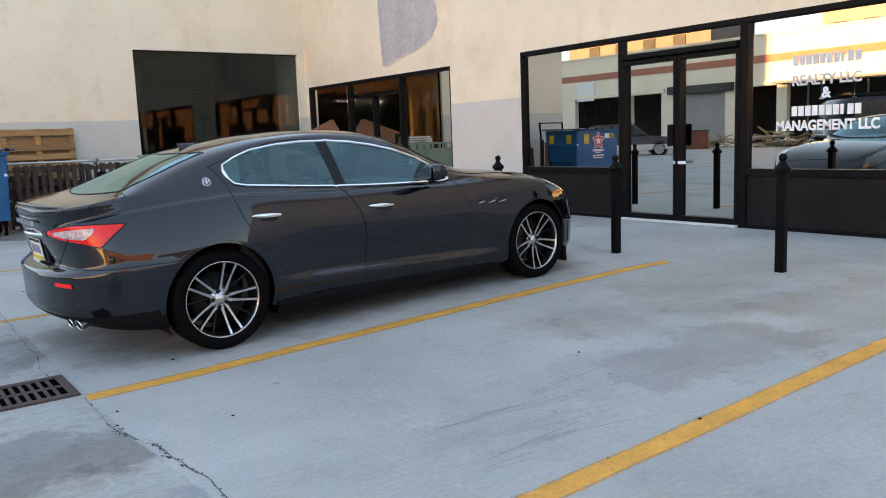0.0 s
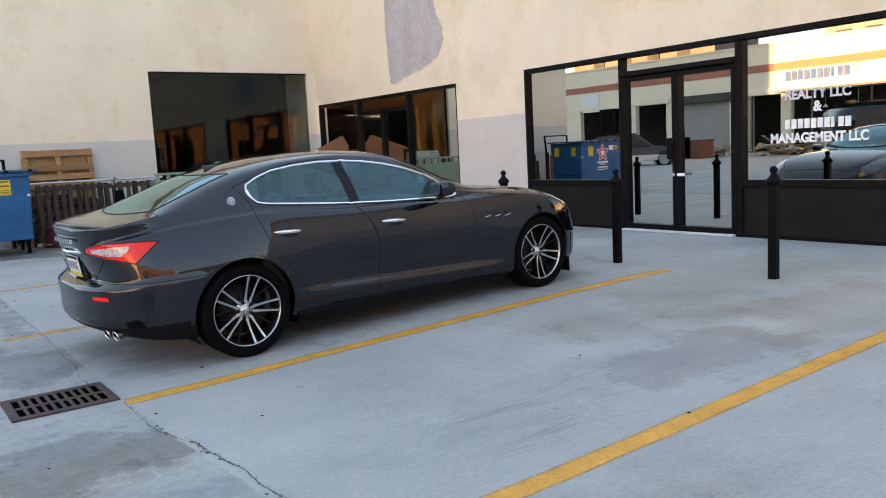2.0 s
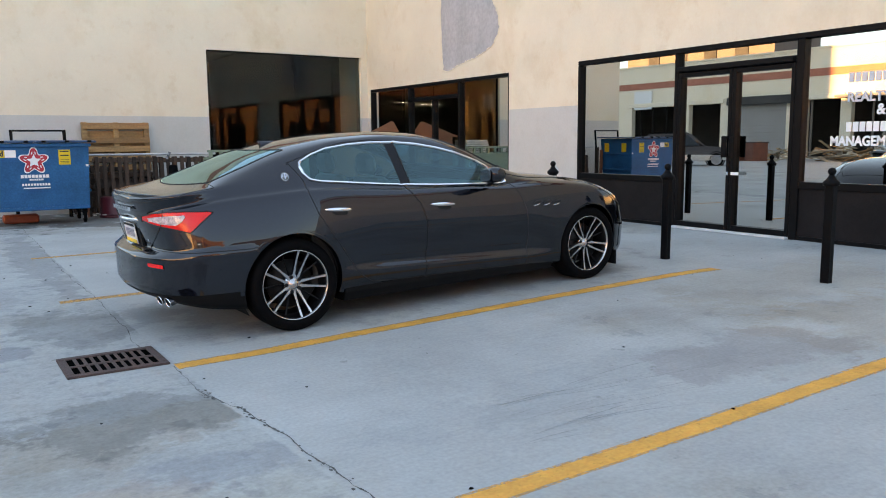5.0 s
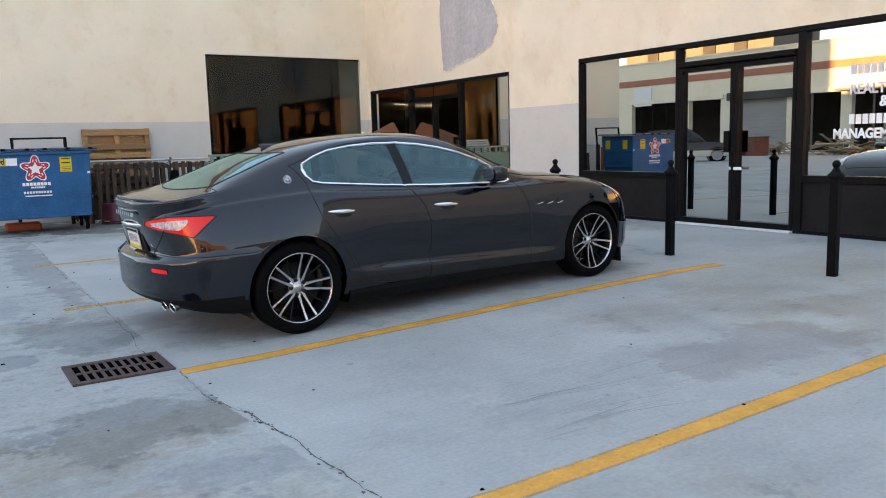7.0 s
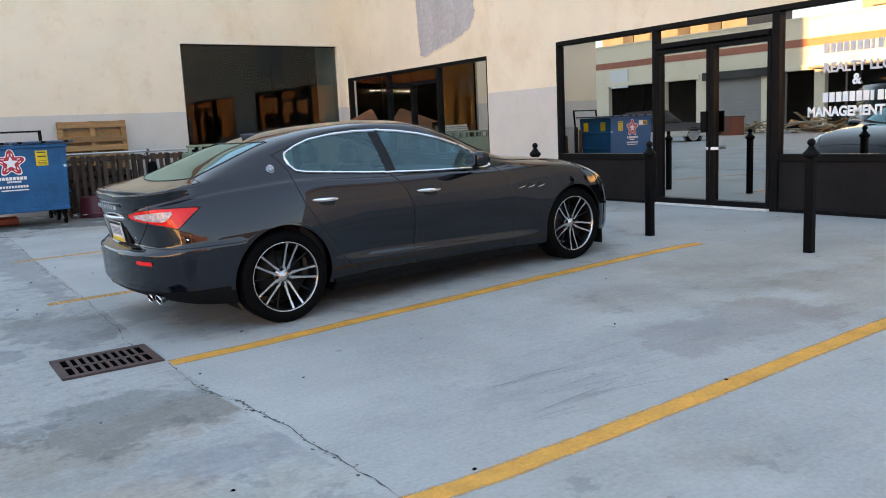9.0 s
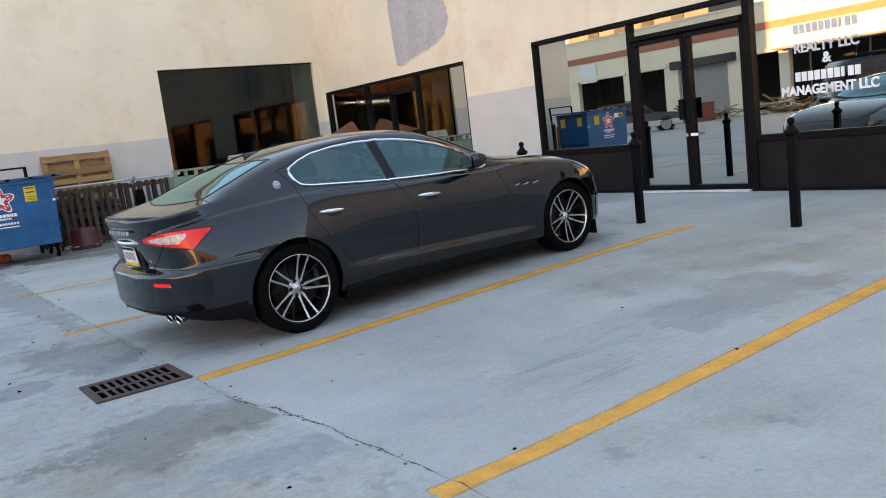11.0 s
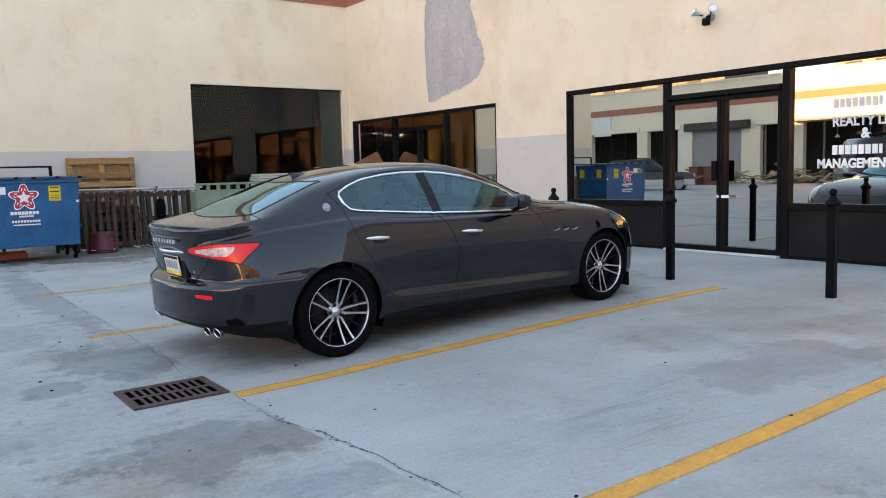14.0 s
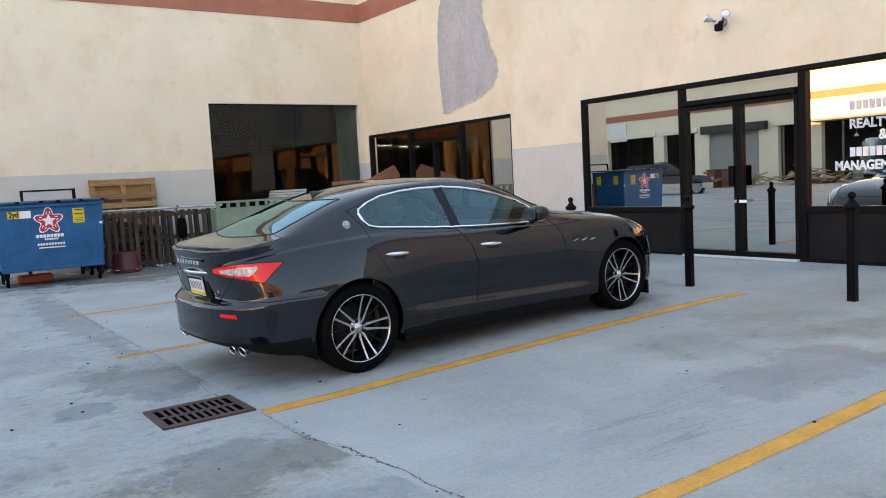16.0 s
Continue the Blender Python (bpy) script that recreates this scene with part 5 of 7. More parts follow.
REAR_DOOR = [(0.15, 1.10), (0.152, 1.0), (0.20, 0.86), (0.312, 0.688), (0.44, 0.50), (0.54, 0.36), (0.64, 0.295), (0.80, 0.275), (1.155, 0.265), (1.165, 0.50), (1.165, 0.72), (1.12, 0.86),
             (1.03, 0.98), (0.99, 1.06), (0.92, 1.37), (0.80, 1.385), (0.55, 1.37), (0.30, 1.31), (0.08, 1.235)]
FRONT_DOOR = [(1.155, 0.265), (1.6, 0.255), (2.235, 0.235), (2.245, 0.45), (2.225, 0.71), (2.17, 0.86), (2.10, 0.965), (1.95, 1.10), (1.8, 1.195), (1.6, 1.272), (1.4, 1.325), (1.2, 1.362),
              (0.92, 1.378), (0.99, 1.06), (1.03, 0.98), (1.12, 0.86), (1.165, 0.72), (1.165, 0.50)]
TAIL = [(-0.548, 0.930), (-0.64, 0.86), (-0.715, 0.79), (-0.795, 0.815), (-0.872, 0.835), (-0.914, 0.858), (-0.92, 0.895), (-0.89, 0.918), (-0.821, 0.935), (-0.726, 0.937)]
TAIL_CLEAR = [(-0.725, 0.908), (-0.755, 0.866), (-0.785, 0.842), (-0.855, 0.848), (-0.900, 0.868), (-0.900, 0.888), (-0.855, 0.902), (-0.79, 0.910)]
REFLECTOR = [(-0.875, 0.538), (-0.935, 0.545), (-0.935, 0.572), (-0.872, 0.567)]
HEAD = [(3.06, 0.915), (3.25, 0.885), (3.42, 0.835), (3.58, 0.765), (3.68, 0.67), (3.70, 0.61), (3.60, 0.64), (3.45, 0.715), (3.30, 0.795), (3.15, 0.865)]
HEAD_AMBER = [(3.635, 0.690), (3.672, 0.655), (3.680, 0.625), (3.645, 0.640), (3.62, 0.668)]


def circle_sd(cx, cz, r):
    return lambda x, z: np.hypot(x - cx, z - cz) - r


def half_plane_box(x0, x1, z0, z1):
    return lambda x, z: np.maximum(np.maximum(x0 - x, x - x1), np.maximum(z0 - z, z - z1))


def saloon(m):
    """A long four-door saloon. x runs forward from the rear axle, the floor is z = 0."""
    car = base("parked_car", m, "dark grey metallic four-door saloon parked nose to the shop", "car")
    G = car_grid()
    nu, nv = G.shape[:2]
    # smooth normals of the whole skin
    du, dv = np.gradient(G, axis=0), np.gradient(G, axis=1)
    N = np.cross(du, dv)
    N /= np.maximum(np.linalg.norm(N, axis=-1, keepdims=True), 1e-9)
    flip = (N * (G - np.array([1.4, 0, 0.65]))).sum(-1).mean() < 0
    N *= -1 if flip else 1
    x, y, z = G[..., 0].copy(), G[..., 1].copy(), G[..., 2].copy()
    vi = np.tile(np.arange(nv), (nu, 1))
    railv = RAIL_V

    def ws(a, b):
        """Windscreen, in x and half width."""
        lo = 1.47 + 0.16 * (b / 0.6) ** 2
        hi = 2.40 - 0.42 * (b / 0.8) ** 2.2
        sidey = 0.60 + 0.20 * (a - 1.47) / 0.9
        return np.maximum(np.maximum(lo - a, a - hi), b - sidey)

    def rw(a, b):
        lo = -0.62 + 0.14 * (b / 0.6) ** 2
        hi = 0.02 + 0.10 * (b / 0.5) ** 2
        sidey = 0.575 - 0.07 * (a + 0.5) / 0.6
        return np.maximum(np.maximum(lo - a, a - hi), b - sidey)
    side = [("arch", circle_sd(0.0, 0.352, 0.384)), ("arch", circle_sd(2.998, 0.352, 0.374)),
            ("clear_lens", poly_sd(TAIL_CLEAR)), ("tail_lamp", poly_sd(TAIL)), ("reflector", poly_sd(REFLECTOR)), ("amber_lens", poly_sd(HEAD_AMBER)), ("headlamp", poly_sd(HEAD)),
            ("rear_side_glass", glass_sd("rear")), ("front_side_glass", glass_sd("front")), ("centre_pillar", glass_sd("pillar")), ("rear_door", poly_sd(REAR_DOOR)), ("front_door", poly_sd(FRONT_DOOR)),
            ("rear_valance", half_plane_box(-2, -0.28, 0, 0.352)), ("rear_bumper", half_plane_box(-2, -0.28, 0, 0.655)), ("front_bumper", half_plane_box(3.36, 5, 0, 0.60))]
    topz = [("windscreen", ws), ("rear_window", rw),
            ("cowl_panel", lambda a, b: np.maximum(np.maximum(2.40 - 0.42 * (b / 0.8) ** 2.2 - a, a - 2.465 + 0.42 * (b / 0.8) ** 2.2), b - 0.70)),
            ("boot_lid", lambda a, b: np.maximum(a + 0.50, b - 0.74 - 0.0 * a)), ("bonnet", lambda a, b: np.maximum(2.36 - 0.42 * (b / 0.8) ** 2.2 - a, np.maximum(a - 3.70, b - (0.78 - 0.09 * (a - 2.3)))))]
    lock = np.zeros((nu, nv), bool)
    sds = {}
    P = G.copy()
    for group, kind in ((side, 0), (topz, 1)):
        for idx, (name, f) in enumerate(group):
            a, b = P[..., 0], (P[..., 2] if kind == 0 else np.abs(P[..., 1]))
            d = f(a, b)
            ok = (vi <= railv) if kind == 0 else (vi >= railv - (4 if name in ("boot_lid", "bonnet") else 1))
            d = np.where(ok, d, 1.0)
            # move the nearer end of each crossed edge onto the outline
            best = {}
            for di, dj in ((1, 0), (0, 1)):
                A, B = d[:nu - di or None, :nv - dj or None], d[di:, dj:]
                for i, j in np.argwhere(A * B < 0):
                    da, db = A[i, j], B[i, j]
                    k, o = ((i, j), (i + di, j + dj)) if abs(da) < abs(db) else ((i + di, j + dj), (i, j))
                    if lock[k]:
                        k, o = o, k
                        if lock[k]:
                            continue
                    t = abs(d[k]) / (abs(d[k]) + abs(d[o]))
                    if t > 0.75:
                        continue
                    if k not in best or t < best[k][0]:
                        best[k] = (t, o)
            newP = P.copy()
            for k, (t, o) in best.items():
                newP[k] = P[k] * (1 - t) + P[o] * t
                nn = N[k] * (1 - t) + N[o] * t
                N[k] = nn / np.linalg.norm(nn)
                lock[k] = True
            P = newP
    for group, kind in ((side, 0), (topz, 1)):
        for idx, (name, f) in enumerate(group):
            sds[(kind, idx)] = (name, f)
    # sort the cells into parts
    faces = {}
    cells = [((i, j), (i + 1, j), (i + 1, j + 1), (i, j + 1)) for i in range(nu - 1) for j in range(nv - 1)]
    tris = []
    D = []
    for (kind, idx), (name, f) in sds.items():
        d = f(P[..., 0], P[..., 2] if kind == 0 else np.abs(P[..., 1]))
        D.append((name, kind, np.where(np.abs(d) < 1e-4, 0, d)))
    for c in cells:
        # cut a cell along a diagonal that lies on an outline
        cut = None
        for name, kind, d in D:
            v = [d[k] for k in c]
            if v[0] * v[2] < 0 and abs(v[1]) < 2e-3 and abs(v[3]) < 2e-3:
                cut = 1
            if v[1] * v[3] < 0 and abs(v[0]) < 2e-3 and abs(v[2]) < 2e-3:
                cut = 0
        tris += [c] if cut is None else ([(c[0], c[1], c[2]), (c[0], c[2], c[3])] if cut == 0 else [(c[0], c[1], c[3]), (c[1], c[2], c[3])])
    cent = np.array([np.mean([P[k] for k in c], 0) for c in tris])
    jm = np.array([np.mean([k[1] for k in c]) for c in tris])
    tag = np.array(["body_shell"] * len(tris), dtype=object)
    for (kind, idx), (name, f) in reversed(list(sds.items())):
        d = f(cent[:, 0], cent[:, 2] if kind == 0 else np.abs(cent[:, 1]))
        ok = (jm <= railv) & (jm > 3.4) if kind == 0 else (jm >= railv - (4 if name in ("boot_lid", "bonnet") else 0.6))
        if name == "arch":
            ok = jm <= railv
        tag[(d < 0) & ok] = name
    mats = {"body_shell": PAINT, "clear_lens": LENS_CLEAR, "tail_lamp": LENS_RED, "reflector": LENS_RED, "headlamp": HEADLAMP, "amber_lens": LENS_AMBER, "rear_side_glass": CAR_GLASS,
            "front_side_glass": CAR_GLASS, "centre_pillar": TRIM_GLOSS, "cowl_panel": TRIM_BLACK, "rear_valance": TRIM_BLACK, "windscreen": CAR_GLASS, "rear_window": REAR_GLASS}
    labels = {"tail_lamp": "red tail lamp lens", "clear_lens": "clear ribbed reversing lens", "reflector": "red bumper reflector", "headlamp": "dark headlamp lens", "rear_side_glass": "tinted rear side window",
              "front_side_glass": "tinted front side window", "windscreen": "sloping windscreen", "rear_window": "tinted rear window", "amber_lens": "amber marker lens", "centre_pillar": "gloss black door pillar", "cowl_panel": "black cowl below the windscreen", "rear_valance": "black plastic valance under the bumper"}
    made = {}
    both = ("body_shell", "cowl_panel", "windscreen", "rear_window", "boot_lid", "bonnet", "rear_bumper", "rear_valance", "front_bumper")
    for name in dict.fromkeys(tag):
        if name == "arch":
            continue
        sel = [t for t, g in zip(tris, tag) if g == name]
        for sgn in ((0,) if name in both else (-1, 1)):
            keys, verts, norms, fcs = {}, [], [], []
            for s in ((-1, 1) if sgn == 0 else (sgn,)):
                for t in sel:
                    ids = []
                    for k in t:
                        kk = (s if abs(P[k][1]) > 1e-6 else 0, k)
                        if kk not in keys:
                            keys[kk] = len(verts)
                            off = N[k] * (0.004 if name in ("clear_lens", "reflector", "amber_lens") else 0.0)
                            verts.append(((P[k] + off) * np.array([1, s, 1])).tolist())
                            nn = N[k]
                            if name in ("rear_side_glass", "front_side_glass", "centre_pillar"):
                                # door glass is a plain barrel, drawn in towards both ends
                                lean = radians(32 + 12 * (P[k][2] - 1.0))
                                nn = np.array([0.07 * (P[k][0] - 1.1), math.cos(lean), math.sin(lean)])
                                nn /= np.linalg.norm(nn)
                            norms.append((nn * np.array([1, s, 1])).tolist())
                        ids.append(keys[kk])
                    ids = list(dict.fromkeys(ids))
                    if len(ids) > 2:
                        fcs.append(ids if (s > 0) != flip else ids[::-1])
            me = bpy.data.meshes.new(name)
            me.from_pydata(verts, [], fcs)
            me.materials.append(mats.get(name, PAINT))
            for p in me.polygons:
                p.use_smooth = True
            me.update()
            me.normals_split_custom_set_from_vertices(norms)
            ob = new(name, me)
            parent = car
            if name in ("clear_lens",):
                parent = made[("tail_lamp", sgn)]
            elif name == "amber_lens":
                parent = made[("headlamp", sgn)]
            elif name in ("rear_side_glass",) and ("rear_door", sgn) in made:
                parent = made[("rear_door", sgn)]
            elif name in ("front_side_glass",) and ("front_door", sgn) in made:
                parent = made[("front_door", sgn)]
            ob.parent = parent
            if name in labels:
                ob["label"] = labels[name]
            made[(name, sgn)] = ob
    return car, P, N, tris, tag, made


def rim_edges(tris, tag, names):
    """Edges that bound the named cells."""
    count = {}
    for t, g in zip(tris, tag):
        if g in names:
            for a, b in zip(t, t[1:] + t[:1]):
                e = (a, b) if a < b else (b, a)
                count[e] = count.get(e, 0) + 1
    return [e for e, c in count.items() if c == 1]


def beading(P, N, edges, r, sgn, out=0.0, flat=1.0):
    bm = bmesh.new()
    k = np.array([1, sgn, 1])
    for a, b in edges:
        pa, pb = (P[a] + N[a] * out) * k, (P[b] + N[b] * out) * k
        if np.linalg.norm(pa - pb) < 1e-5 or max(abs(pa[1]), abs(pb[1])) < 1e-3:
            continue
        d = (pb - pa) * 0.12
        tube(bm, [pa - d, pb + d], r, 6, flat=flat)
    return bm


CAR_AT = Matrix.Translation((2.349, 6.134, 0.006)) @ pose(0, 0, 0, 0, -1.36, 1.6)
car, CP, CN, CT, CG, CM = saloon(CAR_AT)
for s in (-1, 1):
    part("window_chrome", beading(CP, CN, rim_edges(CT, CG, {"rear_side_glass", "front_side_glass", "centre_pillar"}), 0.0105, s, 0.004), CHROME, car, "bright chrome window surround")
    for nm in ("rear_door", "front_door"):
        glass = nm.replace("door", "side_glass")
        part("door_gap", beading(CP, CN, [e for e in rim_edges(CT, CG, {nm, glass, "centre_pillar"}) if max(CP[e[0]][2], CP[e[1]][2]) < 1.0 or nm == "rear_door"], 0.0035, s, 0.0), GAP, CM[(nm, s)])
    part("lamp_seal", beading(CP, CN, rim_edges(CT, CG, {"tail_lamp", "clear_lens"}), 0.004, s), GAP, CM[("tail_lamp", s)])
    part("lamp_seal", beading(CP, CN, rim_edges(CT, CG, {"headlamp", "amber_lens"}), 0.004, s), GAP, CM[("headlamp", s)])
    part("bumper_gap", beading(CP, CN, [e for e in rim_edges(CT, CG, {"rear_bumper", "reflector"}) if min(CP[e[0]][2], CP[e[1]][2]) > 0.6], 0.003, s), GAP, CM[("rear_bumper", 0)])
    part("boot_gap", beading(CP, CN, rim_edges(CT, CG, {"boot_lid"}), 0.003, s), GAP, CM[("boot_lid", 0)])
    part("bonnet_gap", beading(CP, CN, rim_edges(CT, CG, {"bonnet"}), 0.004, s), GAP, CM[("bonnet", 0)])
    part("screen_seal", beading(CP, CN, rim_edges(CT, CG, {"windscreen"}), 0.009, s), GAP, CM[("windscreen", 0)])
    part("screen_seal", beading(CP, CN, rim_edges(CT, CG, {"rear_window"}), 0.005, s), GAP, CM[("rear_window", 0)])
    for cx in (0.0, 2.998):
        bm = bmesh.new()
        n = 28
        rings = [[bm.verts.new((cx + 0.39 * math.cos(a), s * yy, 0.352 + 0.39 * math.sin(a))) for a in [math.radians(-32 + 244 * k / n) for k in range(n + 1)]] for yy in (0.83, 0.52)]
        for k in range(n):
            bm.faces.new((rings[0][k], rings[0][k + 1], rings[1][k + 1], rings[1][k]))
        bm.faces.new(rings[1])
        part("wheel_well", bm, TRIM_BLACK, car, "black wheel arch liner")


def wheel(parent, cx, s, phase):
    """Twin-spoke alloy wheel; s is the side it stands on."""
    w = new("wheel")
    w.parent = parent
    w.matrix_basis = Matrix.Translation((cx, s * 0.815, 0.345)) @ pose(0, 0, 0, 0, phase, 0)
    w["label"] = "polished twin-spoke alloy wheel with a low tyre"
    turn = pose(0, 0, 0, -90 * s, 0, 0)      # the profile's z points outwards

    def lp(name, prof, material, seg=48, label=""):
        return part(name, lathe(bmesh.new(), prof, seg, turn, caps=name in ("hub", "brake_disc")), material, w, label, True)
    lp("tyre", [(0.262, -0.115), (0.30, -0.125), (0.332, -0.115), (0.344, -0.09), (0.345, 0.0), (0.344, 0.09), (0.334, 0.113), (0.315, 0.124), (0.29, 0.126), (0.270, 0.120), (0.262, 0.112), (0.258, 0.09)], RUBBER, 56, "black low-profile tyre")
    lp("barrel", [(0.22, -0.10), (0.245, -0.09), (0.235, 0.0), (0.245, 0.085), (0.252, 0.095)], RIM_DARK)
    lp("rim_flange", [(0.249, 0.098), (0.253, 0.110), (0.259, 0.115), (0.263, 0.110), (0.262, 0.095)], WHEEL_ALU, 56, "bright machined rim edge")
    lp("brake_disc", [(0.0, -0.025), (0.18, -0.025), (0.18, -0.005), (0.0, -0.005)], BRAKE, 40)
    lp("hub", [(0.0, 0.02), (0.078, 0.02), (0.076, 0.052), (0.071, 0.062), (0.038, 0.0665), (0.034, 0.069), (0.032, 0.074), (0.0, 0.076)], WHEEL_ALU, 36)
    part("caliper", box(0.08, 0.18, -0.02 + s * 0.0, 0.02, -0.09, 0.09, bevel=0.01, m=pose(0, s * 0.02, 0, 0, 40, 0)), TRIM_BLACK, w)
    for k in range(5):
        for q in (-1, 1):
            a = 2 * math.pi * k / 5
            bm = bmesh.new()
            def at(r, off, d):
                c, sn = math.cos(a), math.sin(a)
                return (r * c - off * sn, s * d, r * sn + off * c)
            prof = [(0.045, 0.017, 0.0125, 0.068), (0.085, 0.021, 0.0092, 0.071), (0.13, 0.027, 0.0074, 0.076), (0.19, 0.034, 0.0070, 0.086), (0.252, 0.042, 0.0086, 0.104)]
            rings = []
            for r, off, hw, d in prof:
                o = q * off
                rings.append([bm.verts.new(at(r, o - hw * 1.25, d - 0.012)), bm.verts.new(at(r, o - hw, d)), bm.verts.new(at(r, o + hw, d)), bm.verts.new(at(r, o + hw * 1.25, d - 0.012)),
                              bm.verts.new(at(r, o + hw * 0.9, d - 0.035)), bm.verts.new(at(r, o - hw * 0.9, d - 0.035))])
            for ra, rb in zip(rings, rings[1:]):
                for i in range(6):
                    f = bm.faces.new((ra[i], ra[(i + 1) % 6], rb[(i + 1) % 6], rb[i]))
                    f.material_index = 0 if i == 1 else 1
            bm.faces.new(rings[0])
            bm.faces.new(rings[-1])
            bmesh.ops.recalc_face_normals(bm, faces=bm.faces[:])
            part("spoke", bm, [WHEEL_ALU, RIM_DARK], w)
        # a thin dark rib set back between the pairs, and a bolt
        a = 2 * math.pi * (k + 0.5) / 5
        bm = bmesh.new()
        tube(bm, [(r * math.cos(a), s * d, r * math.sin(a)) for r, d in ((0.06, 0.03), (0.15, 0.04), (0.25, 0.06))], 0.007, 6)
        part("rim_rib", bm, RIM_DARK, w)
        part("wheel_bolt", lathe(bmesh.new(), [(0.0155, 0.05), (0.0155, 0.0715), (0.009, 0.073)], 8, Matrix.Translation((0.058 * math.cos(a), 0, 0.058 * math.sin(a))) @ turn), RIM_DARK, w)
    return w


for s in (-1, 1):
    wheel(car, 0.0, s, 0 if s < 0 else 20)
    wheel(car, 2.998, s, 17 if s < 0 else 50)


def skin(x, z):
    """Half width of the body side at a place, and the outward normal."""
    sub = CP[:, 5:RAIL_V + 1]
    d = (sub[..., 0] - x) ** 2 + (sub[..., 2] - z) ** 2
    i, j = np.unravel_index(np.argmin(d), d.shape)
    p, n = sub[i, j], CN[:, 5:RAIL_V + 1][i, j]
    yy = p[1] - ((x - p[0]) * n[0] + (z - p[2]) * n[2]) / max(0.2, n[1])
    return yy, n


def arch_lip(wx, r, s):
    """The rolled edge round a wheel arch, following the body side."""
    bm, rings, n = bmesh.new(), [], 60
    for k in range(n + 1):
        a = math.radians(-17 + 202 * k / n)
        c, sn = math.cos(a), math.sin(a)
        ring = []
        for rr, ref, out in ((r + 0.034, r + 0.034, -0.001), (r + 0.022, r + 0.026, 0.001), (r + 0.006, r + 0.026, 0.002), (r - 0.004, r + 0.026, 0.0), (r - 0.007, r + 0.026, -0.006), (r - 0.004, r + 0.026, -0.075)):
            y, nn = skin(wx + ref * c, max(0.25, 0.352 + ref * sn))
            ring.append([wx + rr * c, y + out, 0.352 + rr * sn])
        rings.append(ring)
    g = np.array(rings)
    for _ in range(6):
        g[1:-1, :, 1] = 0.25 * g[:-2, :, 1] + 0.5 * g[1:-1, :, 1] + 0.25 * g[2:, :, 1]
    vs = [[bm.verts.new((p[0], s * p[1], p[2])) for p in ring] for ring in g.tolist()]
    for a, b in zip(vs, vs[1:]):
        for i in range(5):
            bm.faces.new((a[i], a[i + 1], b[i + 1], b[i]) if s < 0 else (b[i], b[i + 1], a[i + 1], a[i]))
    return bm


for s in (-1, 1):
    for wx, wr in ((0.0, 0.384), (2.998, 0.374)):
        part("arch_lip", arch_lip(wx, wr, s), PAINT, car, smooth=True)


def oval_bar(x0, x1, z, h, depth, s, drop=0.0, n=12):
    """A slim swelling bar along the body side, such as a door handle."""
    bm, rings = bmesh.new(), []
    for k in range(n + 1):
        f = k / n
        x = x0 + (x1 - x0) * f
        zz = z - drop * f
        y, _ = skin(x, zz)
        w = max(0.08, math.sin(math.pi * min(1, max(0, f))) ** 0.4)
        out = depth * max(0.15, math.sin(math.pi * f) ** 0.6)
        rings.append([bm.verts.new((x, s * (y + out * (0.5 + 0.5 * math.cos(t))), zz + 0.5 * h * w * math.sin(t))) for t in [2 * math.pi * i / 8 for i in range(8)]])
    for a, b in zip(rings, rings[1:]):
        for i in range(8):
            bm.faces.new((a[i], a[(i + 1) % 8], b[(i + 1) % 8], b[i]))
    bm.faces.new(rings[0])
    bm.faces.new(rings[-1])
    bmesh.ops.recalc_face_normals(bm, faces=bm.faces[:])
    return bm


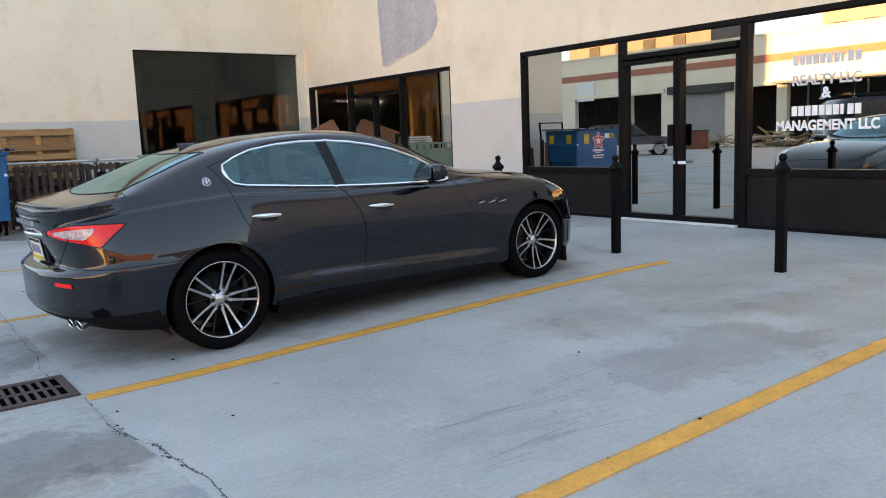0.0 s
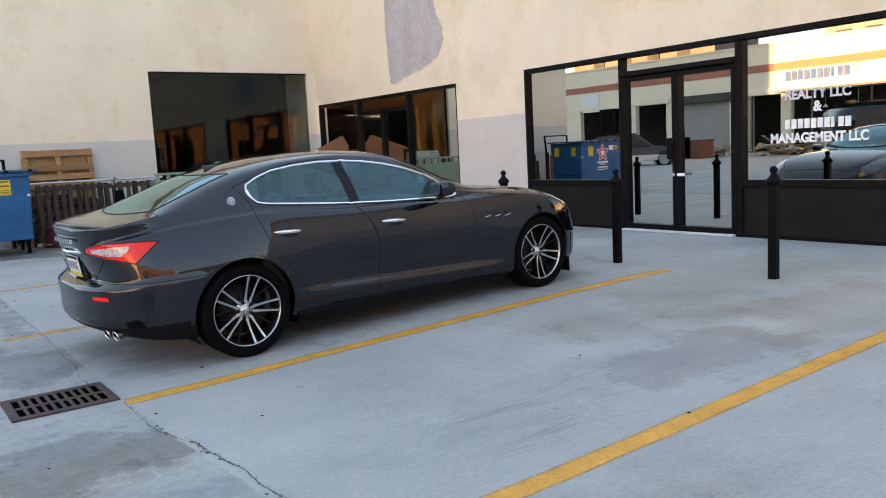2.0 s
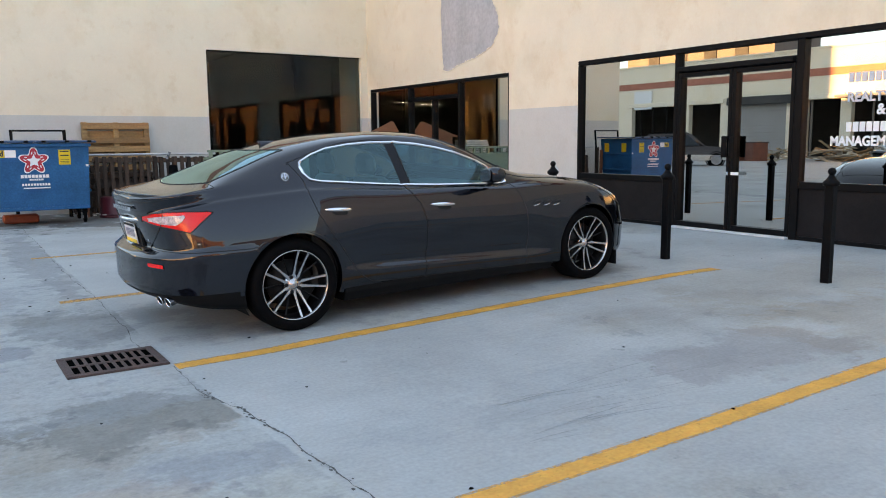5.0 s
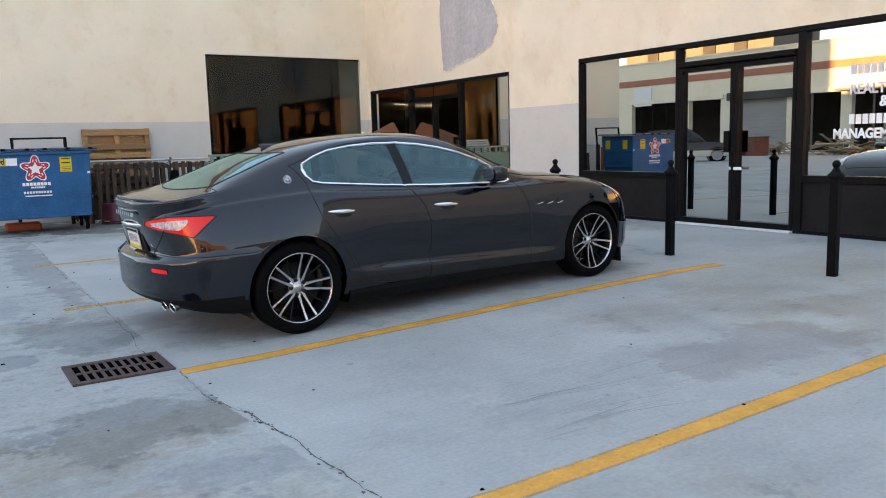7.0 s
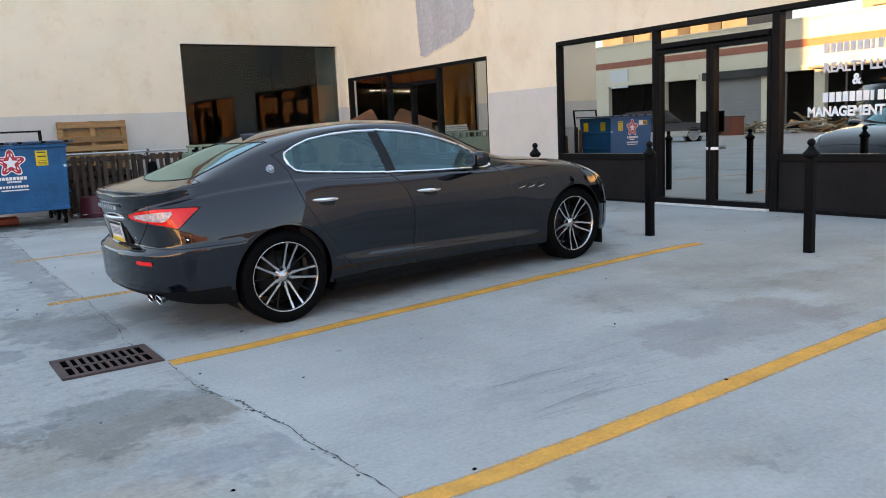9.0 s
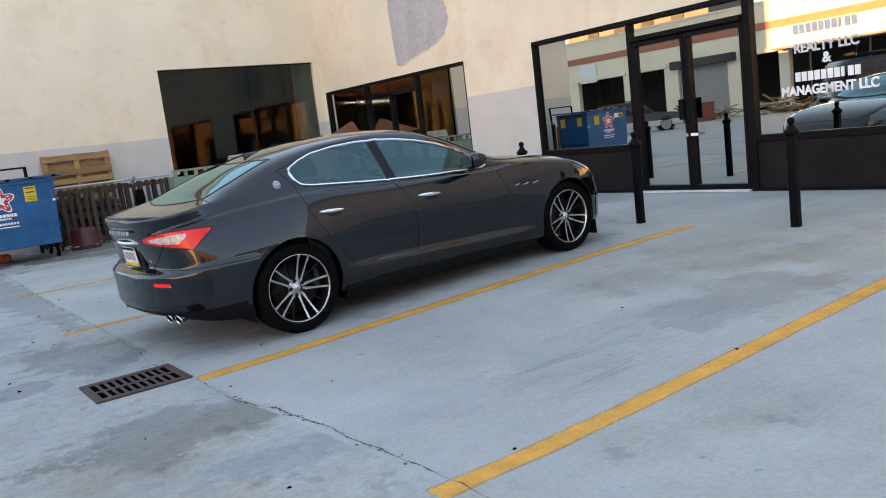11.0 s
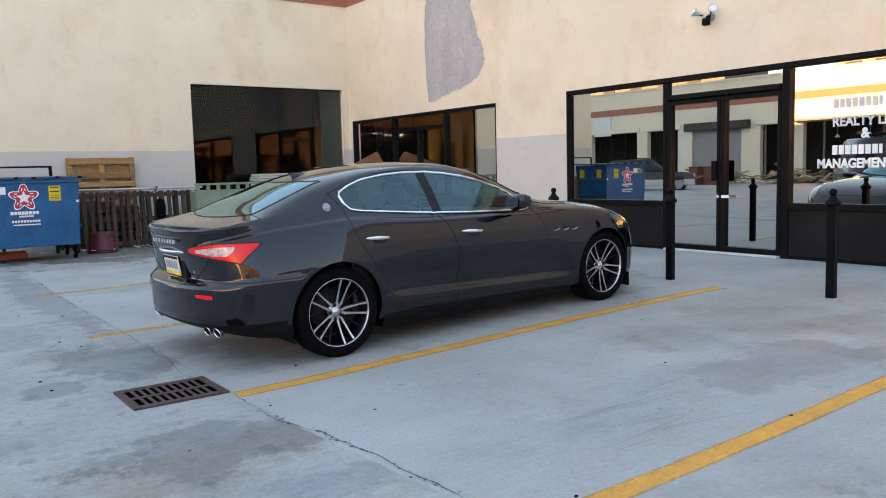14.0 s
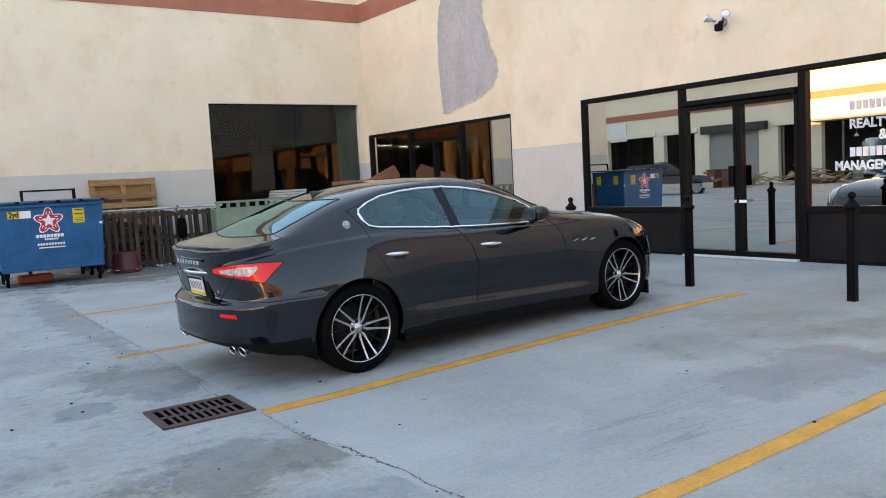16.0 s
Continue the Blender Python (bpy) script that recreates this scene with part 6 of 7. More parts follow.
def side_fittings(s):
    for nm, x0, x1, z in (("rear_door", 0.25, 0.485, 0.884), ("front_door", 1.205, 1.455, 0.852)):
        part("door_handle", oval_bar(x0, x1, z, 0.034, 0.032, s, 0.014), CHROME, CM[(nm, s)], "chrome door handle", True)
        # no hollow here: a black oval on the skin paints the recess's shade
        part("handle_recess", oval_bar(x0 + 0.06, x1 - 0.04, z - 0.028, 0.035, 0.004, s, 0.012), GAP, CM[(nm, s)], "dark oval standing for shade in the hand recess", True)
    for k in range(3):
        x = 2.30 + 0.115 * k
        v = part("side_vent", oval_bar(x, x + 0.102, 0.772 - 0.006 * k, 0.044, 0.007, s, -0.016), GAP, car, "dark oval wing vent", True)
        part("vent_chrome", oval_bar(x - 0.004, x + 0.085, 0.756 - 0.005 * k, 0.009, 0.011, s, -0.016), CHROME, v, smooth=True)
    # mirror
    mm = new("door_mirror")
    mm.parent = CM[("front_door", s)]
    mm["label"] = "grey painted door mirror"
    bm = bmesh.new()
    bmesh.ops.create_uvsphere(bm, u_segments=20, v_segments=12, radius=1)
    for v in bm.verts:
        c = v.co
        sq = [(1 if q > 0 else -1) * abs(q) ** 0.52 for q in c]
        k = 1 - 0.34 * max(0.0, sq[0]) - 0.10 * max(0.0, -sq[1])
        c.x, c.y, c.z = 1.80 + 0.085 * sq[0] - 0.03 * (sq[1] + 1), s * (1.05 + 0.128 * sq[1]), 1.062 + 0.010 * sq[1] + 0.066 * sq[2] * k
    part("mirror_housing", bm, PAINT, mm, smooth=True)
    bm = bmesh.new()
    bmesh.ops.create_uvsphere(bm, u_segments=20, v_segments=12, radius=1)
    for v in bm.verts:
        c = v.co
        sq = [(1 if q > 0 else -1) * abs(q) ** 0.52 for q in c]
        c.x, c.y, c.z = 1.713 + 0.004 * sq[0] - 0.03 * (sq[1] + 1), s * (1.05 + 0.108 * sq[1]), 1.062 + 0.010 * sq[1] + 0.050 * sq[2]
    part("mirror_glass", bm, HEADLAMP, mm, "dark mirror glass", True)
    bm = bmesh.new()
    tube(bm, [(1.84, s * 0.90, 0.975), (1.82, s * 0.96, 0.995), (1.80, s * 1.02, 1.02)], 0.028, 10, flat=0.6)
    part("mirror_arm", bm, TRIM_BLACK, mm, smooth=True)
    # emblem on the rear pillar: a plain oval with three bars
    y, n = skin(0.02, 1.135)
    em = new("pillar_emblem")
    em.parent = car
    nv = Vector((n[0], n[1] * s, n[2]))
    em.matrix_basis = Matrix.Translation((0.02, s * y, 1.135)) @ (nv.to_track_quat('Z', 'Y').to_matrix().to_4x4())
    ring = bmesh.new()
    tube(ring, [(0.026 * math.cos(a), 0.034 * math.sin(a), 0.003) for a in [2 * math.pi * k / 20 for k in range(20)]], 0.0028, 6, True)
    part("emblem_ring", ring, CHROME, em)
    bm = box(-0.0035, 0.0035, -0.024, 0.028, 0.001, 0.006)
    add_box(bm, -0.018, 0.018, -0.006, 0.0, 0.001, 0.006)
    add_box(bm, -0.018, -0.013, -0.004, 0.020, 0.001, 0.006)
    add_box(bm, 0.013, 0.018, -0.004, 0.020, 0.001, 0.006)
    part("emblem_bars", bm, CHROME, em)
    # sill below the doors, mud flap, tail pipes
    bm = bmesh.new()
    prism(bm, [(s * 0.70, 0.155), (s * 0.86, 0.155), (s * 0.893, 0.225), (s * 0.893, 0.262), (s * 0.70, 0.262)], 0.42, 2.57, "x")
    part("sill_skirt", bm, TRIM_BLACK, car, "black sill skirt")
    part("mud_flap", box(3.37, 3.39, min(s * 0.72, s * 0.92), max(s * 0.72, s * 0.92), 0.10, 0.24, bevel=0.005), TRIM_BLACK, car)
    for yy in (0.525, 0.655):
        tm = Matrix.Translation((-0.845 + 0.16 * (yy - 0.525), s * yy, 0.308)) @ pose(0, 0, 0, 0, 0, -s * 5) @ pose(0, 0, 0, 0, -108, 0) @ Matrix.Diagonal((0.80, 1.08, 1, 1))
        tp = part("tail_pipe", lathe(bmesh.new(), [(0.040, -0.15), (0.043, 0.03), (0.045, 0.038)], 24, tm, caps=False), DARK_CHROME, car, "dark chrome tail pipe", True)
        part("pipe_rim", lathe(bmesh.new(), [(0.0418, 0.034), (0.0425, 0.040), (0.0455, 0.040), (0.0455, 0.034)], 24, tm, caps=False), CHROME, tp, "bright pipe rim", True)
        part("pipe_bore", lathe(bmesh.new(), [(0.0418, 0.036), (0.040, -0.06), (0.0, -0.06)], 20, tm, caps=False), GAP, tp)
    # shut line of the boot beside the lamp
    pts = []
    for x, z in ((-0.838, 0.945), (-0.846, 0.90), (-0.853, 0.85), (-0.862, 0.80), (-0.868, 0.74), (-0.868, 0.66)):
        y, n = skin(x, z)
        pts.append((x, s * (y + 0.003), z))
    bm = bmesh.new()
    tube(bm, pts, 0.004, 6)
    part("boot_side_gap", bm, GAP, car)


for s in (-1, 1):
    side_fittings(s)


def rear_fittings():
    plate = new("number_plate")
    plate.parent = car
    plate["label"] = "white number plate with a yellow foot and unreadable bars"
    plate.matrix_basis = Matrix.Translation((-0.905, 0.0, 0.745)) @ pose(0, 0, 0, 0, -8, 0)
    part("recess", box(0.004, 0.034, -0.24, 0.24, -0.095, 0.095, bevel=0.01), TRIM_BLACK, plate)
    part("plate_sheet", box(-0.012, -0.004, -0.155, 0.155, -0.077, 0.077, bevel=0.004), PLATE_WHITE, plate)
    part("plate_foot", box(-0.0155, -0.0125, -0.15, 0.15, -0.073, -0.045), YELLOW_LABEL, plate)
    part("plate_head", box(-0.0155, -0.0125, -0.15, 0.15, 0.055, 0.073), TRIM_BLACK, plate)
    for k in range(7):
        part("number_bar", box(-0.0155, -0.0125, 0.115 - k * 0.036 - 0.014, 0.115 - k * 0.036, -0.025, 0.035), PLATE_INK, plate)
    bm = bmesh.new()
    tube(bm, [(-0.955 + 0.10 * (y / 0.4) ** 2, y, 0.858) for y in [-0.30 + 0.6 * k / 14 for k in range(15)]], 0.016, 8, flat=0.8)
    part("boot_chrome_bar", bm, CHROME, car, "chrome bar above the number plate", True)
    bm = bmesh.new()
    tube(bm, [(-0.90 + 0.10 * (y / 0.4) ** 2, y, 0.628) for y in [-0.33 + 0.66 * k / 14 for k in range(15)]], 0.009, 8, flat=0.8)
    part("boot_lower_chrome", bm, CHROME, car, "thin chrome strip below the number plate", True)
    for k in range(8):
        y = 0.22 - 0.062 * k
        part("name_bar", box(-0.975, -0.965, y - 0.04, y, 0.925, 0.955), CHROME, car, "plain chrome bar")
    for k in range(3):
        x = -0.905 + 0.013 * k
        y, n = skin(x, 0.715)
        turn = Vector((n[0], -n[1], n[2])).to_track_quat('Z', 'Y').to_matrix().to_4x4()
        part("badge_bar", box(-0.010, 0.010, -0.011, 0.011, -0.002, 0.003, m=Matrix.Translation((x, -y, 0.715)) @ turn), CHROME, car, "plain chrome bar")
    # lip spoiler
    bm, rings = bmesh.new(), []
    for k in range(25):
        y = -0.70 + 1.4 * k / 24
        x = -0.945 + 0.20 * (abs(y) / 0.74) ** 2.6
        zt = 1.046 - 0.022 * (abs(y) / 0.7) ** 2
        rings.append([bm.verts.new(p) for p in ((x + 0.09, y, zt), (x - 0.015, y, zt + 0.018), (x - 0.022, y, zt + 0.010), (x + 0.0, y, zt - 0.02), (x + 0.09, y, zt - 0.02))])
    for a, b in zip(rings, rings[1:]):
        for i in range(5):
            bm.faces.new((a[i], a[(i + 1) % 5], b[(i + 1) % 5], b[i]))
    bm.faces.new(rings[0])
    bm.faces.new(rings[-1])
    bmesh.ops.recalc_face_normals(bm, faces=bm.faces[:])
    part("boot_lip", bm, PAINT, CM[("boot_lid", 0)], "slim lip along the boot edge", True)
    # roof aerial fin
    bm, rings = bmesh.new(), []
    for k in range(9):
        f = k / 8
        x, h, w = 0.15 + 0.15 * f, 0.036 * (1 - f) ** 1.3, 0.016 * math.sin(math.pi * (0.15 + 0.8 * f))
        zt = PROF["top"](x) - 0.006
        lean = -0.02 * (1 - f)
        rings.append([bm.verts.new((x, -w, zt)), bm.verts.new((x + lean * 0.5, -w * 0.5, zt + h * 0.7)), bm.verts.new((x + lean, 0, zt + h + 0.006)), bm.verts.new((x + lean * 0.5, w * 0.5, zt + h * 0.7)), bm.verts.new((x, w, zt))])
    for a, b in zip(rings, rings[1:]):
        for i in range(4):
            bm.faces.new((a[i], a[i + 1], b[i + 1], b[i]))
    bm.faces.new(rings[0])
    bmesh.ops.recalc_face_normals(bm, faces=bm.faces[:])
    part("roof_fin", bm, PAINT, car, "small roof aerial fin", True)
    # diffuser below the bumper
    part("floor_pan", box(-0.12, 3.4, -0.67, 0.67, 0.175, 0.25, bevel=0.02), TRIM_BLACK, car)


rear_fittings()


def cabin():
    part("cabin_tub", box(0.1, 2.3, -0.80, 0.80, 0.30, 0.36), DARK_TRIM, car)
    for s in (-1, 1):
        part("door_lining", box(0.2, 2.2, s * 0.80 - 0.02, s * 0.80 + 0.02, 0.36, 0.94, bevel=0.01), DARK_TRIM, car)
    part("parcel_shelf", box(-0.45, 0.20, -0.62, 0.62, 0.98, 1.02, bevel=0.01), DARK_TRIM, car)
    bm = box(1.75, 2.3, -0.72, 0.72, 0.72, 0.96, bevel=0.05)
    part("dashboard", bm, DARK_TRIM, car)
    for x, n in ((1.05, 2), (0.22, 2)):
        for s in (-1, 1):
            seat = new("seat")
            seat.parent = car
            seat["label"] = "tan leather car seat"
            part("cushion", box(x + 0.05, x + 0.55, s * 0.38 - 0.25, s * 0.38 + 0.25, 0.40, 0.60, bevel=0.05), LEATHER, seat)
            part("backrest", box(-0.07, 0.07, -0.25, 0.25, 0, 0.58, bevel=0.05, m=Matrix.Translation((x + 0.08, s * 0.38, 0.52)) @ pose(0, 0, 0, 0, -18, 0)), LEATHER, seat)
            part("headrest", box(-0.045, 0.045, -0.13, 0.13, 0, 0.18, bevel=0.04, m=Matrix.Translation((x - 0.105, s * 0.38, 1.09)) @ pose(0, 0, 0, 0, -10, 0)), LEATHER, seat)
    bm = bmesh.new()
    tube(bm, [(1.62 + 0.07 * math.sin(a), 0.38 + 0.18 * math.cos(a), 0.90 + 0.17 * math.sin(a)) for a in [2 * math.pi * k / 24 for k in range(24)]], 0.015, 8, True)
    part("steering_wheel", bm, DARK_TRIM, car)


cabin()

# ---- across the yard, seen in the shop glass ----
FAR_GREY = mat("grey_far_render", (0.22, 0.215, 0.22), 0.8, vary=0.1, scale=0.3)
FAR_BROWN = mat("brown_far_cladding", (0.17, 0.14, 0.125), 0.8, vary=0.15, scale=0.3)
# shade inside open bays is put into this colour; also used on dark fittings
BAY_SHADE_AND_TRIM = mat("bay_shade_and_dark_fittings", (0.055, 0.052, 0.05), 0.9, vary=0.3, scale=0.5)
SHUTTER = mat("grey_roller_shutter", (0.30, 0.29, 0.28), 0.6, vary=0.1, scale=1)
RUBBLE = mat("broken_timber_and_plaster", (0.36, 0.30, 0.22), 0.9, vary=0.4, scale=2)
WEST_X = -30.0


def west_building():
    b = base("wall_west", Matrix(), "long cream commercial building with a red band across the yard", "building", kind="structure")

    def put(u, d, z):
        return (WEST_X - d, u, z)
    holes = [(2.0, 13.0, 0.1, 3.7), (15.5, 27.3, 0.1, 3.85), (28.0, 30.3, 0.1, 3.85), (31.7, 35.7, 0.1, 3.75), (36.9, 39.7, 0.1, 3.9), (40.7, 45.4, 0.4, 3.9), (48, 54, 0.6, 3.6)]
    wall_with_holes("facade", -40, 70, 0.0, 7.0, holes, 0.4, put, CREAM, "cream sunlit facade", b)
    for u0, u1, z0, z1 in holes[2:3] + holes[4:]:
        part("lintel", box(WEST_X + 0.002, WEST_X + 0.12, u0 - 0.3, u1 + 0.3, z1, z1 + 0.32, bevel=0.02), CREAM, b, "pale plaster lintel")
    part("red_band", box(WEST_X - 0.02, WEST_X + 0.04, -40, 70, 5.30, 5.78), RED_STRIPE, b, "brick-red painted band")
    part("parapet", box(WEST_X - 0.5, WEST_X + 0.08, -40, 70, 7.0, 7.12), CREAM, b)
    part("bay_back", box(WEST_X - 7, WEST_X - 6.8, -40, 70, 0, 6.9), BAY_SHADE_AND_TRIM, b, "inside of the open bays, shade put into its colour")
    part("bay_floor", box(WEST_X - 7, WEST_X - 0.4, -40, 70, 0.01, 0.05), BAY_SHADE_AND_TRIM, b)
    part("roof_slab", box(WEST_X - 20, WEST_X - 0.4, -40, 70, 6.75, 6.9), FAR_GREY, b)
    for k in range(15):
        part("shutter_slat", box(WEST_X - 0.22, WEST_X - 0.18 + 0.03 * (k % 2), 31.7, 35.7, 0.1 + k * 0.243, 0.1 + k * 0.243 + 0.235), SHUTTER, b)
    part("shutter_box", box(WEST_X - 0.1, WEST_X + 0.45, 31.0, 36.1, 3.7, 4.25, bevel=0.03), BAY_SHADE_AND_TRIM, b, "dark shutter housing")
    part("canopy", box(WEST_X, WEST_X + 1.1, 15.0, 27.8, 3.85, 4.0), FAR_GREY, b)
    part("white_sign", box(WEST_X + 0.02, WEST_X + 0.1, 43.3, 45.1, 3.75, 5.15), PLATE_WHITE, b, "plain white sign board")
    for y in (17.5, 20.5, 23.5, 25.5):
        part("hanging_rod", box(WEST_X - 0.82, WEST_X - 0.8, y, y + 0.02, 3.0, 3.9), STEEL, b)
        part("hanging_lamp", lathe(bmesh.new(), [(0.03, 0.2), (0.16, 0.0), (0.02, 0.02)], 12, Matrix.Translation((WEST_X - 0.81, y + 0.01, 2.8))), WHITE_PAINT, b)
    for y in (18.8, 22.4, 26.0, 30.0):
        part("bay_mullion", box(WEST_X - 0.3, WEST_X - 0.2, y, y + 0.1, 0.1, 3.8), FAR_BROWN, b)
    part("downpipe", box(WEST_X + 0.02, WEST_X + 0.2, 14.6, 14.85, 0.0, 7.0), FAR_GREY, b)
    for y in (41.9, 43.3, 44.5):
        part("window_mullion", box(WEST_X - 0.2, WEST_X - 0.1, y, y + 0.09, 0.4, 3.9), BLACK_METAL, b)


west_building()


def far_block():
    b = base("far_building", pose(-62, 36, 0), "grey apartment block behind the yard", "building")
    part("wall", box(-8, 0, -10, 6, 0, 15.0), FAR_GREY, b)
    part("brown_bay", box(0.0, 0.5, -3.2, -1.2, 0, 15.2), FAR_BROWN, b, "brown clad stair bay")
    part("roof_edge", box(-8.6, 0.9, -10.6, 6.5, 15.0, 15.3), FAR_GREY, b)
    for y in (-8.5, -5.8, 0.5, 3.4):
        for z in (9.5, 12.4):
            w = part("window", box(0.0, 0.1, y, y + 1.5, z, z + 1.6), BAY_SHADE_AND_TRIM, b)
            part("sill", box(0.1, 0.2, y - 0.1, y + 1.6, z - 0.1, z), PLATE_WHITE, w)
    d = base("arched_roof_hall", pose(-70, -2, 0), "large hall with a rounded pale roof far off", "building")
    n, prof = 24, []
    for k in range(n + 1):
        a = math.pi * k / n
        prof.append((-17 * math.cos(a), 8.5 + 7.5 * math.sin(a) ** 0.8))
    bm = bmesh.new()
    prism(bm, [(-17, 0)] + prof + [(17, 0)], -10, 5, "x")
    part("arched_shell", bm, FAR_GREY, d)
    g = base("low_far_building", pose(-55, 62, 0), "dark brown low block beyond the yard", "building")
    part("wall", box(-8, 0, -12, 8, 0, 13), FAR_BROWN, g)
    for y in (-9, -5, -1, 3):
        part("window", box(0, 0.1, y, y + 1.6, 9.3, 11.2), BAY_SHADE_AND_TRIM, g)


far_block()


def south_building():
    b = base("wall_south", Matrix(), "brown brick and render building closing the yard", "building", kind="structure")

    def put(u, d, z):
        return (u, -19 - d, z)
    holes = [(-18.8, -8.9, 0.1, 4.85), (-22.6, -22.0, 1.2, 3.7), (-21.4, -20.8, 1.2, 3.7), (-20.2, -19.6, 1.2, 3.7)]
    wall_with_holes("facade", -30, -8.0, 0, 6.2, holes, 0.4, put, SOUTH_TAN, "", b)
    part("back", box(-30, -8, -24, -23.6, 0, 6.2), BAY_SHADE_AND_TRIM, b)
    part("roof_slab", box(-30, -8, -24, -18.9, 6.2, 6.45), FAR_GREY, b)
    part("red_band", box(-30, -8, -19.02, -18.96, 4.9, 5.35), RED_STRIPE, b)


def sunlit_shops():
    """A row of shops set askew, catching the low sun."""
    b = base("sunlit_shops", pose(-7.9, -19.4, 0, 0, 0, -35), "red-brown rendered row of shops in low sunlight", "building")

    def put(u, d, z):
        return (u, -d, z)
    holes = []
    for k in range(5):
        u = 0.6 + 2.2 * k
        holes.append((u, u + (1.25 if k % 2 else 1.65), 0.1 if k % 3 == 1 else 0.7, 2.9))
        holes.append((u + 0.1, u + 1.2, 4.0, 5.2))
    wall_with_holes("facade", 0, 11.5, 0, 6.6, holes, 0.35, put, SHOP_ROW, "", b)
    part("back", box(0, 11.5, -5.0, -4.7, 0, 6.6), BAY_SHADE_AND_TRIM, b)
    part("roof_slab", box(-0.1, 11.6, -5.0, 0.1, 6.6, 6.8), FAR_GREY, b)
    part("cornice", box(0, 11.5, 0.003, 0.14, 3.3, 3.55, bevel=0.03), SOUTH_WALL, b)
    for u0, u1, z0, z1 in holes:
        part("window_bar", box((u0 + u1) / 2 - 0.03, (u0 + u1) / 2 + 0.03, -0.2, -0.14, z0, z1), BLACK_METAL, b)


def grey_shed():
    b = base("grey_shed", pose(2.0, -26.6, 0), "low dark grey shed across the street", "building")
    part("wall", box(0, 9, -6, 0, 0, 4.6), SOUTH_WALL, b)
    part("annexe", box(9.0, 15, -5.5, 0.2, 0, 3.4), FAR_BROWN, b)
    part("roof_edge", box(-0.2, 9.2, -6.2, 0.25, 4.6, 4.85), BAY_SHADE_AND_TRIM, b)
    for k in range(3):
        part("shed_door", box(0.8 + 2.7 * k, 2.6 + 2.7 * k, 0.003, 0.06, 0.0, 2.6, bevel=0.01), BAY_SHADE_AND_TRIM, b)


SOUTH_WALL = mat("grey_brown_render", (0.15, 0.135, 0.125), 0.85, vary=0.12, scale=0.6)
SOUTH_TAN = mat("tan_render", (0.60, 0.40, 0.20), 0.85, vary=0.12, scale=0.6)
SHOP_ROW = mat("red_brown_render", (0.20, 0.095, 0.048), 0.85, vary=0.15, scale=0.7)
south_building()
sunlit_shops()
grey_shed()
part("banner", box(-21.9, -20.3, -18.99, -18.95, 4.0, 5.2), PLATE_WHITE, scene.objects["wall_south"], "plain white banner")
for k in range(2):
    strip_lamp(pose(-15.6 + 2.3 * k, -19.7, 4.25 + 0.08 * k, 0, 0, 90))


SILVER = mat("silver_paint", (0.62, 0.59, 0.54), 0.4, 0.5, vary=0.06)


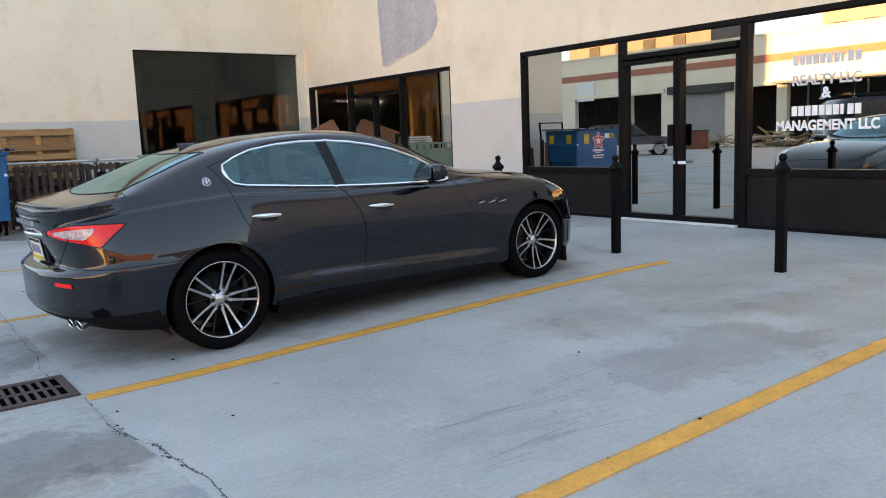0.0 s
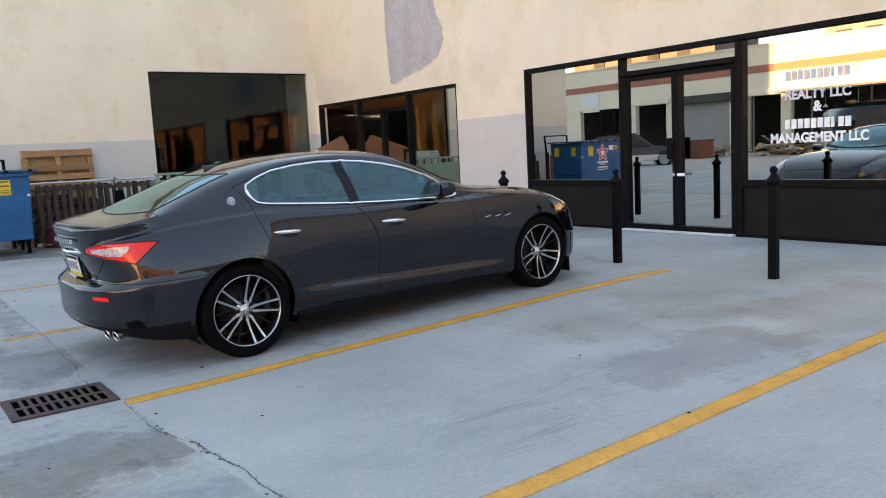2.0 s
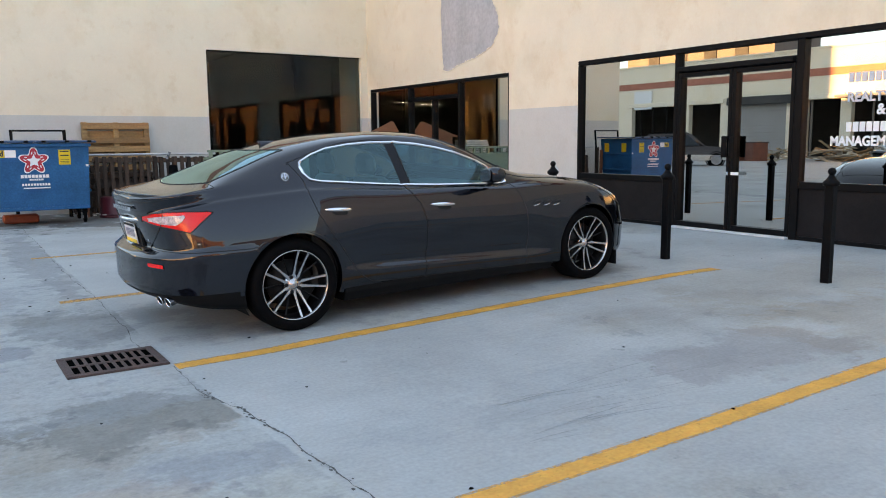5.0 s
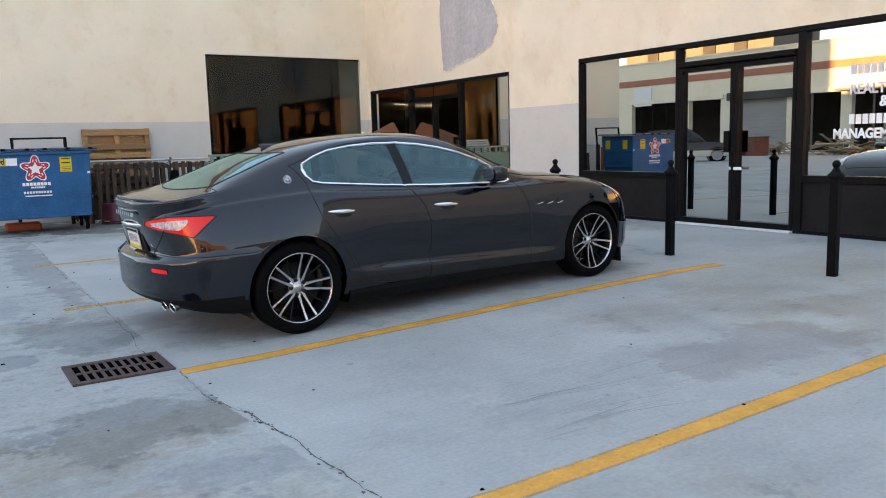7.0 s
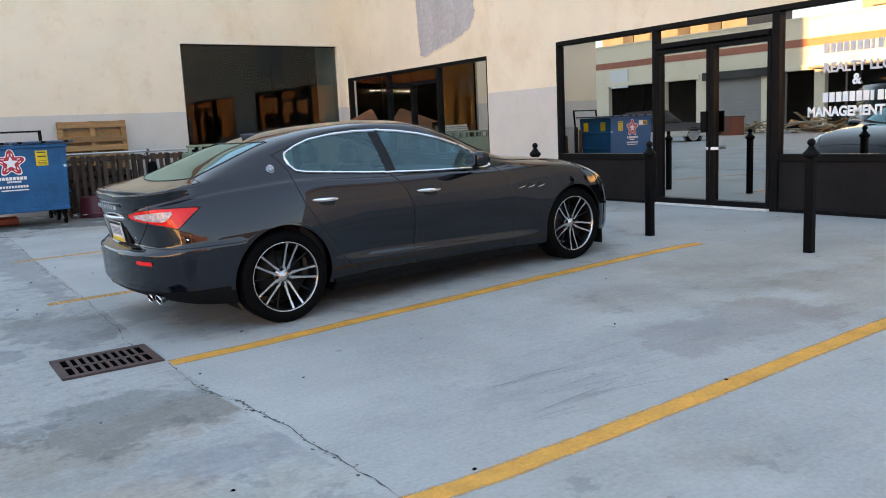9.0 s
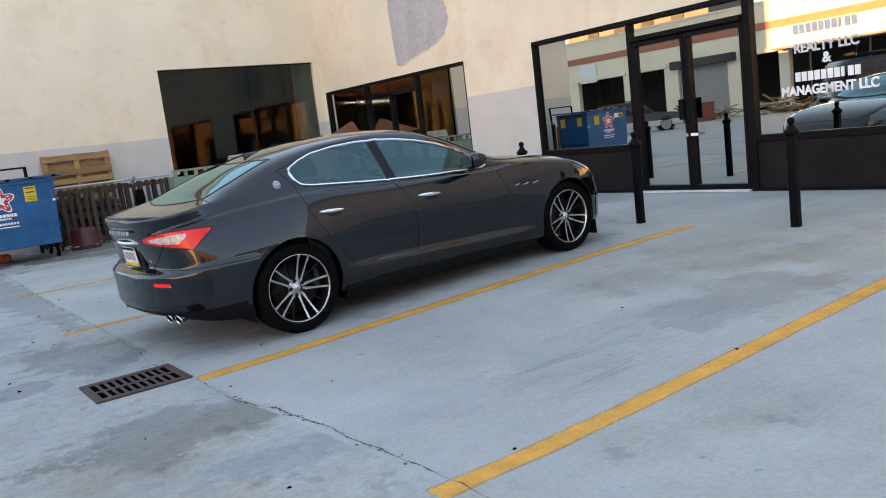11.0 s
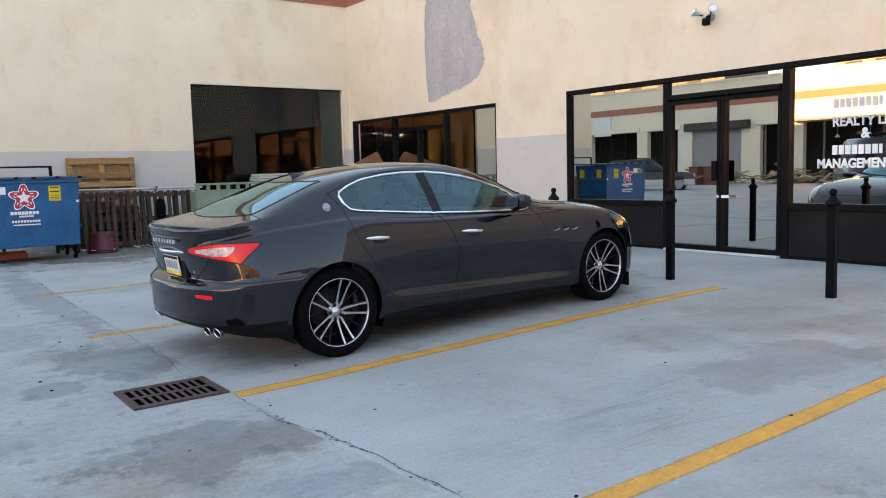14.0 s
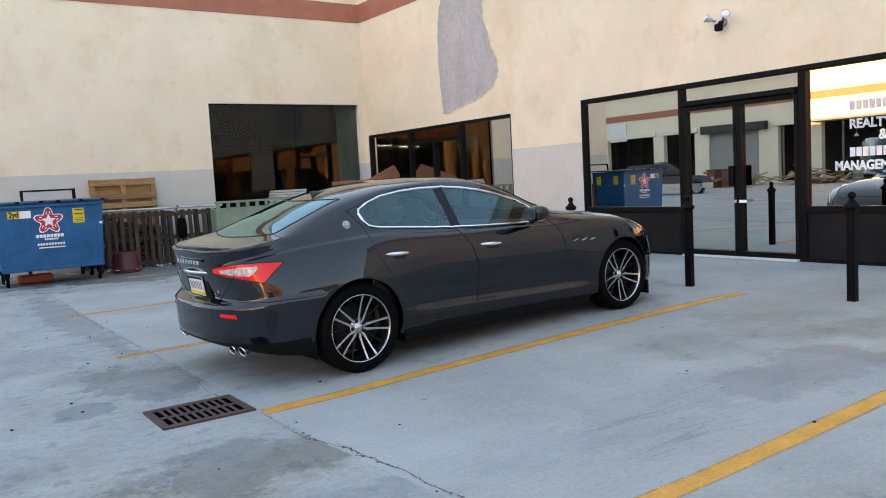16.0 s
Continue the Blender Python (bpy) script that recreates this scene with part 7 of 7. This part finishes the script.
def plain_vehicle(name, m, paint, label, van=False):
    """A tall estate or van, x forward, middle of the wheelbase at the origin."""
    v = base(name, m, label, "car")
    bm = bmesh.new()
    low = [(-2.3, 0.35), (-2.35, 0.75), (-2.28, 1.05), (0.95, 1.08), (2.0, 1.0), (2.32, 0.85), (2.35, 0.45), (2.25, 0.33)]
    prism(bm, low, -0.92, 0.92, "y")
    bmesh.ops.bevel(bm, geom=bm.edges[:], offset=0.07, segments=2, affect='EDGES')
    part("body", bm, paint, v, smooth=True)
    top = [(-2.22, 1.0), (-2.1, 1.72), (0.1 if not van else 0.6, 1.78), (0.95, 1.05)]
    bm = bmesh.new()
    prism(bm, top, -0.80, 0.80, "y")
    bmesh.ops.bevel(bm, geom=bm.edges[:], offset=0.06, segments=2, affect='EDGES')
    part("cabin", bm, paint, v, smooth=True)
    for s in (-1, 1):
        a, b = sorted((s * 0.79, s * 0.805))
        for o in ([(-2.0, 1.12), (-1.93, 1.62), (-1.25, 1.66), (-1.25, 1.12)], [(-1.15, 1.12), (-1.15, 1.66), (-0.4, 1.67), (-0.4, 1.12)], [(-0.3, 1.12), (-0.3, 1.67), (0.05, 1.66), (0.62, 1.12)]):
            part("side_window", prism(bmesh.new(), o, a, b, "y"), HEADLAMP, v, "dark side window")
        for x in (-1.4, 1.45):
            w = part("wheel", lathe(bmesh.new(), [(0.24, -0.11), (0.34, -0.11), (0.37, -0.06), (0.37, 0.06), (0.34, 0.11), (0.24, 0.11)], 28, Matrix.Translation((x, s * 0.83, 0.37)) @ pose(0, 0, 0, -90 * s, 0, 0)), RUBBER, v)
            part("rim", lathe(bmesh.new(), [(0.25, 0.09), (0.255, 0.118), (0.22, 0.112), (0.08, 0.116), (0.0, 0.118)], 24, Matrix.Translation((x, s * 0.83, 0.37)) @ pose(0, 0, 0, -90 * s, 0, 0)), STEEL, w)
            part("wheel_arch", lathe(bmesh.new(), [(0.40, -0.12), (0.44, -0.1), (0.44, 0.095), (0.40, 0.10)], 28, Matrix.Translation((x, s * 0.83, 0.38)) @ pose(0, 0, 0, -90 * s, 0, 0), caps=False), TRIM_BLACK, v)
        part("headlamp", box(2.2, 2.34, s * 0.72 - 0.17, s * 0.72 + 0.17, 0.74, 0.92, bevel=0.04), LENS_CLEAR, v)
        part("lower_cladding", box(-2.3, 2.3, min(s * 0.9, s * 0.94), max(s * 0.9, s * 0.94), 0.34, 0.64, bevel=0.02), SILVER, v)
        part("roof_rail", box(-1.9, 0.0, s * 0.66 - 0.02, s * 0.66 + 0.02, 1.79, 1.83, bevel=0.01), TRIM_BLACK, v)
    part("windscreen", prism(bmesh.new(), [(0.14, 1.72), (0.16, 1.74), (0.93, 1.10), (0.91, 1.08)], -0.7, 0.7, "y"), HEADLAMP, v)
    part("grille", box(2.33, 2.37, -0.4, 0.4, 0.55, 0.85, bevel=0.02), TRIM_BLACK, v)
    return v


plain_vehicle("parked_estate_car", pose(-15.0, 27.3, 0.0, 0, 0, -132) @ Matrix.Scale(0.96, 4), mat("brown_paint", (0.038, 0.026, 0.022), 0.3, 0.3, vary=0.08, coat=0.6), "brown and silver off-road estate car across the yard")
van = plain_vehicle("parked_van", pose(-7.5, 10.3, 0.0, 0, 0, -139) @ Matrix.Scale(1.18, 4), mat("black_paint", (0.012, 0.012, 0.014), 0.25, 0.2, vary=0.1, coat=0.6), "black tall off-road car parked across the yard", True)
part("door_bars", box(-0.9, 0.6, -0.945, -0.925, 0.78, 0.86), WHITE_PAINT, van, "plain white bar of lettering")


def timber_pile(m, seed, label, n=46, spread=(3.2, 1.4), h=0.8):
    rnd, b = random.Random(seed), base("timber_pile", m, label, "timber pile")
    for k in range(n):
        f = rnd.random()
        ln, w, t = rnd.uniform(0.8, 2.4), rnd.uniform(0.08, 0.3), rnd.uniform(0.02, 0.08)
        x, y = rnd.gauss(0, spread[0] * 0.4), rnd.gauss(0, spread[1] * 0.4)
        z = max(0.05, h * rnd.random() * math.exp(-(x / spread[0]) ** 2 - (y / spread[1]) ** 2))
        bm = box(-ln / 2, ln / 2, -w / 2, w / 2, -t / 2, t / 2, m=pose(0, 0, 0, rnd.uniform(-15, 15), rnd.uniform(-22, 22), 0))
        o = part("board", bm, RUBBLE if k % 3 else WOOD_NEW, b)
        o.matrix_basis = pose(x, y, z + 0.1, 0, 0, rnd.uniform(0, 180))
    return b


timber_pile(pose(-25.5, 31.5, 0, 0, 0, 30), 3, "heap of broken boards and pallets by the far shops", 60, (4.0, 1.8), 0.9)
timber_pile(pose(-26.5, 26.0, 0, 0, 0, 10), 5, "heap of broken boards and plaster by the far shops", 50, (3.5, 1.5), 0.9)
timber_pile(pose(-25.0, 40.0, 0, 0, 0, 60), 8, "stack of old pallets and boards by the far shops", 40, (3.0, 1.4), 0.7)
for k, (x, y) in enumerate(((-24.0, 29.6), (-24.3, 30.9))):
    c = base("steel_skip", pose(x, y, 0, 0, 0, 20), "rusty red steel bin by the far shops", "bin")
    part("body", box(-0.5, 0.5, -0.45, 0.45, 0, 1.2, bevel=0.03), mat("rusty_red_steel", (0.16, 0.05, 0.03), 0.7, vary=0.3), c)
    part("rim", box(-0.54, 0.54, -0.49, 0.49, 1.14, 1.2, bevel=0.01), GRATE_IRON, c)
